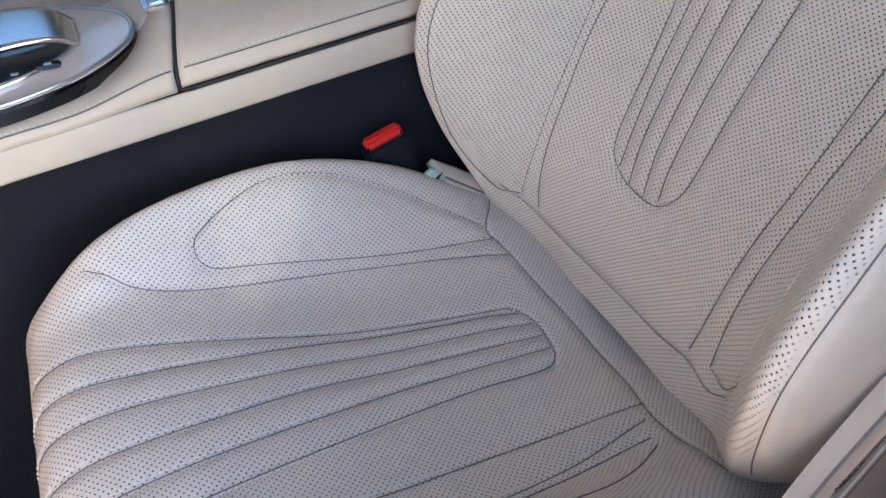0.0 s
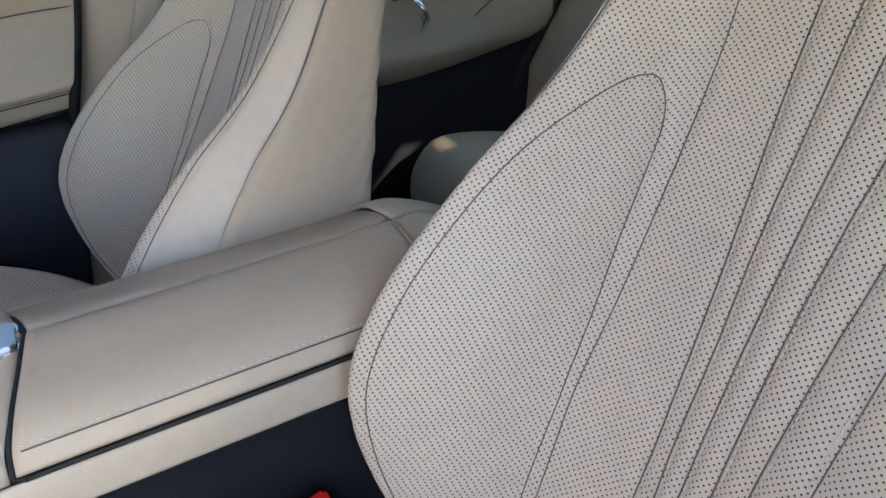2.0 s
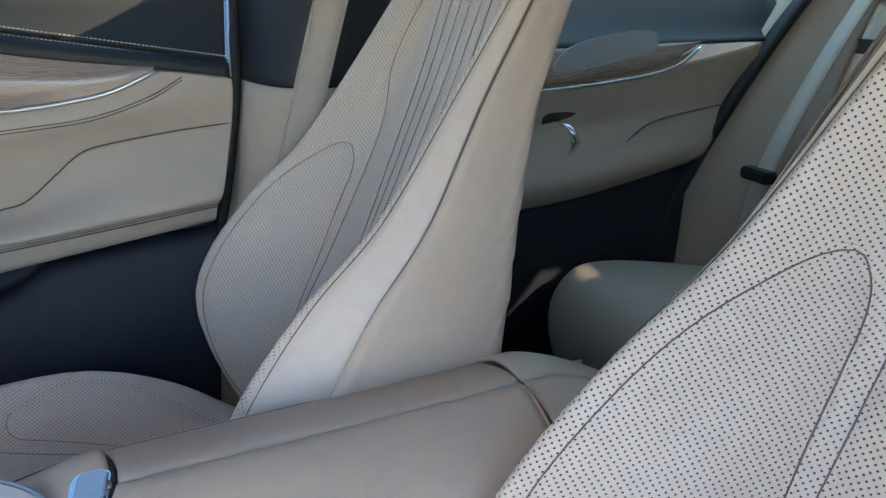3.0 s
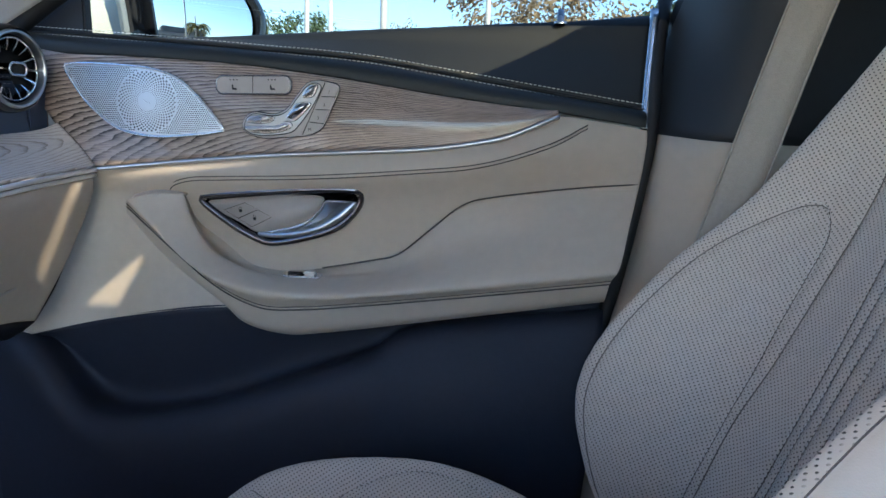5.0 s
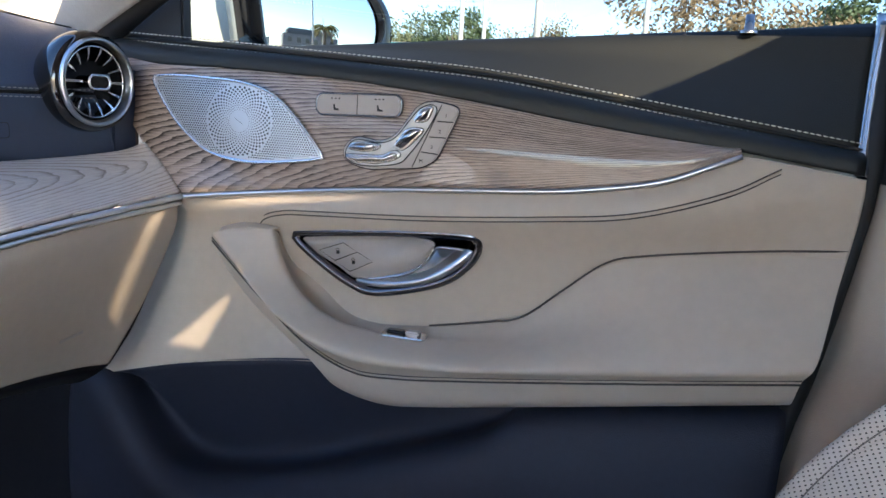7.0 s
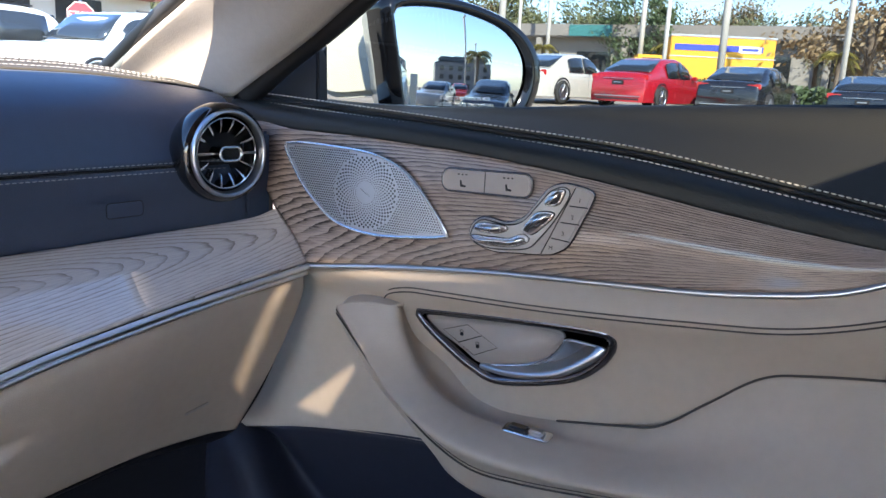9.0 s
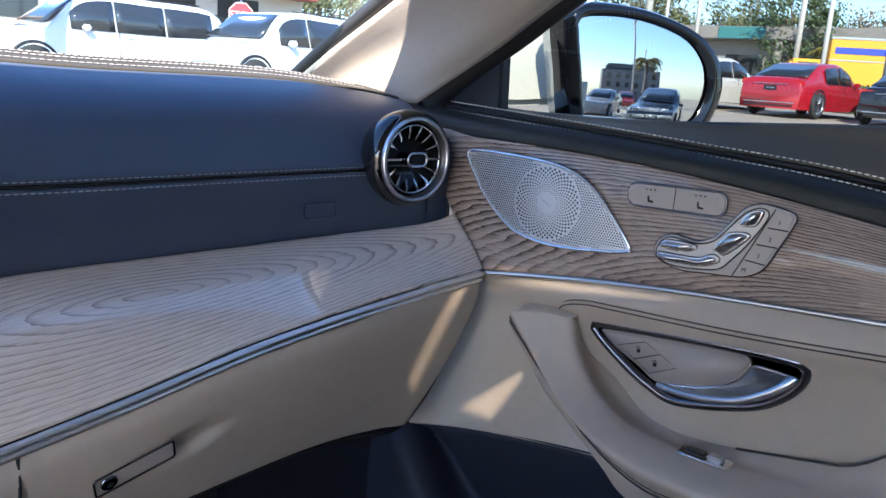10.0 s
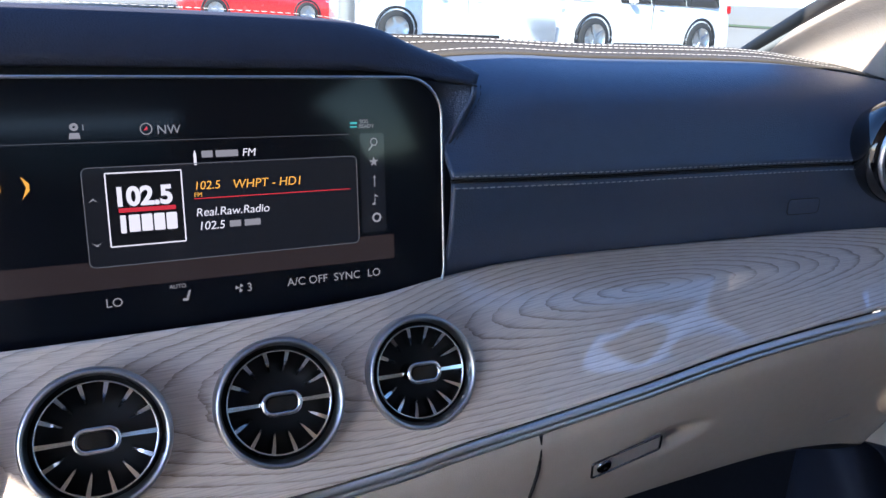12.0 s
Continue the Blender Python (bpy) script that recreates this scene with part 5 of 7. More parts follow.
    wing = [(0.643, 0.159), (0.647, 0.182), (0.688, 0.204), (0.737, 0.215), (0.800, 0.222), (0.860, 0.222), (0.915, 0.218), (0.972, 0.210), (1.004, 0.200), (1.018, 0.191), (1.013, 0.183), (0.983, 0.175), (0.908, 0.168), (0.834, 0.160), (0.770, 0.155), (0.704, 0.153), (0.643, 0.157)]
    edge = [(0.633, 0.139), (0.667, 0.143), (0.743, 0.146), (0.807, 0.152), (0.872, 0.155), (0.950, 0.160), (1.032, 0.166), (1.126, 0.166), (1.22, 0.150), (1.31, 0.120)]
    for side in (0, 1):
        b([(z, 0.038 - y if side else y) for z, y in wing], 220)
        b([(z, 0.050 - y if side else y) for z, y in edge], 150)
    plain = len(seams)          # the two edge seams carry no visible stitches
    for q in (1, -1):
        b([(z, q * (o[2][0] + 0.005)) for z, o in BACK[1:10]], 170)
    b([(0.650, 0.175), (0.620, 0.131), (0.607, 0.052), (0.608, -0.037), (0.621, -0.089), (0.622, -0.125), (0.645, -0.150)], 100)
    b([(1.31, 0.120), (1.20, 0.124), (1.10, 0.120), (1.013, 0.114), (0.913, 0.101), (0.850, 0.094), (0.797, 0.088), (0.757, 0.085), (0.731, 0.080), (0.718, 0.069), (0.708, 0.050), (0.705, 0.021), (0.712, 0.005), (0.727, -0.006), (0.748, -0.011), (0.812, -0.013), (0.908, -0.017), (1.013, -0.022), (1.15, -0.030), (1.31, -0.036)], 320)
    b([(1.31, 0.090), (1.15, 0.094), (1.003, 0.090), (0.933, 0.087), (0.867, 0.081), (0.797, 0.076), (0.743, 0.069), (0.719, 0.066)], 150)
    b([(1.31, 0.058), (1.15, 0.064), (1.012, 0.065), (0.940, 0.065), (0.867, 0.063), (0.793, 0.059), (0.750, 0.056), (0.710, 0.049)], 150)
    b([(1.31, 0.026), (1.15, 0.032), (1.022, 0.036), (0.959, 0.040), (0.888, 0.042), (0.812, 0.040), (0.751, 0.037), (0.706, 0.029)], 150)
    b([(1.31, -0.008), (1.15, 0.000), (1.021, 0.006), (0.955, 0.010), (0.887, 0.015), (0.806, 0.018), (0.742, 0.016), (0.711, 0.012)], 150)
    g2 = bolt(np.vstack(seams), g.copy(), 0.0050, 0.0036, (0.92, 0, -0.39))
    me = grid_mesh("backrest", g2, uv="arc")
    zs_, ys_ = [z for z, o in BACK], [o[2][0] for z, o in BACK]
    sm = me.attributes.new("smooth", "FLOAT", "POINT")
    sm.data.foreach_set("value", [1.0 if abs(y) > np.interp(z, zs_, ys_) + 0.003 or (z < 0.70 and abs(y) > 0.19) else 0.0 for x, y, z in g2.reshape(-1, 3)])
    bk = part("backrest", me, M_PERF, s, "perforated beige leather backrest with pleats")
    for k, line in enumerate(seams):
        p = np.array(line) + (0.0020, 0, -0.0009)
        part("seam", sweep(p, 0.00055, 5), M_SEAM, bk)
        if k in (plain, plain + 1):
            continue
        d = np.gradient(p, axis=0)
        side = np.stack([d[:, 0] * 0, d[:, 2], -d[:, 1]], 1)
        side /= np.linalg.norm(side, axis=1)[:, None] + 1e-9
        part("stitching", dashes(p + side * 0.0032 + (-0.0016, 0, 0.0007), 0.0038, 0.0018, 0.0007), M_THREAD, bk)
    # smooth side flanks and rear shell
    for q in (1, -1):
        f0 = [(o[1][1] + 0.002, q * (o[1][0] + 0.0035), z) for z, o in BACK[1:10]]
        f1 = [(o[0][1], q * (o[0][0] + 0.004), z) for z, o in BACK[1:10]]
        f2 = [(o[0][1] + 0.012, q * (o[0][0] - 0.012), z - 0.003) for z, o in BACK[1:10]]
        f3 = [(max(o[0][1], o[5][1]) + 0.055, 0.0, z - 0.01) for z, o in BACK[1:10]]
        loft("side_flank", [[(x * 0.55 + 0.45 * c0[2][1] + 0.004, q * (c0[1][0] + 0.002), z) for (x, y, z), (zz, c0) in zip(f0, BACK[1:10])], f0, f1, f2, f3], M_LEATHER, s, 60, 30, flip=(q == 1), thick=0.003, label="smooth beige leather side")
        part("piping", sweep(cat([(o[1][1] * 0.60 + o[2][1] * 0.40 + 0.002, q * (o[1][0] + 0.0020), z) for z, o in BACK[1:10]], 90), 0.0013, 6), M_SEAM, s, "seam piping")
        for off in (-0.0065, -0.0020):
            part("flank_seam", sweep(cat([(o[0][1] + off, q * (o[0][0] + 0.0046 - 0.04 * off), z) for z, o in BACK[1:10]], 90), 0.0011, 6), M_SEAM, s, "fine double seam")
        part("shell_gap", sweep(cat([(0.72 * (o[0][1] + 0.012) + 0.28 * (max(o[0][1], o[5][1]) + 0.055) + 0.004, q * (0.74 * o[0][0] + 0.001), z - 0.005) for z, o in BACK[1:10]], 90), 0.0024, 6), M_SEAM2, s, "dark gap to the rear shell")
        side = [[(0.16, q * 0.262, 0.40), (-0.1, q * 0.27, 0.40), (-0.36, q * 0.25, 0.42)], [(0.20, q * 0.266, 0.50), (0.0, q * 0.274, 0.50), (-0.36, q * 0.252, 0.50)], [(0.20, q * 0.250, 0.60), (0.06, q * 0.262, 0.56), (-0.36, q * 0.245, 0.545)]]
        loft("side_valance", side, M_PLATE, s, 30, 10, flip=(q == -1), thick=0.004, label="grey beige plastic valance")
    # headrest
    hd = bmesh.new()
    bmesh.ops.create_uvsphere(hd, u_segments=32, v_segments=20, radius=1)
    for v in hd.verts:
        v.co = Vector((math.copysign(abs(v.co.x) ** 0.75, v.co.x) * 0.05, math.copysign(abs(v.co.y) ** 0.7, v.co.y) * 0.135, math.copysign(abs(v.co.z) ** 0.75, v.co.z) * 0.075))
    hd.transform(Matrix.Translation((0.400, 0, 1.312)) @ pose(0, 0, 0, 0, 12, 0))
    part("headrest", hd, M_LEATHER, s, "padded beige leather headrest", smooth=True)
    for y in (-0.06, 0.06):
        part("headrest_post", sweep([(0.38, y, 1.20), (0.40, y, 1.28)], 0.006, 10), M_CHROME, s)
    return s


seat = car_seat()
copy_thing(seat, Matrix.Translation(Vector((-0.15, 0.0, 0.33)) + Vector((-0.134, 0.352, -0.057))))
seat.location = (-0.15, SEAT_Y, 0.33)
shield = smooth_loop([(0.000, 0.68), (0.030, 0.755), (0.075, 0.825), (0.14, 0.85), (0.24, 0.84), (0.25, 0.62), (0.12, 0.50), (-0.03, 0.52), (-0.025, 0.60)], 60)
part("side_shield", plate(shield, Matrix(((1, 0, 0, 0), (0, 0, -1, -0.628), (0, 1, 0, 0), (0, 0, 0, 1))), 0.018, 0.006, 4), M_PLATE, seat, "grey beige side shield")
tag_x = Vector((0.62, 0, 0.78)).normalized()
tag_m = Matrix((tag_x.to_tuple() + (0,), (Vector((0, -1, 0)).cross(tag_x)).to_tuple() + (0,), (0, -1, 0, 0), (0, 0, 0, 1))).transposed()
tag_m.translation = Vector((0.026, -0.6462, 0.728))
words("AIRBAG", 0.0075, tag_m, M_SEAM, seat, "airbag_tag", label="embossed airbag tag")
strap_d = cat([(-0.05, -0.652, 0.64), (0.000, -0.6535, 0.722), (0.030, -0.653, 0.785), (0.066, -0.650, 0.85), (0.10, -0.645, 0.93)], 30)
stp = thing("seat_belt", "beige seat belt strap lying beside the driver's seat", "seat belt", at=(-0.06, -0.652, 0.655))
part("webbing", grid_mesh("webbing", np.stack([strap_d, strap_d + (0.009, 0, -0.006)])), M_WEB, stp, thick=0.0015)
for off_ in ((0, -0.0008, 0), (0.009, -0.0008, -0.006)):
    part("webbing_edge", sweep(strap_d + off_, 0.0008, 6), M_SEAM, stp, "stitched webbing edge")

# belt buckle beside the driver's seat
bk = thing("seat_belt_buckle", "black seat belt buckle with a red release button", "seat belt buckle", at=(-0.04, -0.13, 0.64))
bdir = Vector((-0.25, 0.02, 0.95)).normalized()
Rb = frame_at((0, 0, 0), bdir, (0, -1, 0.2)).to_3x3()
part("buckle_body", box(Vector((-0.040, -0.134, 0.668)), (0.050, 0.022, 0.070), 0.005, Rb), M_LINING, bk, "black plastic buckle")
part("release_button", box(Vector((-0.0495, -0.1345, 0.7030)), (0.042, 0.0135, 0.012), 0.003, Rb), M_RED, bk, "red release button")
part("button_frame", box(Vector((-0.0480, -0.1340, 0.6990)), (0.045, 0.0165, 0.008), 0.003, Rb), M_DARKCH, bk, "thin metal frame round the button")
sleeve = loft_grid([[(0.000, -0.146, 0.668), (0.030, -0.153, 0.650), (0.075, -0.168, 0.622)], [(0.006, -0.160, 0.655), (0.036, -0.168, 0.636), (0.080, -0.182, 0.608)], [(0.010, -0.163, 0.634), (0.040, -0.172, 0.614), (0.084, -0.186, 0.588)]], 24, 14)
part("strap", grid_mesh("strap", sleeve, flip=True), M_LEATHER, bk, "beige leather belt stalk sleeve", thick=0.012)
part("strap_fold", sweep(cat([(0.008, -0.1625, 0.652), (0.037, -0.1705, 0.633), (0.080, -0.1845, 0.606)], 24), 0.0012, 6), M_SEAM, bk, "fold line of the sleeve")
part("label_tag", box(Vector((-0.003, -0.155, 0.648)), (0.018, 0.010, 0.026), 0.003, Matrix.Rotation(radians(-32), 3, "Y")), M_TAG, bk, "mint green tag with dark print")
for k_ in range(5):
    part("tag_bar", box(Vector((-0.003 + 0.0018 * (k_ - 2) * 1.2, -0.1604, 0.648 + 0.0030 * (k_ - 2))), (0.012, 0.0006, 0.0012), 0, Matrix.Rotation(radians(-32), 3, "Y")), M_HOLE, bk)

# ---- centre console ----
con = thing("center_console", "beige leather centre console with split armrest lid", "center console", at=(-0.2, 0, 0.33))


def cz(x):
    return 0.8545 + 0.096 * (x + 0.02)


def ribbon(x0, x1, prof, n=24):
    """Sections of (y, height over the console line) carried along x."""
    return [[(x, y, cz(x) + h) for x in np.linspace(x0, x1, n)] for y, h in prof]


def lid_front(y):
    """Where the lid begins: further back on the middle line."""
    return -0.204 - 0.022 * min(1.0, abs(y) / 0.1) ** 1.5


def dip_in(x, y=0.1):
    """0 on the low part round the controller, 1 level with the lid; steeper on the middle line."""
    e = min(1.0, abs(y) / 0.1) ** 2
    lo, hi = -0.252 - 0.078 * e, -0.214 - 0.016 * e
    k = min(1.0, max(0.0, (x - lo) / (hi - lo)))
    return k * k * (3 - 2 * k)


for q in (1, -1):
    dip = 0.007 if q == 1 else 0.0
    lid = [(q * 0.0015, -0.010), (q * 0.0022, -0.001 - dip * 0.1), (q * 0.02, 0.0015 - dip * 0.6), (q * 0.05, -0.0045 - dip), (q * 0.078, -0.015 - dip), (q * 0.096, -0.030), (q * 0.1015, -0.045), (q * 0.1010, -0.049)]
    L = loft("armrest_lid", [[(x, y, cz(x) + h) for x in np.linspace(lid_front(y), 0.088, 24)] for y, h in lid], M_LEATHER, con, 40, 40, flip=(q == -1), thick=0.004, label="beige leather armrest lid")
    part("lid_end", sweep(cat([(0.0885, y, cz(0.0885) + h - 0.001) for y, h in lid[1:]], 30), 0.0018, 6), M_LEATHER, L)
    part("lid_gap", sweep(cat([(lid_front(y) - 0.0022, y, cz(lid_front(y)) + h - 0.0016) for y, h in lid[1:]] + [(-0.2225, q * 0.1005, cz(-0.2225) - 0.0515), (-0.214, q * 0.1005, cz(-0.214) - 0.0525)], 40), 0.0017, 6), M_HOLE, con, "dark shut line")
    part("stitching", dashes([(x, q * 0.0975, cz(x) - 0.029) for x in np.linspace(-0.22, 0.085, 60)], 0.004, 0.0018, 0.0005), M_THREAD, L)
    part("seam", sweep([(x, q * 0.0995, cz(x) - 0.0315) for x in np.linspace(-0.22, 0.085, 30)], 0.0007, 5), M_SEAM, L)
    part("stitching", dashes([(x, q * 0.0988, cz(x) - 0.0425 + 0.0135 * dip_in(x)) for x in np.linspace(-0.54, -0.232, 60)], 0.004, 0.0018, 0.0005), M_THREAD, con)
    part("seam", sweep([(x, q * 0.1000, cz(x) - 0.0445 + 0.0135 * dip_in(x)) for x in np.linspace(-0.54, -0.232, 60)], 0.0007, 5), M_SEAM, con)
    gap = [(x, q * 0.1005, cz(x) - 0.0525) for x in np.linspace(-0.222, 0.09, 30)]
    part("lid_gap", sweep(gap, 0.0021, 6), M_HOLE, con, "dark shut line")
    side = [(q * 0.1005, -0.0545), (q * 0.103, -0.062), (q * 0.104, -0.075), (q * 0.1035, -0.086)]
    loft("side_rail", ribbon(-0.55, 0.20, side), M_LEATHER, con, 50, 12, flip=(q == -1), thick=0.004, label="beige leather side rail")
    low = [(q * 0.1015, -0.085), (q * 0.106, -0.12), (q * 0.112, -0.3), (q * 0.118, -0.55)]
    loft("side_carpet", ribbon(-0.75, 0.35, low), M_LINING, con, 40, 10, flip=(q == -1), thick=0.004, label="dark navy side lining")
    front = [(q * 0.002, -0.032), (q * 0.05, -0.032), (q * 0.082, -0.037), (q * 0.098, -0.045), (q * 0.1015, -0.056)]
    rear = [(q * 0.002, 0.0), (q * 0.05, -0.005), (q * 0.082, -0.018), (q * 0.098, -0.032), (q * 0.101, -0.054)]
    high = [(q * 0.002, -0.003), (q * 0.05, -0.0065), (q * 0.082, -0.019), (q * 0.098, -0.032), (q * 0.1015, -0.052)]
    loft("console_shoulder", [[(x, y, cz(x) + h + (h2 - h) * dip_in(x, y)) for x in np.linspace(-0.55, lid_front(y) - 0.0045, 40)] for (y, h), (y2, h2) in zip(front, high)], M_LEATHER, con, 70, 20, flip=(q == -1), thick=0.004, label="beige leather shoulder dipping to the controller")
    loft("console_tail", [[(x, y, z - 1.2 * max(0.0, x - 0.11) ** 1.4) for x, y, z in rr] for rr in ribbon(0.0925, 0.22, rear)], M_LEATHER, con, 24, 16, flip=(q == -1), thick=0.004, label="beige leather tail")
part("lid_button", plate(round_rect(0.026, 0.046, 0.008), frame_at((-0.2225, 0.002, cz(-0.2225) - 0.0065), (-0.1, 0, 1), (0, 1, 0)), 0.005, 0.002, 3), M_CHROME, con, "chrome lid catch")
part("lid_button_face", plate(round_rect(0.019, 0.038, 0.005), frame_at((-0.2220, 0.002, cz(-0.2220) - 0.0012), (-0.1, 0, 1), (0, 1, 0)), 0.001, 0.0005), M_SATIN, con)
tp = frame_at((-0.345, 0.0, cz(-0.345) - 0.029), (-0.08, 0, 1), (0, 1, 0))
ob_ = smooth_loop([(0.098, 0.0), (0.090, 0.034), (0.062, 0.066), (0.03, 0.085), (-0.02, 0.097), (-0.10, 0.100), (-0.20, 0.100), (-0.20, -0.100), (-0.10, -0.100), (-0.02, -0.097), (0.03, -0.085), (0.062, -0.066), (0.090, -0.034)], 80)
part("plinth_base", plate([(x * 1.02, y * 1.035) for x, y in ob_], tp @ Matrix.Translation((0, 0, -0.006)), 0.0138, 0.003), M_GLOSS, con, "gloss black plinth edge")
w_ = part("controller_plinth", plate(ob_, tp @ Matrix.Translation((0, 0, 0.0072)), 0.0028, 0.001), M_WOOD, con, "wood plinth round the controller")
part("plinth_rim", sweep([tp @ Vector((x * 0.985, y * 0.985, 0.010)) for x, y in ob_], 0.0020, 8, closed=True), M_SATIN, w_)
in_ = [(x * 0.70 - 0.022, y * 0.68) for x, y in ob_]
part("controller_bed", plate(in_, tp @ Matrix.Translation((0, 0, 0.009)), 0.003, 0.001), M_GLOSS, w_, "gloss black controller bed")
part("bed_rim", sweep([tp @ Vector((x, y, 0.012)) for x, y in in_], 0.0030, 8, closed=True), M_CHROME, w_)
pad = loft_grid([[(-0.100, y, 0.012) for y in (-0.046, 0, 0.046)], [(-0.075, y, 0.026) for y in (-0.046, 0, 0.046)], [(-0.02, y, 0.032) for y in (-0.044, 0, 0.044)], [(0.024, y, 0.027) for y in (-0.038, 0, 0.038)], [(0.046, y, 0.013) for y in (-0.028, 0, 0.028)]], 14, 30)
pm = grid_mesh("touchpad", pad)
pm.transform(tp)
part("touchpad", pm, M_CHROME, w_, "silver arched touchpad rest", thick=0.005)
pg = grid_mesh("touchpad_glass", pad[4:20, 2:-2] + (0, 0, 0.0016))
pg.transform(tp)
part("touchpad_glass", pg, M_GLOSS, w_, "dark touch surface")
for k in range(5):
    part("controller_key", box(tp @ Vector((-0.095 + 0.028 * k, -0.056 + 0.0012 * (k - 2) ** 2, 0.0135)), (0.022, 0.011, 0.004), 0.0015), M_GLOSS, w_)
    part("key_mark", box(tp @ Vector((-0.095 + 0.028 * k, -0.056 + 0.0012 * (k - 2) ** 2, 0.0158)), (0.006, 0.003, 0.0006), 0), M_SATIN, w_)

# ---- car body round the cabin ----
body = thing("car_body", "white saloon car body with unseen beige lining with its edge slanted to bound the sun patch and pillars", "car", kind="structure", at=(0, 0, 0.25))
part("cabin_floor", box((-0.2, 0, 0.30), (2.9, 1.66, 0.05), 0.0), M_CARPET, body, "black carpet")
part("toe_board", box((-1.42, 0, 0.62), (0.06, 1.7, 0.75), 0.0), M_CARPET, body)
R_IN = 1.375
ROOF_X0, ROOF_X1 = -0.56, 1.35
# unseen roof panels, gaps cut to throw sun patches on door, dash and bench
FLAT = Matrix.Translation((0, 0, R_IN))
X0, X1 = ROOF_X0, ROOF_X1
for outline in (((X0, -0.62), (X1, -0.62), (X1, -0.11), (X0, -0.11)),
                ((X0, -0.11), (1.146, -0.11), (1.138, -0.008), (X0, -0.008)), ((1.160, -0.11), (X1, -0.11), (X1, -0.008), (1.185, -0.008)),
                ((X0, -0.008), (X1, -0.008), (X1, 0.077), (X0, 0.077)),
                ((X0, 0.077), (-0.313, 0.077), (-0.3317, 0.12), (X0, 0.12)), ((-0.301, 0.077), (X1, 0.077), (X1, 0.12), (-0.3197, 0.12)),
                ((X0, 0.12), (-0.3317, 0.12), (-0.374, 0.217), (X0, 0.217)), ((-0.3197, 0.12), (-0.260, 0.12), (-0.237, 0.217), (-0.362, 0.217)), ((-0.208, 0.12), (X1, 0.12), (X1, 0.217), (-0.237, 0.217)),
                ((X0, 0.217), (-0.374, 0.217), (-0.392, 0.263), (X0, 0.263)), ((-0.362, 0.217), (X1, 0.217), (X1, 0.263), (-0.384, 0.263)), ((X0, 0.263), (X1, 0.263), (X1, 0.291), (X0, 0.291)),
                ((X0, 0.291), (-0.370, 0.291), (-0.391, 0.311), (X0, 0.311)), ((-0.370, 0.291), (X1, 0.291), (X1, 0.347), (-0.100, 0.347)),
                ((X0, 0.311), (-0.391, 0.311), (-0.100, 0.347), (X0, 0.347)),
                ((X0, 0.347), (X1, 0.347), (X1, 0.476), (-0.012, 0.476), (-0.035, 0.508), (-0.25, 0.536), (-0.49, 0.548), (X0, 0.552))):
    part("sun_slot_lining", plate(outline, Matrix.Translation((0, 0, 1.393)), 0.004, 0), M_HEAD, body, "unseen beige roof panels with gaps cut to cast sun patches")
# slanted front edge is set where the belt pad's sunlit part should end
part("sun_slot_lining", plate([(-0.015, 0.477), (ROOF_X1, 0.477), (ROOF_X1, 0.66), (0.095, 0.66)], FLAT, 0.03, 0), M_HEAD, body, "unseen beige lining with its edge slanted to bound the sun patch")
part("roof_glass", box((0.4, 0.0, R_IN + 0.040), (1.9, 1.24, 0.005), 0.0), M_ROOFGLASS, body, "unseen tinted glass roof, toned to dim the sun patches")
# unseen; reaches forward so that only the dash's top edge catches sun
loft("sun_shading_header", [[(-0.56, y, 1.386 - 0.01 * abs(y)) for y in (-0.64, 0, 0.64)], [(-0.72, y, 1.350 - 0.012 * abs(y)) for y in (-0.66, 0, 0.66)], [(-0.862, y, 1.300 - 0.012 * abs(y)) for y in (-0.70, 0, 0.70)]], M_HEAD, body, 20, 10, thick=0.01, label="unseen beige header, drawn far forward to keep sun off the dash")
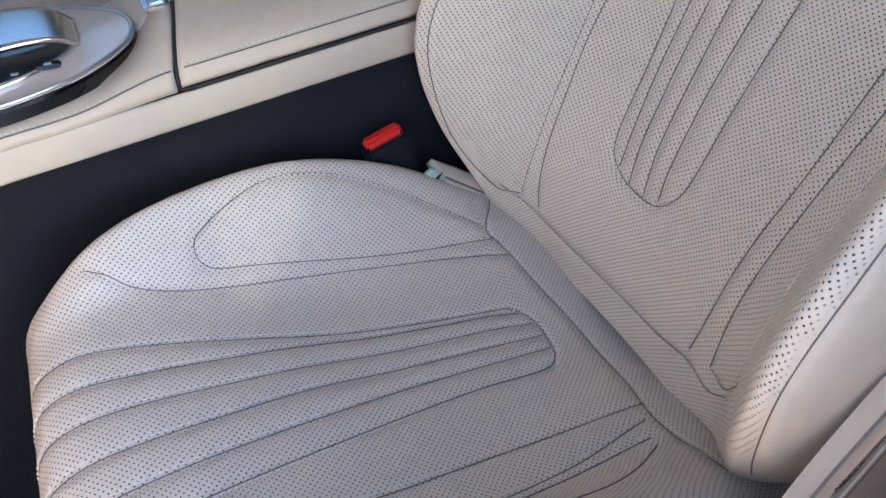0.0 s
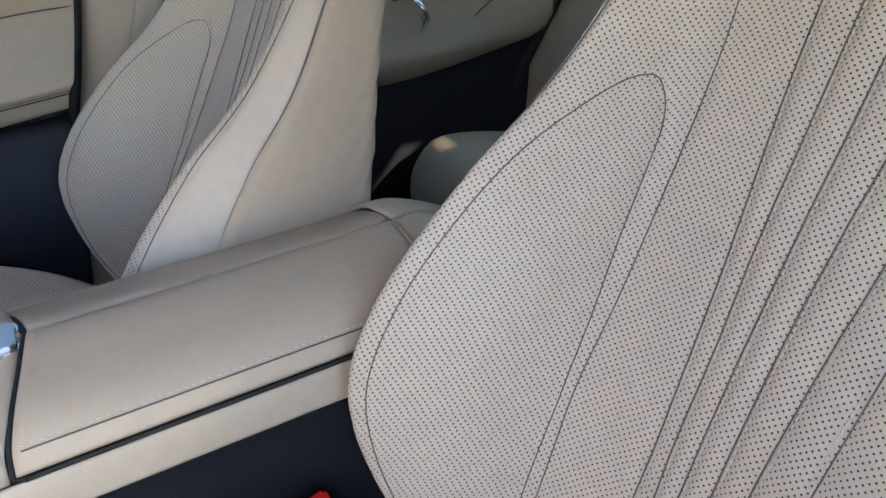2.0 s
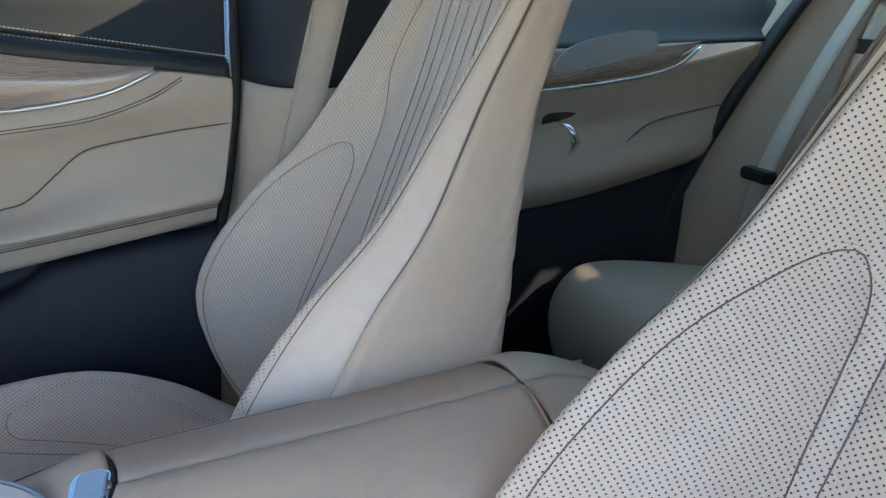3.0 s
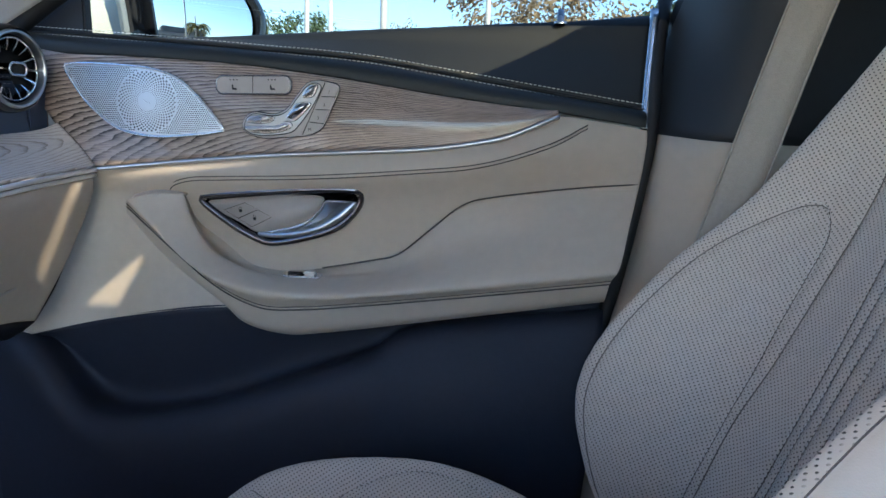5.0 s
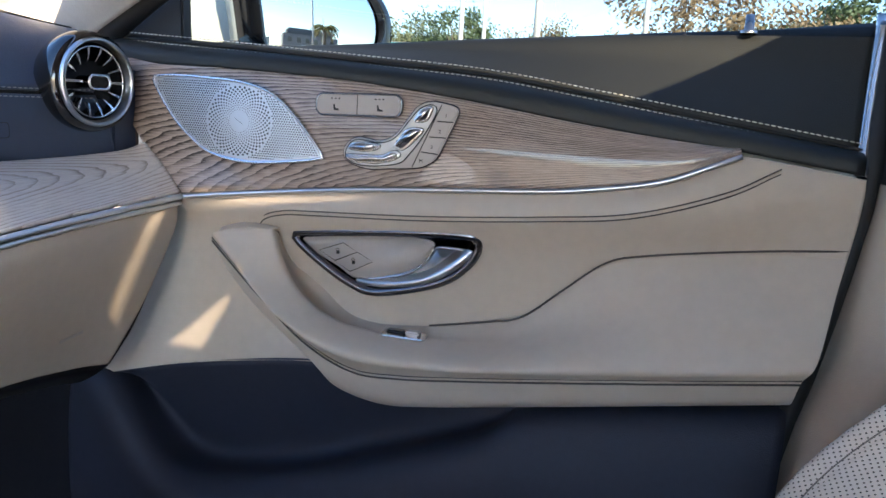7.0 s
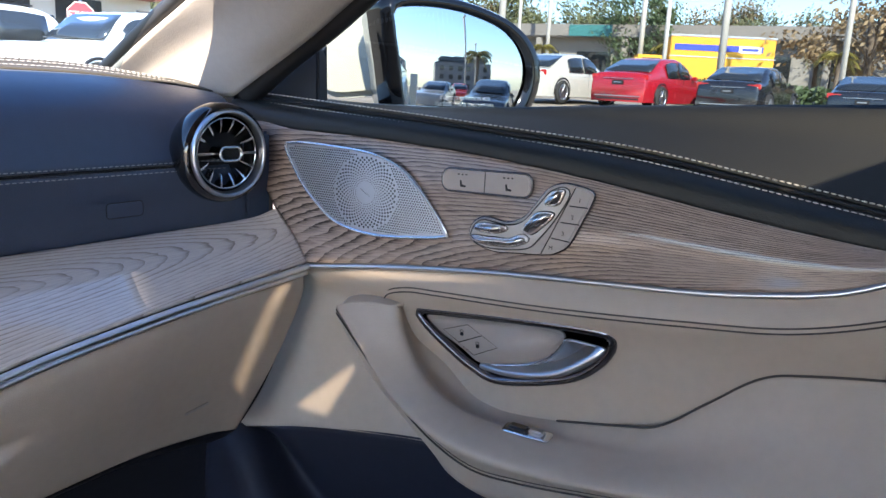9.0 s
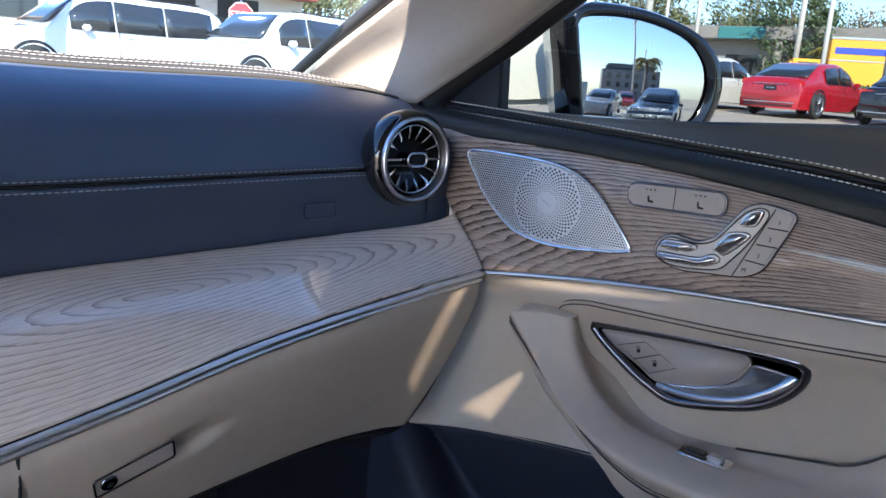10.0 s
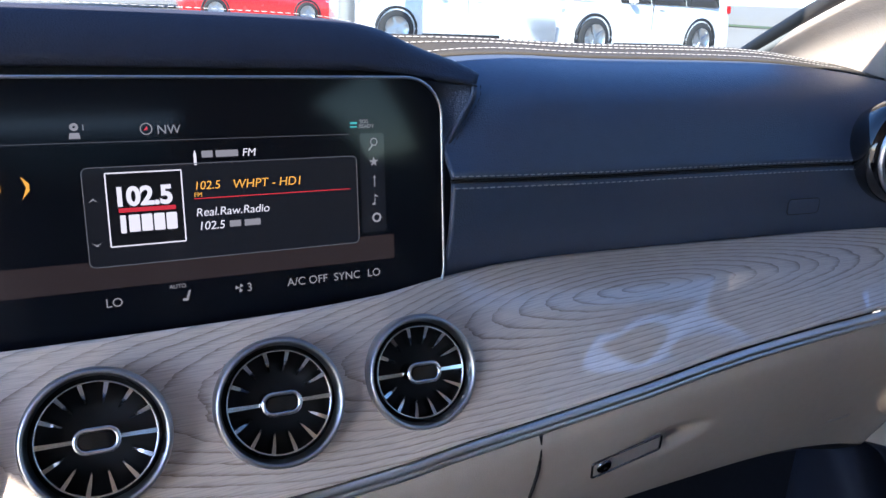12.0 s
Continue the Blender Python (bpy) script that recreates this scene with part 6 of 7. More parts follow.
for q in (1, -1):
    # A pillar
    a = [[(-1.20, q * 0.785, 1.125), (-1.00, q * 0.745, 1.215), (-0.78, q * 0.70, 1.300), (-0.40, q * 0.625, 1.390)],
         [(-1.13, q * 0.800, 1.135), (-0.93, q * 0.760, 1.215), (-0.70, q * 0.705, 1.300), (-0.36, q * 0.630, 1.375)],
         [(-1.02, q * 0.800, 1.130), (-0.86, q * 0.775, 1.200), (-0.66, q * 0.730, 1.290), (-0.33, q * 0.650, 1.370)],
         [(-0.945, q * 0.806, 1.132), (-0.82, q * 0.795, 1.200), (-0.64, q * 0.755, 1.290), (-0.33, q * 0.675, 1.370)]]
    loft("front_pillar", a, M_HEAD, body, 40, 20, flip=(q == 1), thick=0.02, label="beige cloth windscreen pillar")
    part("pillar_seal", sweep(cat([(-0.935, q * 0.822, 1.134), (-0.88, q * 0.822, 1.175), (-0.815, q * 0.815, 1.212), (-0.64, q * 0.775, 1.300), (-0.33, q * 0.69, 1.378), (0.10, q * 0.66, 1.395), (0.7, q * 0.65, 1.38)], 60), 0.016, 8), M_RUBBER, body, "black window seal")
    part("roof_rail", sweep(cat([(-0.42, q * 0.668, 1.385), (0.1, q * 0.675, 1.40), (0.8, q * 0.655, 1.38), (1.35, q * 0.62, 1.30)], 30), 0.024, 10), M_PAINT, body)
    part("windscreen_seal", sweep(cat([(-1.24, q * 0.80, 1.115), (-1.02, q * 0.755, 1.222), (-0.80, q * 0.71, 1.308), (-0.42, q * 0.64, 1.395)], 30), 0.010, 8), M_RUBBER, body)
    # B pillar
    lowp = [[(-0.045, q * 0.83, 1.02), (-0.06, q * 0.83, 0.9), (-0.10, q * 0.83, 0.7), (-0.16, q * 0.82, 0.34)], [(-0.030, q * 0.775, 1.018), (-0.045, q * 0.78, 0.9), (-0.085, q * 0.79, 0.7), (-0.14, q * 0.79, 0.34)],
            [(0.03, q * 0.722, 1.012), (0.02, q * 0.745, 0.9), (-0.01, q * 0.77, 0.7), (-0.05, q * 0.78, 0.34)], [(0.16, q * 0.75, 1.012), (0.15, q * 0.76, 0.9), (0.13, q * 0.78, 0.7), (0.10, q * 0.79, 0.34)]]
    loft("centre_pillar_lower", lowp, M_LEATHER, body, 30, 20, flip=(q == -1), thick=0.01, label="beige centre pillar trim")
    upp = [[(0.05, q * 0.70, 1.37), (-0.028, q * 0.885, 1.18), (-0.045, q * 0.86, 1.016)], [(0.09, q * 0.645, 1.37), (0.03, q * 0.75, 1.18), (-0.028, q * 0.785, 1.014)],
           [(0.17, q * 0.64, 1.37), (0.11, q * 0.71, 1.18), (0.035, q * 0.728, 1.010)], [(0.26, q * 0.65, 1.37), (0.22, q * 0.74, 1.18), (0.16, q * 0.755, 1.010)]]
    loft("centre_pillar_upper", upp, M_BLACK, body, 24, 20, flip=(q == -1), thick=0.01, label="black centre pillar upper trim")
part("rear_panel", box((1.62, 0, 0.75), (0.05, 1.7, 0.95), 0.0), M_BLACK, body)
part("rear_shelf", box((1.35, 0, 1.06), (0.55, 1.4, 0.04), 0.0), M_BLACK, body)
part("bonnet", grid_mesh("bonnet", loft_grid([[(-1.42, y, 1.02 - 0.06 * abs(y) ** 2) for y in (-0.85, -0.4, 0, 0.4, 0.85)], [(-1.9, y, 0.98 - 0.06 * abs(y) ** 2) for y in (-0.85, -0.4, 0, 0.4, 0.85)], [(-2.5, y, 0.82 - 0.06 * abs(y) ** 2) for y in (-0.8, -0.4, 0, 0.4, 0.8)]], 20, 16)), M_PAINT, body, "white bonnet", thick=0.01)
for q in (1, -1):
    part("side_sill", box((0.3, q * 0.92, 0.30), (3.2, 0.10, 0.16), 0.02), M_PAINT, body)
    part("fender", box((-1.75, q * 0.88, 0.62), (1.4, 0.10, 0.6), 0.04), M_PAINT, body)

part("front_bumper", box((-2.52, 0, 0.52), (0.16, 1.66, 0.52), 0.07), M_PAINT, body, "white front bumper")
part("grille", box((-2.605, 0, 0.60), (0.03, 0.90, 0.22), 0.02), M_GLOSS, body)
part("boot", box((1.95, 0, 0.78), (0.70, 1.62, 0.42), 0.10), M_PAINT, body, "white boot and rear end")
part("roof_skin_front", box((-0.60, 0, 1.425), (0.10, 1.26, 0.02), 0.005), M_PAINT, body)
for wx in (-1.95, 1.35):
    for q in (1, -1):
        wm_ = Matrix.Translation((wx, q * 0.84, 0.33)) @ pose(0, 0, 0, -90 * q, 0, 0)
        wh_ = part("wheel", revolve([(0.20, 0.0), (0.31, -0.02), (0.335, 0.03), (0.335, 0.10), (0.31, 0.125), (0.24, 0.128)], wm_, 28), M_RUBBER, body)
        part("rim", revolve([(0.24, 0.122), (0.225, 0.10), (0.08, 0.105), (0.0001, 0.115)], wm_, 20), M_SATIN, wh_)
for q in (1, -1):
    part("headlight", box((-2.50, q * 0.66, 0.70), (0.14, 0.28, 0.12), 0.03), M_GLOSS, body)
    part("kick_panel", box((-1.20, q * 0.83, 0.72), (0.50, 0.03, 0.80), 0.0), M_LINING, body)
    gl = loft_grid([[(0.0, q * 0.93, 1.12), (0.6, q * 0.93, 1.12), (1.35, q * 0.90, 1.12)], [(0.05, q * 0.84, 1.27), (0.6, q * 0.83, 1.28), (1.35, q * 0.80, 1.25)], [(0.08, q * 0.61, 1.42), (0.6, q * 0.61, 1.42), (1.35, q * 0.58, 1.36)]], 16, 12)
    part("rear_side_glass", grid_mesh("rear_side_glass", gl), M_TINTED if q == 1 else M_SUNBLOCK, body, "rear side glass, yellowish clear on one side, sun blocking on the other")
# windscreen and side window
wind = tagged(part("window_1", grid_mesh("window_1", loft_grid([GLASS_FOOT, [(-0.95, -0.72, 1.25), (-0.99, 0.0, 1.275), (-0.95, 0.72, 1.25)], [(-0.56, -0.64, 1.385), (-0.58, 0, 1.40), (-0.56, 0.64, 1.385)]], 30, 16)), M_WINDOW), "clear curved windscreen", "window", kind="structure")
wind.visible_shadow = False
tagged(part("window_2", grid_mesh("window_2", loft_grid([[(-0.93, 0.905, 1.10), (-0.5, 0.91, 1.10), (-0.04, 0.905, 1.10)], [(-0.80, 0.84, 1.22), (-0.45, 0.84, 1.24), (0.02, 0.83, 1.24)], [(-0.35, 0.69, 1.375), (-0.1, 0.68, 1.385), (0.08, 0.68, 1.385)]], 24, 14)), M_SIDEGLASS), "side window glass, closed", "window", kind="structure")

# sail panel in the corner of the side window
part("sail_panel", plate([(-0.97, 1.126), (-0.93, 1.190), (-0.878, 1.226), (-0.846, 1.234), (-0.842, 1.126)], Matrix(((1, 0, 0, 0), (0, 0, -1, 0.865), (0, 1, 0, 0), (0, 0, 0, 1))), 0.018, 0.003), M_BLACK, body, "black corner panel")

# belts at the centre pillar
belt = thing("seat_belt", "beige seat belt strap running down the centre pillar", "seat belt", at=(0.0, 0.74, 0.60))
part("webbing", grid_mesh("webbing", loft_grid([[(0.110, 0.625, 1.33), (0.072, 0.675, 1.20), (0.004, 0.700, 0.943), (-0.05, 0.74, 0.72), (-0.07, 0.75, 0.60)], [(0.157, 0.615, 1.33), (0.119, 0.665, 1.20), (0.052, 0.690, 0.943), (0.0, 0.735, 0.72), (-0.02, 0.745, 0.60)]], 30, 4)), M_WEB, belt, thick=0.0015)
for rail_ in ([(0.110, 0.625, 1.33), (0.072, 0.675, 1.20), (0.004, 0.700, 0.943), (-0.05, 0.74, 0.72), (-0.07, 0.75, 0.60)], [(0.157, 0.615, 1.33), (0.119, 0.665, 1.20), (0.052, 0.690, 0.943), (0.0, 0.735, 0.72), (-0.02, 0.745, 0.60)]):
    part("webbing_edge", sweep(cat(rail_, 40), 0.0014, 6), M_WEB, belt, "folded webbing edge")

# ---- rear of the cabin ----
rs = thing("rear_seat", "beige leather rear bench seat", "car seat", at=(0.8, 0, 0.33))
rc = [[(x + (0.025 if abs(y) > 0.7 and x < 0.6 else 0.0), y, z - (0.03 if abs(y) > 0.7 and z > 0.6 else 0.0)) for y in (-0.752, -0.69, -0.4, 0, 0.4, 0.69, 0.752)]
      for x, z in ((0.52, 0.40), (0.475, 0.56), (0.50, 0.66), (0.58, 0.685), (0.80, 0.655), (1.05, 0.61))]
loft("bench_cushion", rc, M_LEATHER, rs, 60, 40, flip=True, label="smooth beige rear cushion")
for q in (1, -1):
    endc = [[(r[0][0], q * abs(r[0][1]), r[0][2]) for r in rc], [(r[0][0] + 0.02, q * (abs(r[0][1]) + 0.02), r[0][2] - 0.03) for r in rc], [(r[0][0] + 0.02, q * (abs(r[0][1]) + 0.02), 0.40) for r in rc]]
    loft("cushion_end", endc, M_LEATHER, rs, 40, 10, flip=(q == 1))
rb = [[(0.98, y, 0.60) for y in (-0.74, -0.4, 0, 0.4, 0.74)], [(0.96, y, 0.75) for y in (-0.76, -0.4, 0, 0.4, 0.76)], [(1.03, y, 0.95) for y in (-0.74, -0.4, 0, 0.4, 0.74)], [(1.14, y, 1.18) for y in (-0.66, -0.35, 0, 0.35, 0.66)], [(1.20, y, 1.20) for y in (-0.64, -0.35, 0, 0.35, 0.64)]]
loft("bench_back", rb, M_LEATHER, rs, 60, 40, flip=True, label="smooth beige rear backrest")
for y in (0.5, 0.62):
    part("back_seam", sweep(cat([(0.975, y, 0.62), (0.955, y, 0.75), (1.025, y, 0.95), (1.13, y * 0.95, 1.17)], 30), 0.0022, 6), M_SEAM, rs)
loft("side_bolster", [[(1.02, 0.80, 1.22), (0.93, 0.80, 1.06), (0.82, 0.80, 0.86), (0.76, 0.80, 0.66), (0.74, 0.80, 0.55)], [(1.04, 0.775, 1.22), (0.95, 0.770, 1.06), (0.86, 0.765, 0.86), (0.82, 0.76, 0.66), (0.80, 0.76, 0.55)], [(1.16, 0.70, 1.22), (1.06, 0.68, 1.04), (0.99, 0.67, 0.86), (0.97, 0.67, 0.70), (0.97, 0.67, 0.58)]], M_LEATHER, rs, 40, 20, label="beige leather side bolster")
loft("quarter_trim", [[(1.02, 0.81, 1.20), (1.3, 0.80, 1.20), (1.6, 0.76, 1.18)], [(1.0, 0.64, 1.44), (1.3, 0.63, 1.42), (1.6, 0.60, 1.36)]], M_HEAD, rs, 20, 8)
part("belt_webbing", grid_mesh("belt_webbing", loft_grid([[(1.06, 0.665, 1.19), (0.955, 0.665, 1.03), (0.855, 0.655, 0.855), (0.83, 0.665, 0.70)], [(1.06, 0.62, 1.20), (0.965, 0.62, 1.05), (0.865, 0.615, 0.865), (0.84, 0.625, 0.70)]], 20, 4)), M_WEB, rs, "beige rear belt", thick=0.0015)
part("belt_latch", box((0.845, 0.637, 0.845), (0.028, 0.072, 0.022), 0.004), M_BLACK, rs)

rd = thing("rear_door", "beige leather rear car door with wood trim and chrome pull", "car door", at=(0.6, 0.84, 0.33))
loft("belt_pad", [[(0.16, 0.90, 1.18), (0.5, 0.90, 1.19), (1.0, 0.86, 1.19)], [(0.16, 0.83, 1.12), (0.5, 0.84, 1.10), (1.0, 0.80, 1.09)], [(0.16, 0.80, 1.08), (0.5, 0.80, 1.06), (1.0, 0.77, 1.075)]], M_BELT, rd, 30, 10, label="black leather belt pad")
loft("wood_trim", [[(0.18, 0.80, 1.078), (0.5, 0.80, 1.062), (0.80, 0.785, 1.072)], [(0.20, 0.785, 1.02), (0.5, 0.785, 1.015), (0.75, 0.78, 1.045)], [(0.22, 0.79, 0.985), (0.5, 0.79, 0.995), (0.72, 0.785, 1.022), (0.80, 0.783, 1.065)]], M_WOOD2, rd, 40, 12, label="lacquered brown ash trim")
part("speaker_plate", plate(smooth_loop([(-0.70, 1.09), (-0.60, 1.085), (-0.52, 1.062), (-0.50, 1.02), (-0.62, 1.005), (-0.69, 1.035)], 40), Matrix(((-1, 0, 0, 0), (0, 0, -1, 0.786), (0, 1, 0, 0), (0, 0, 0, 1))), 0.004, 0.001), M_MESH, rd, "steel speaker grille")
part("chrome_strip", sweep(cat([(0.22, 0.785, 0.982), (0.5, 0.785, 0.992), (0.72, 0.78, 1.02), (0.80, 0.778, 1.065)], 40), 0.004, 8), M_CHROME, rd)
loft("door_panel", [[(0.16, 0.80, 0.985), (0.5, 0.797, 0.990), (0.75, 0.79, 1.03), (0.92, 0.77, 1.07)], [(0.16, 0.80, 0.93), (0.5, 0.80, 0.93), (0.92, 0.785, 0.97)], [(0.16, 0.78, 0.86), (0.5, 0.775, 0.87), (0.86, 0.775, 0.92)], [(0.16, 0.75, 0.80), (0.5, 0.75, 0.82), (0.82, 0.765, 0.87)], [(0.16, 0.78, 0.76), (0.5, 0.78, 0.785), (0.80, 0.785, 0.845)]], M_LEATHER, rd, 50, 40, label="smooth beige leather panel")
part("panel_seam", sweep(cat([(0.60, 0.765, 0.85), (0.66, 0.775, 0.90), (0.72, 0.78, 0.93), (0.86, 0.775, 0.955)], 30), 0.0016, 6), M_SEAM, rd)
loft("lower_panel", [[(0.10, 0.80, 0.765), (0.5, 0.80, 0.79), (0.80, 0.79, 0.85)], [(0.10, 0.77, 0.6), (0.5, 0.77, 0.62), (0.78, 0.77, 0.68)], [(0.10, 0.80, 0.34), (0.78, 0.80, 0.45)]], M_LOWER, rd, 30, 16, label="dark navy lower panel")
part("door_handle", sweep(cat([(0.51, 0.785, 0.935), (0.525, 0.765, 0.925), (0.535, 0.76, 0.90), (0.53, 0.77, 0.875)], 20), 0.011, 10, 0.6, taper=True), M_CHROME, rd, "chrome door lever")
part("handle_bowl", plate(smooth_loop([(-0.56, 0.945), (-0.49, 0.945), (-0.485, 0.90), (-0.52, 0.865), (-0.56, 0.90)], 30), Matrix(((-1, 0, 0, 0), (0, 0, -1, 0.800), (0, 1, 0, 0), (0, 0, 0, 1))), 0.004, 0.001), M_DARKCH, rd)
part("door_seal", sweep(cat([(1.06, 0.76, 1.22), (0.95, 0.775, 1.07), (0.82, 0.785, 0.86), (0.72, 0.79, 0.65), (0.66, 0.79, 0.36)], 40), 0.022, 8, 0.6), M_RUBBER, rd, "black rubber seal")
part("outer_skin", box((0.6, 0.96, 0.75), (1.2, 0.03, 0.85), 0.0), M_PAINT, rd)
# closed rear door on the other side
ld = thing("rear_door", "beige leather rear car door, closed", "car door", at=(0.6, -0.84, 0.33))
part("door_panel", box((0.62, -0.83, 0.75), (1.15, 0.06, 0.84), 0.01), M_LEATHER, ld)
part("outer_skin", box((0.62, -0.95, 0.75), (1.2, 0.03, 0.85), 0.0), M_PAINT, ld)
part("quarter_panel", box((1.4, 0.80, 1.02), (0.5, 0.08, 0.6), 0.02), M_HEAD, body)
part("quarter_panel", box((1.4, -0.80, 1.02), (0.5, 0.08, 0.6), 0.02), M_HEAD, body)
part("rear_glass", box((1.52, 0, 1.24), (0.5, 1.3, 0.01), 0.0, Matrix.Rotation(radians(28), 3, "Y")), M_SIDEGLASS, body)


# driver's door, swung wide open; unseen, added to bounce warm light inside
od = thing("front_door", "beige leather car door with wood trim, swung wide open", "car door", at=(-0.98, -0.90, 0.33))
OM = Matrix.Translation((-0.98, -0.90, 0.0)) @ pose(0, 0, 0, 0, 0, -72)
for nm_, c_, s_, m_, lb_ in (("door_panel", (0.52, -0.02, 0.86), (0.98, 0.06, 0.22), M_LEATHER, "smooth beige leather panel"), ("wood_trim", (0.50, -0.02, 1.035), (0.92, 0.055, 0.11), M_WOOD2, "lacquered brown ash trim"),
                             ("belt_pad", (0.52, -0.02, 1.12), (1.0, 0.08, 0.05), M_BELT, "black leather belt pad"), ("armrest", (0.60, 0.03, 0.82), (0.62, 0.08, 0.06), M_LEATHER, "padded beige leather armrest"),
                             ("lower_panel", (0.52, -0.02, 0.55), (1.0, 0.06, 0.38), M_LOWER, "dark navy lower panel"), ("outer_skin", (0.52, -0.09, 0.72), (1.04, 0.05, 0.76), M_PAINT, "white painted skin")):
    bm = box(Vector(c_), s_, 0.012)
    bm.transform(OM)
    part(nm_, bm, m_, od, lb_)


# ---- wing mirror ----
def wing_mirror():
    w = thing("wing_mirror", "white wing mirror with gloss black rim", "wing mirror", at=(-0.85, 1.0, 1.10))
    m = frame_at((-0.752, 1.050, 1.187), (0.90, -0.434, 0.012)) @ Matrix.Diagonal((1.06, 0.93, 1, 1))
    loop = smooth_loop([(-0.105, 0.070), (-0.06, 0.078), (0.0, 0.074), (0.06, 0.056), (0.094, 0.025), (0.103, -0.010), (0.094, -0.045), (0.075, -0.066), (0.03, -0.076), (-0.04, -0.078), (-0.078, -0.074), (-0.090, -0.05), (-0.098, 0.0), (-0.106, 0.045)], 80)
    for k, t in enumerate(("OBJECTS IN MIRROR ARE", "CLOSER THAN THEY APPEAR")):
        words(t, 0.0072, m @ Matrix.Translation((0.004, -0.050 - 0.0095 * k, 0.0042)), M_SATIN, w, "lettering", 0.0002, 0, "CENTER", "etched mirror lettering")
    dome = [[tuple(m @ Vector((x * k, y * k, 0.0045 - 0.5 * ((x * k) ** 2 + (y * k) ** 2) / 1.1))) for x, y in loop] for k in np.linspace(1.0, 0.004, 14)]
    part("mirror_glass", grid_mesh("mirror_glass", np.array(dome), closed=True), M_MIRROR, w, "curved mirror glass", smooth=True)
    rows = []
    for k, dz in ((1.01, 0.003), (1.06, 0.009), (1.17, 0.007), (1.25, -0.010), (1.22, -0.045), (1.0, -0.085), (0.6, -0.11), (0.05, -0.118)):
        rows.append([tuple(m @ Vector((x * k + 0.004 * (k - 1) * 10, y * k, dz))) for x, y in loop])
    g = np.array(rows)
    part("mirror_rim", grid_mesh("mirror_rim", g[:5], closed=True), M_GLOSS, w, "gloss black rim")
    part("mirror_shell", grid_mesh("mirror_shell", g[4:], closed=True), M_PAINT, w, "white painted shell")
    shell = smooth_loop([(-0.975, 1.235), (-0.956, 1.250), (-0.932, 1.266), (-0.899, 1.278), (-0.860, 1.284), (-0.862, 1.254), (-0.860, 1.216), (-0.853, 1.177), (-0.843, 1.150), (-0.855, 1.143), (-0.891, 1.138), (-0.96, 1.134), (-0.985, 1.16)], 60)
    part("mirror_arm", plate([(x, z) for x, z in shell], Matrix(((1, 0, 0, 0), (0, 0, -1, 1.075), (0, 1, 0, 0), (0, 0, 0, 1))), 0.055, 0.010, 4), M_PAINT, w, "white mirror shell facing the cabin")
    part("mirror_foot", box((-0.93, 0.96, 1.118), (0.15, 0.12, 0.020), 0.006), M_GLOSS, w)
    return w


wing_mirror()


# ---- outside ----
def slope(y, x=0.0):
    """Height of the car park, which rises ahead of the car and to its side."""
    return 0.018 * y - (0.042 * x if x > -6 else -0.252 + 0.0131 * (x + 6))


M_ASPHALT = mat("asphalt", (0.30, 0.25, 0.195), 0.9, vary=0.25, scale=4, bump=0.4, bump_scale=60)
gm = bpy.data.meshes.new("ground")
gm.from_pydata([(x, y, slope(y, x)) for x, y in ((-900, -900), (-6, -900), (900, -900), (900, 900), (-6, 900), (-900, 900))], [], [(0, 1, 4, 5), (1, 2, 3, 4)])
tagged(part("ground", gm, M_ASPHALT), "grey asphalt car park", "ground", kind="structure")
M_TYRE, M_CARGLASS = mat("tyre", (0.02, 0.02, 0.02), 0.8), mat("car_glass", (0.02, 0.025, 0.03), 0.05, vary=0.0, coat=0.6)
M_LAMP = mat("tail_lamp", (0.45, 0.01, 0.012), 0.15, vary=0.02, coat=0.5)
M_HLAMP = mat("head_lamp", (0.30, 0.31, 0.33), 0.12, vary=0.02, coat=0.5)


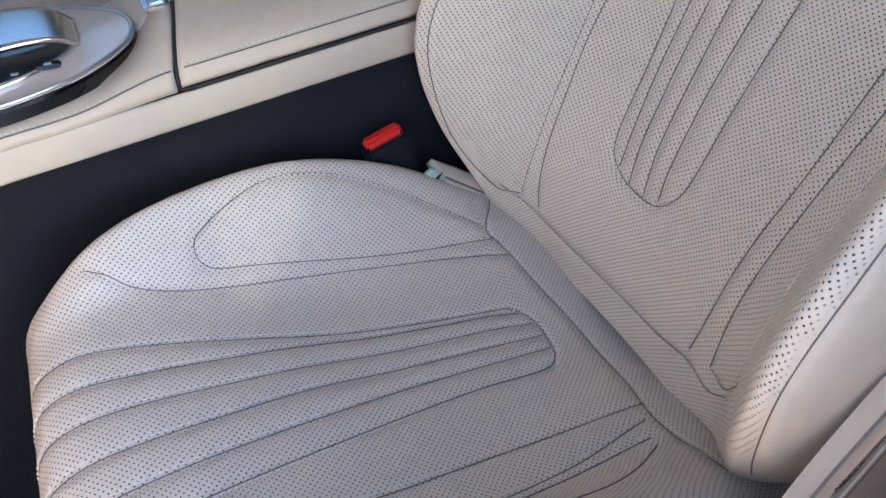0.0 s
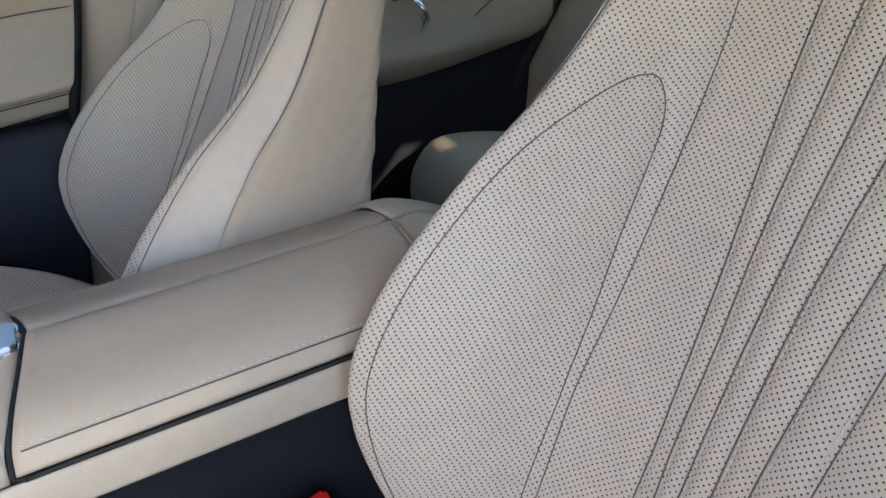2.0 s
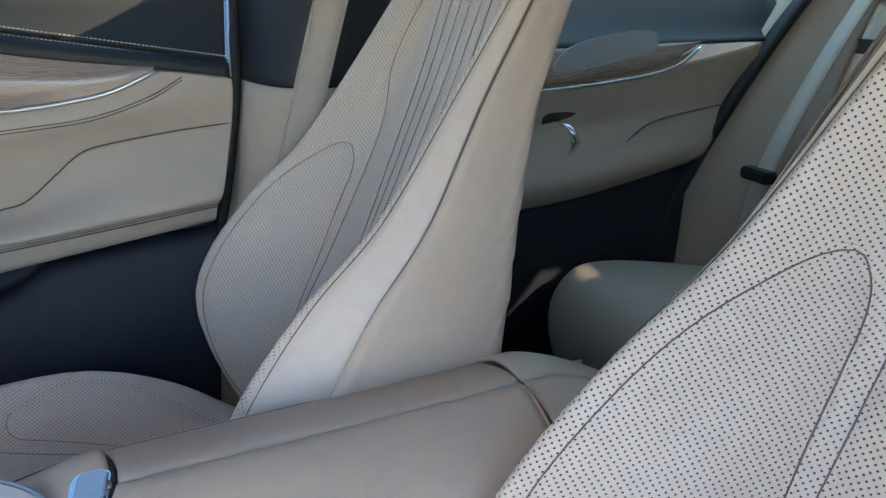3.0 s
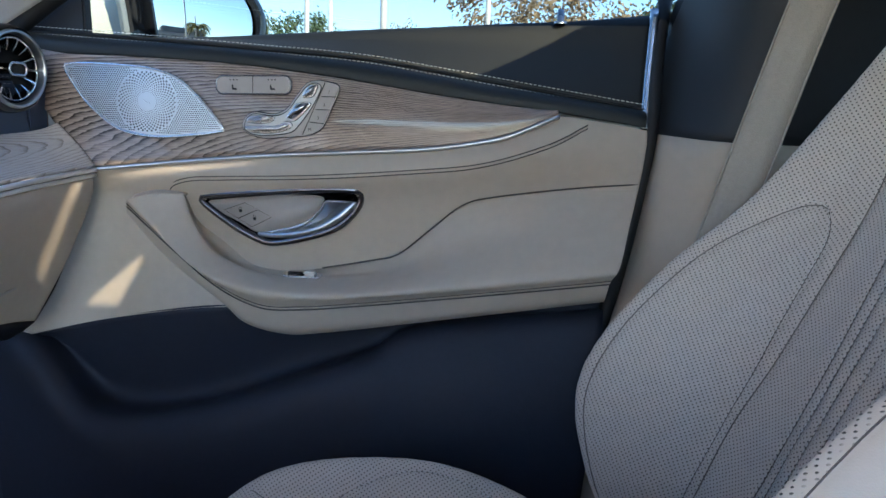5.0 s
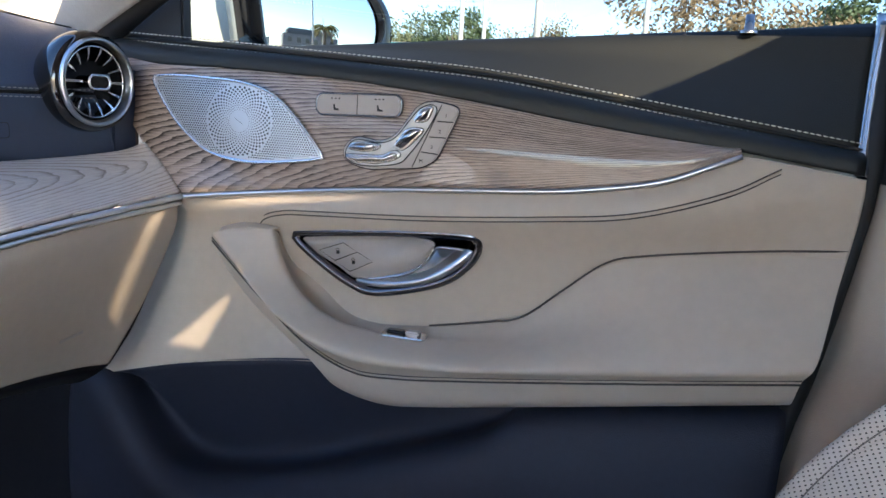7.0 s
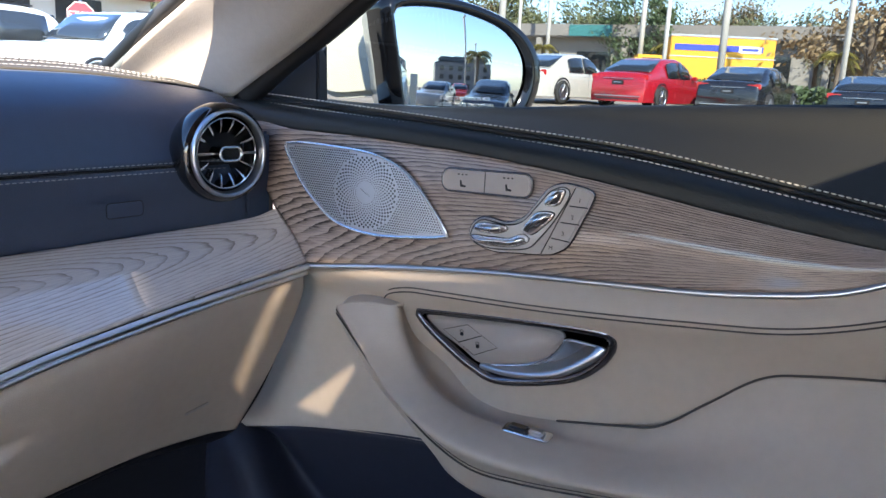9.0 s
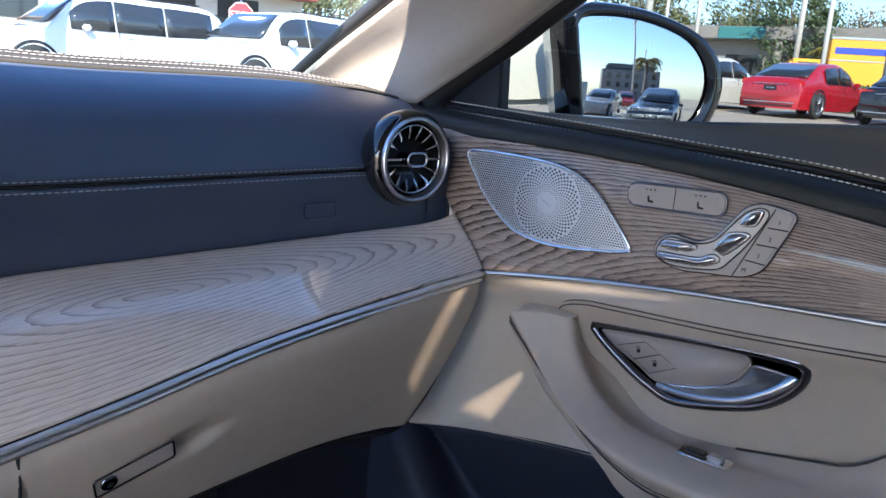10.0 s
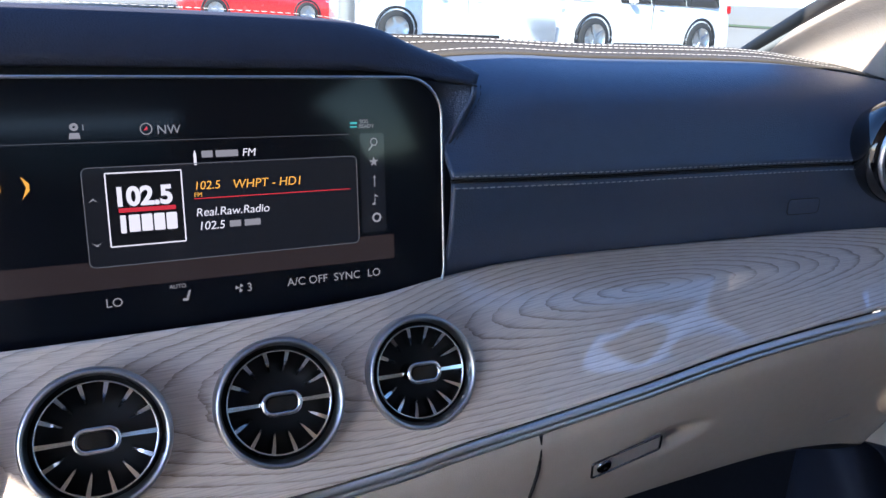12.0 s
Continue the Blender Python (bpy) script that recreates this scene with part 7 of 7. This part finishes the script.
def parked_car(label, colour, place, heading, length=4.7, width=1.84, height=1.45, suv=False, name="parked_car"):
    """A parked car: lofted body, glasshouse, windows, wheels and lamps. heading: degrees from +x."""
    paint = mat("paint", colour, 0.25, vary=0.03, coat=0.8)
    c = thing(name, label, "car", group="parked cars")
    L, W, H = length / 2, width / 2, height
    belt = 0.62 * H if suv else 0.63 * H
    if suv:
        top = [(L * 0.98, 0.50 * H), (L * 0.94, 0.60 * H), (L * 0.52, 0.64 * H), (L * 0.24, 0.97 * H), (-L * 0.3, H), (-L * 0.86, 0.95 * H), (-L * 0.985, 0.62 * H), (-L, 0.40 * H)]
    else:
        top = [(L * 0.99, 0.45 * H), (L * 0.93, 0.56 * H), (L * 0.42, 0.66 * H), (L * 0.08, 0.97 * H), (-L * 0.2, H), (-L * 0.45, 0.95 * H), (-L * 0.80, 0.70 * H), (-L * 0.97, 0.67 * H), (-L, 0.42 * H)]
    n = 46
    t = cat([(x, 0, z) for x, z in top], n)
    secs = []
    for x, _, z in t:
        k = 1 - 0.10 * (abs(x) / L) ** 4
        zb = min(z, belt)
        lean = max(0.0, (z - belt) / (H - belt + 1e-6))
        hw = W * k * (1 - 0.22 * lean)
        secs.append([(x, -W * k * 0.97, 0.20), (x, -W * k, zb * 0.6 + 0.02), (x, -W * k * 0.97, zb - 0.03), (x, -hw * 0.95, z - 0.05 * (1 if z > belt else 0.4)), (x, -hw * 0.72, z), (x, 0, z + 0.015),
                     (x, hw * 0.72, z), (x, hw * 0.95, z - 0.05 * (1 if z > belt else 0.4)), (x, W * k * 0.97, zb - 0.03), (x, W * k, zb * 0.6 + 0.02), (x, W * k * 0.97, 0.20)])
    g = np.stack([cat(s_, 44) for s_ in secs])
    bm = bmesh.new()
    bm.from_mesh(grid_mesh("body", g, flip=False, uv=False))
    for end in (0, n - 1):
        vs = [v for v in bm.verts if v.index // 44 == end]
        bm.faces.new(vs)
    bmesh.ops.recalc_face_normals(bm, faces=bm.faces)
    part("body", bm, paint, c, smooth=True)

    def zt(x):
        return float(np.interp(-x, -t[:, 0], t[:, 2]))
    # glass: side windows on each flank, front and rear screens
    wins = ((0.36, 0.03), (0.015, -0.38), (-0.395, -0.80)) if suv else ((0.20, -0.10), (-0.13, -0.46))
    for q in (1, -1):
        for a, b in wins:
            pts = []
            for k in range(7):
                x = L * (a + (b - a) * k / 6)
                lean = max(0.0, (min(zt(x), H) - 0.10 - belt) / (H - belt))
                pts.append((x, q * W * 0.985, belt - 0.005, q * W * (1 - 0.20 * lean) * 0.985, max(belt + 0.02, zt(x) - 0.10)))
            gg = np.array([[(p[0], p[1], p[2]) for p in pts], [(p[0], p[3] * 1.0, p[4]) for p in pts]])
            part("window", grid_mesh("window", gg, flip=(q == 1), uv=False), M_CARGLASS, c, thick=0.01)
        for x in (L * 0.62, -L * 0.60):
            m = Matrix.Translation((x, q * (W - 0.10), 0.34)) @ pose(0, 0, 0, -90 * q, 0, 0)
            wh = part("wheel", revolve([(0.20, 0.0), (0.31, -0.02), (0.345, 0.03), (0.345, 0.10), (0.32, 0.125), (0.24, 0.128)], m, 28), M_TYRE, c)
            part("rim", revolve([(0.24, 0.122), (0.225, 0.10), (0.08, 0.105), (0.0001, 0.115)], m, 20), M_SATIN, wh)
            for k in range(5):
                part("spoke", box(Vector(), (0.22, 0.045, 0.02), 0.005), M_SATIN, wh).matrix_basis = m @ pose(0, 0, 0, 0, 0, 72 * k) @ Matrix.Translation((0.115, 0, 0.118))
        for x in (L * 0.62, -L * 0.60):
            arch = [(x + 0.40 * math.cos(a), q * (W * (1 - 0.10 * (abs(x) / L) ** 4) * 0.995), 0.34 + 0.40 * math.sin(a)) for a in np.linspace(-0.2, math.pi + 0.2, 22)]
            part("wheel_arch", sweep(arch, 0.028, 6), M_BLACK, c)
        part("tail_light", box((-L * 0.965, q * W * 0.74, 0.60 * H), (0.09, W * 0.40, 0.10 * H), 0.02), M_LAMP, c)
        part("headlight", box((L * 0.91, q * W * 0.74, 0.50 * H), (0.20, W * 0.36, 0.09 * H), 0.03), M_HLAMP, c)
        part("door_mirror", box((L * 0.26, q * (W + 0.07), belt + 0.03), (0.12, 0.17, 0.12), 0.03), paint, c)
        part("door_gap", box((0.0, q * W * 0.999, 0.52 * H), (0.008, 0.012, 0.36 * H), 0), M_HOLE, c)
        part("door_handle", box((-L * 0.10, q * W * 1.0, 0.56 * H), (0.16, 0.03, 0.025), 0.008), paint, c)
    rear = -L * 0.93 if suv else -L * 0.63
    r0 = ((-L * 0.90, 0.93 * H), (-L * 0.975, 0.66 * H)) if suv else ((-L * 0.46, 0.945 * H), (-L * 0.79, 0.71 * H))
    f0 = ((L * 0.26, 0.95 * H), (L * 0.50, 0.67 * H)) if suv else ((L * 0.10, 0.955 * H), (L * 0.40, 0.69 * H))
    for (xa, za), (xb, zb) in (r0, f0):
        off = 0.022
        gg = np.array([[(xa + (off if xa > 0 else -off), y, za + 0.02) for y in np.linspace(-W * 0.66, W * 0.66, 6)], [(xb + (off if xa > 0 else -off), y, zb + 0.02) for y in np.linspace(-W * 0.80, W * 0.80, 6)]])
        part("screen", grid_mesh("screen", gg, uv=False), M_CARGLASS, c, thick=0.01)
    part("number_plate", box((-L * 1.003, 0, 0.50 * H), (0.02, 0.34, 0.12), 0.004), M_BLACK, c)
    part("plate_bar", box((-L * 1.003 - 0.012, 0, 0.50 * H), (0.006, 0.22, 0.03), 0), M_SATIN, c)
    if not suv:
        part("bumper_trim", box((-L * 0.998, 0, 0.245 * H), (0.06, W * 1.55, 0.022 * H), 0.008), M_SATIN, c)
        part("boot_line", box((-L * 0.998, 0, 0.575 * H), (0.03, W * 1.0, 0.010 * H), 0), M_SATIN, c)
    part("rear_bumper", box((-L * 0.985, 0, 0.19 * H), (0.08, W * 1.5, 0.06 * H), 0.02), M_BLACK, c)
    if suv:
        part("roof_rack", sweep([(L * 0.1, W * 0.62, H + 0.04), (-L * 0.75, W * 0.62, H + 0.03)], 0.018, 6), M_BLACK, c)
        part("side_moulding", box((0, W * 0.985, 0.15 * H), (length * 0.40, 0.03, 0.07), 0.01), M_BLACK, c)
        part("side_moulding", box((0, -W * 0.985, 0.15 * H), (length * 0.40, 0.03, 0.07), 0.01), M_BLACK, c)
    c.matrix_basis = Matrix.Translation((*place, slope(place[1], place[0]))) @ pose(0, 0, 0, 0, 0, heading)
    return c


WHITE = (0.62, 0.62, 0.61)
parked_car("white sport utility car parked side on", WHITE, (-15.2, 7.6), 265, 4.7, 1.92, 1.62, True)
parked_car("white crossover car parked at an angle", WHITE, (-12.8, 10.0), 274, 4.4, 1.85, 1.56, True)
parked_car("red saloon car parked beyond the road", (0.55, 0.02, 0.02), (-26.0, 6.3), 88, 4.6, 1.8, 1.45)
parked_car("silver saloon car parked in the row", (0.52, 0.50, 0.46), (-9.6, 24.0), 78, 4.7, 1.84, 1.47)
parked_car("red saloon car parked in the row", (0.36, 0.010, 0.020), (-6.75, 24.2), 80, 4.7, 1.84, 1.46)
parked_car("black saloon car parked in the row", (0.012, 0.012, 0.015), (-4.1, 25.0), 84, 4.7, 1.84, 1.42)
parked_car("black saloon car parked in the row", (0.012, 0.013, 0.016), (-0.9, 25.4), 86, 4.7, 1.84, 1.42)
parked_car("dark blue saloon car parked behind", (0.02, 0.025, 0.035), (9.5, 4.2), 205, 4.7, 1.84, 1.45)
parked_car("white saloon car parked behind", WHITE, (17.0, 6.0), 200, 4.6, 1.82, 1.45)

parked_car("grey saloon car parked behind", (0.25, 0.25, 0.26), (16.0, 2.2), 200, 4.6, 1.82, 1.45)
parked_car("red hatchback car parked behind", (0.4, 0.02, 0.02), (24.0, 5.0), 190, 4.3, 1.8, 1.5)
# ---- outside, further off ----
rng = random.Random(5)


def leafy(name, pts, size, material, parent):
    """Many small tilted leaves round the given places, as one part."""
    verts, faces = [], []
    for p in pts:
        u = Vector((rng.gauss(0, 1), rng.gauss(0, 1), rng.gauss(0, 1))).normalized()
        w = u.orthogonal().normalized()
        v = u.cross(w)
        k = size * rng.uniform(0.6, 1.3)
        b = len(verts)
        for a, c in ((-1, 0), (0, -0.5), (1, 0), (0, 0.5)):
            verts.append(tuple(Vector(p) + w * a * k + v * c * k))
        faces.append((b, b + 1, b + 2, b + 3))
    me = bpy.data.meshes.new(name)
    me.from_pydata(verts, [], faces)
    return part(name, me, material, parent)


M_BARK = mat("bark", (0.13, 0.10, 0.075), 0.9, vary=0.3, scale=6, bump=0.5, bump_scale=40)
# olive, green and rust are lightened to stand in for distance haze
LEAF = [mat("leaf_olive", (0.130, 0.140, 0.062), 0.6, vary=0.4, scale=2), mat("leaf_green", (0.060, 0.090, 0.036), 0.6, vary=0.4, scale=2), mat("leaf_rust", (0.21, 0.145, 0.075), 0.65, vary=0.4, scale=2), mat("leaf_yellow", (0.20, 0.17, 0.035), 0.6, vary=0.4, scale=2)]


def tree(height, spread, leaf, label, n=1500, clumps=26):
    t = thing("tree", label, "tree", group="trees at the car park's edge")
    trunk = cat([(0, 0, -0.1), (0.1, 0.05, height * 0.25), (-0.05, 0.1, height * 0.55)], 10)
    part("trunk", sweep(trunk, height * 0.022, 8), M_BARK, t)
    pts = []
    for k in range(clumps):
        a, r = rng.uniform(0, 6.28), spread * math.sqrt(rng.uniform(0.02, 1))
        z = height * rng.uniform(0.38, 0.95) - 0.25 * height * (r / spread) ** 2 + 0.08 * height
        c = Vector((r * math.cos(a), r * math.sin(a), z))
        if k % 3 == 0:
            part("limb", sweep(cat([tuple(trunk[rng.randint(3, 9)]), tuple(Vector(trunk[-1]) * 0.5 + c * 0.5), tuple(c)], 6), height * 0.007, 5), M_BARK, t)
        rad = spread * rng.uniform(0.18, 0.36)
        for _ in range(4 * n // clumps):
            pts.append(c + Vector((rng.gauss(0, 1), rng.gauss(0, 1), rng.gauss(0, 0.7))) * rad * 0.55)
    leafy("crown", pts, height * 0.019, leaf, t)
    return t


def palm(height, label):
    t = thing("palm_tree", label, "palm tree", group="palms by the building")
    part("trunk", sweep(cat([(0, 0, -0.1), (0.05, 0, height * 0.5), (0, 0.05, height * 0.8)], 8), 0.12, 8), M_BARK, t)
    top = Vector((0, 0.05, height * 0.8))
    for k in range(16):
        a, up = k * 2.4, rng.uniform(0.2, 1.0)
        d = Vector((math.cos(a), math.sin(a), 0))
        L = height * rng.uniform(0.28, 0.36)
        spine = [top + d * L * q + Vector((0, 0, L * (up * q - 1.1 * q * q))) for q in np.linspace(0, 1, 8)]
        side = d.cross(Vector((0, 0, 1)))
        verts, faces = [], []
        for i in range(1, 27):
            q = i / 27
            p = top + d * L * q + Vector((0, 0, L * (up * q - 1.1 * q * q)))
            ln = L * 0.30 * math.sin(math.pi * min(0.97, q * 0.85 + 0.12)) + 0.02
            for w in (-1, 1):
                tip = p + side * w * ln + d * ln * 0.45 - Vector((0, 0, ln * rng.uniform(0.35, 0.8)))
                b_ = len(verts)
                verts += [tuple(p - d * 0.012 * height), tuple(p + d * 0.012 * height), tuple(tip)]
                faces.append((b_, b_ + 1, b_ + 2))
        fm = bpy.data.meshes.new("frond")
        fm.from_pydata(verts, [], faces)
        fr_ = part("frond", fm, LEAF[3], t)
        part("rib", sweep(spine, 0.006 * height, 5), LEAF[3], fr_)
    return t


def put(ob, x, y, k=1.0, turn=0.0):
    return copy_thing(ob, Matrix.Translation((x, y, slope(y, x))) @ pose(0, 0, 0, 0, 0, turn) @ Matrix.Diagonal((k, k, k, 1)))


def move(ob, x, y):
    ob.location = (x, y, slope(y, x))
    return ob


t_a = move(tree(9.0, 5.0, LEAF[0], "olive green broad tree at the car park's edge"), -30, 62)
t_b = move(tree(8.0, 4.2, LEAF[2], "rust brown half bare tree at the car park's edge", 1100, 24), -2.0, 46)
t_c = move(tree(11.0, 4.5, LEAF[1], "dark green tall tree at the car park's edge", 1700), 12, 60)
for x, y, k, a in ((-40, 60, 1.0, 40), (-22, 66, 0.9, 130), (-14, 66, 0.75, 220), (-8, 68, 0.8, 300), (-46, 40, 0.9, 10), (4, 66, 0.95, 70), (-52, 22, 0.9, 200), (24, 62, 0.9, 20), (-48, 10, 0.8, 90)):
    put(t_a, x, y, k, a)
for x, y, k, a in ((1.5, 50, 1.05, 80), (6, 54, 0.9, 180), (-50, 31, 1.0, 30), (-47, 16, 0.8, 150)):
    put(t_b, x, y, k, a)
for x, y, k, a in ((17, 58, 1.1, 60), (8.5, 64, 0.8, 140), (22, 66, 1.0, 10), (30, 60, 1.0, 250)):
    put(t_c, x, y, k, a)
p_a = move(palm(3.4, "short yellow green palm by the low building"), -13.2, 50)
for x, y, k, a in ((-10.4, 50, 1.0, 50), (-24, 49, 1.1, 120), (-21.5, 50, 0.9, 10), (-3.0, 42, 0.9, 80)):
    put(p_a, x, y, k, a)
put(p_a, 34, 9.0, 2.0, 30)

# low building
for k_, (x, y) in enumerate(((-44, 60), (-38, 55), (-33, 66), (-27, 57), (-22, 63), (-17, 56), (-12, 66), (-7, 58), (-1, 64), (5, 57), (9, 66), (17, 60))):
    put((t_a, t_c, t_b, t_a)[k_ % 4], x, y, (0.72, 0.62, 0.85, 0.58)[k_ % 4], 40 * k_)
M_WALL = mat("grey_stucco", (0.30, 0.28, 0.25), 0.85, vary=0.1, scale=3)
bl = thing("low_building", "long low grey shop building with flat roof", "building", at=(-14, 58, slope(58, -14)))
part("wall", box((-14, 59, slope(58, -14) + 1.8), (26, 6, 3.6), 0.05), M_WALL, bl)
part("roof_band", box((-14, 58.6, slope(58, -14) + 3.9), (27, 7.4, 0.9), 0.08), mat("roof_band", (0.24, 0.22, 0.20), 0.8, vary=0.15, scale=2), bl)
for k in range(6):
    part("shop_window", box((-24 + 4 * k, 55.98, slope(58, -14) + 1.5), (2.6, 0.06, 2.0), 0.02), M_CARGLASS, bl)
for k in range(4):
    part("column", box((-24 + 6.5 * k, 55.2, slope(58, -14) + 1.7), (0.4, 0.4, 3.4), 0.03), M_WALL, bl)
part("sign_board", box((-20, 54.85, slope(58, -14) + 3.9), (3.2, 0.1, 0.8), 0.03), mat("sign_teal", (0.05, 0.20, 0.20), 0.5), bl)
# shop behind the row in front
sh = thing("shop_building", "pale shop building across the road", "building", at=(-40, 20, 1.8))
part("wall", box((-42, 16, 4.4), (5, 34, 5.2), 0.05), mat("pale_stucco", (0.52, 0.47, 0.40), 0.85, vary=0.1, scale=2), sh)
for k in range(7):
    part("shop_window", box((-39.46, 3 + 4.2 * k, 3.5), (0.06, 2.8, 2.2), 0.02), M_CARGLASS, sh)
part("canopy", box((-38.9, 16, 5.1), (1.6, 34, 0.35), 0.04), mat("canopy_red", (0.25, 0.06, 0.05), 0.7), sh)
OFX, OFY = 100.0, 17.5
# office block seen in the wing mirror
of = thing("office_block", "grey brick office block with a mansard roof", "building", at=(OFX, OFY, slope(OFY, OFX)))
part("wall", box((OFX, OFY, slope(OFY, OFX) + 5), (12, 22, 10), 0.1), mat("grey_brick", (0.20, 0.19, 0.19), 0.85, vary=0.15, scale=2), of)
part("roof", box((OFX, OFY, slope(OFY, OFX) + 11), (10, 19, 2.2), 0.6), mat("slate", (0.10, 0.11, 0.12), 0.7), of)
for j in range(3):
    for k in range(6):
        part("window", box((OFX - 6.04, OFY - 8.5 + 3.4 * k, slope(OFY, OFX) + 2 + 3 * j), (0.06, 1.5, 1.6), 0.02), M_CARGLASS, of)

# box truck
M_YELLOW = mat("yellow_panel", (0.72, 0.36, 0.02), 0.45, vary=0.06, scale=2)
M_BLUE = mat("blue_stripe", (0.03, 0.06, 0.42), 0.45)
tr = thing("box_truck", "yellow box truck with a blue stripe", "truck", at=(-8.9, 43.6, slope(43.6, -8.9)))
TM = Matrix.Translation((-8.9, 43.6, slope(43.6, -8.9))) @ pose(0, 0, 0, 0, 0, 24)


def tp_(name, c_, s_, m_, bev=0.03, label=""):
    bm = box(c_, s_, bev)
    bm.transform(TM)
    return part(name, bm, m_, tr, label)


tp_("cargo_box", (0, 0, 1.95), (5.2, 2.3, 2.2), M_YELLOW, 0.04, "yellow ribbed box")
tp_("roof_rail", (0, 0, 3.08), (5.3, 2.36, 0.10), M_SATIN)
tp_("stripe", (-0.2, -1.16, 2.50), (4.4, 0.03, 0.30), M_BLUE, 0.0, "blue stripe")
tp_("logo_plate", (1.35, -1.175, 2.48), (1.1, 0.03, 0.36), M_PAINT, 0.0, "pale logo plate")
tp_("logo_bar", (1.35, -1.195, 2.48), (0.8, 0.02, 0.12), M_BLUE, 0.0)
tp_("rib", (0, -1.16, 2.05), (5.3, 0.03, 0.05), M_SATIN, 0.0)
tp_("cab", (-3.5, 0, 1.25), (1.6, 2.0, 1.6), M_YELLOW, 0.15, "yellow cab")
tp_("cab_window", (-3.5, -1.01, 1.62), (0.9, 0.03, 0.55), M_CARGLASS, 0.01)
tp_("chassis", (-0.4, 0, 0.70), (7.0, 1.0, 0.25), M_BLACK)
for x in (-3.4, 1.6):
    for y in (-0.95, 0.95):
        m = TM @ Matrix.Translation((x, y, 0.42)) @ pose(0, 0, 0, 90, 0, 0)
        part("wheel", revolve([(0.0001, 0.13), (0.2, 0.13), (0.40, 0.12), (0.42, 0.05), (0.42, -0.08), (0.36, -0.13), (0.0001, -0.13)], m, 20), M_TYRE, tr)

# lamp posts
M_POLE = mat("pale_pole", (0.48, 0.46, 0.42), 0.7, vary=0.08)


def lamp_post(x, y, h, r, heads=2):
    l_ = thing("street_lamp", "tall pale car park lamp post", "street lamp", group="lamp posts", at=(x, y, slope(y, x)))
    z = slope(y, x)
    part("pole", sweep([(x, y, z), (x, y, z + h)], r, 10), M_POLE, l_)
    part("pole_foot", revolve([(r * 1.7, 0), (r * 1.7, 0.4), (r * 1.1, 0.45)], Matrix.Translation((x, y, z)), 14), M_POLE, l_)
    for q in (1, -1)[:heads]:
        part("lamp_head", box((x + q * 0.45, y, z + h), (0.6, 0.28, 0.14), 0.04), M_POLE, l_)
        part("bracket", sweep([(x, y, z + h - 0.1), (x + q * 0.25, y, z + h)], 0.03, 6), M_POLE, l_)


for x, y, h, r in ((-6.3, 31.5, 9.0, 0.14), (-13.0, 43.7, 9.0, 0.14), (-9.9, 37.0, 5.6, 0.10), (-13.4, 27.0, 9.0, 0.13), (-2.4, 36.0, 9.0, 0.12), (-12.7, 4.45, 9.0, 0.14), (30, 6.5, 9.0, 0.12), (42, 10.5, 8.0, 0.12), (-22, 52, 9, 0.14), (-21, 45, 7, 0.10)):
    lamp_post(x, y, h, r)

# stop sign
ss = thing("stop_sign", "red octagonal stop sign on a post", "stop sign", at=(-15.7, 11.2, slope(11.2, -15.7)))
sm_ = frame_at((-15.7, 11.2, 2.18), (0.82, -0.57, 0))
part("sign_face", plate([(0.29 * math.cos(radians(22.5 + 45 * k)), 0.29 * math.sin(radians(22.5 + 45 * k))) for k in range(8)], sm_, 0.01, 0), mat("sign_red", (0.50, 0.02, 0.03), 0.5), ss)
part("sign_rim", sweep([sm_ @ Vector((0.275 * math.cos(radians(22.5 + 45 * k)), 0.275 * math.sin(radians(22.5 + 45 * k)), 0.012)) for k in range(8)], 0.012, 5, closed=True, up=(0.82, -0.57, 0)), M_PAINT, ss)
words("STOP", 0.205, sm_ @ Matrix.Translation((0, -0.07, 0.014)), M_PAINT, ss, "lettering", 0.002, 0, "CENTER")
part("post", sweep([(-15.72, 11.215, slope(11.2, -15.7)), (-15.72, 11.215, 2.50)], 0.028, 8), M_SATIN, ss)

# hedge behind the row of cars
hg = thing("hedge", "low clipped green hedge", "hedge", kind="stuff", at=(0, 31, slope(31, -3)))
leafy("hedge_leaves", [(hx_, 31 + rng.gauss(0, 0.45), slope(31, hx_) + rng.uniform(0.1, 0.95)) for hx_ in [rng.uniform(-22, 16) for _ in range(9000)]], 0.14, LEAF[1], hg)
M_GRASS = mat("grass", (0.10, 0.12, 0.04), 0.9, vary=0.4, scale=3)
gr = bpy.data.meshes.new("grass_verge")
gr.from_pydata([(x, y, slope(y, x) + 0.03) for x, y in ((-40, 29.6), (-6, 29.6), (40, 29.6), (40, 33), (-6, 33), (-40, 33))], [], [(0, 1, 4, 5), (1, 2, 3, 4)])
tagged(part("grass_verge", gr, M_GRASS), "dry grass verge", "grass", kind="structure")
M_LINE = mat("road_paint", (0.62, 0.60, 0.55), 0.8, vary=0.2, scale=6)
for k in range(7):
    lm = bpy.data.meshes.new("parking_line")
    x = -11 + 2.9 * k
    lm.from_pydata([(a, b, slope(b, a) + 0.006) for a, b in ((x, 21.5), (x + 0.12, 21.5), (x + 0.12, 27), (x, 27))], [], [(0, 1, 2, 3)])
    tagged(part("parking_line", lm, M_LINE), "white painted parking line", "line", kind="structure")
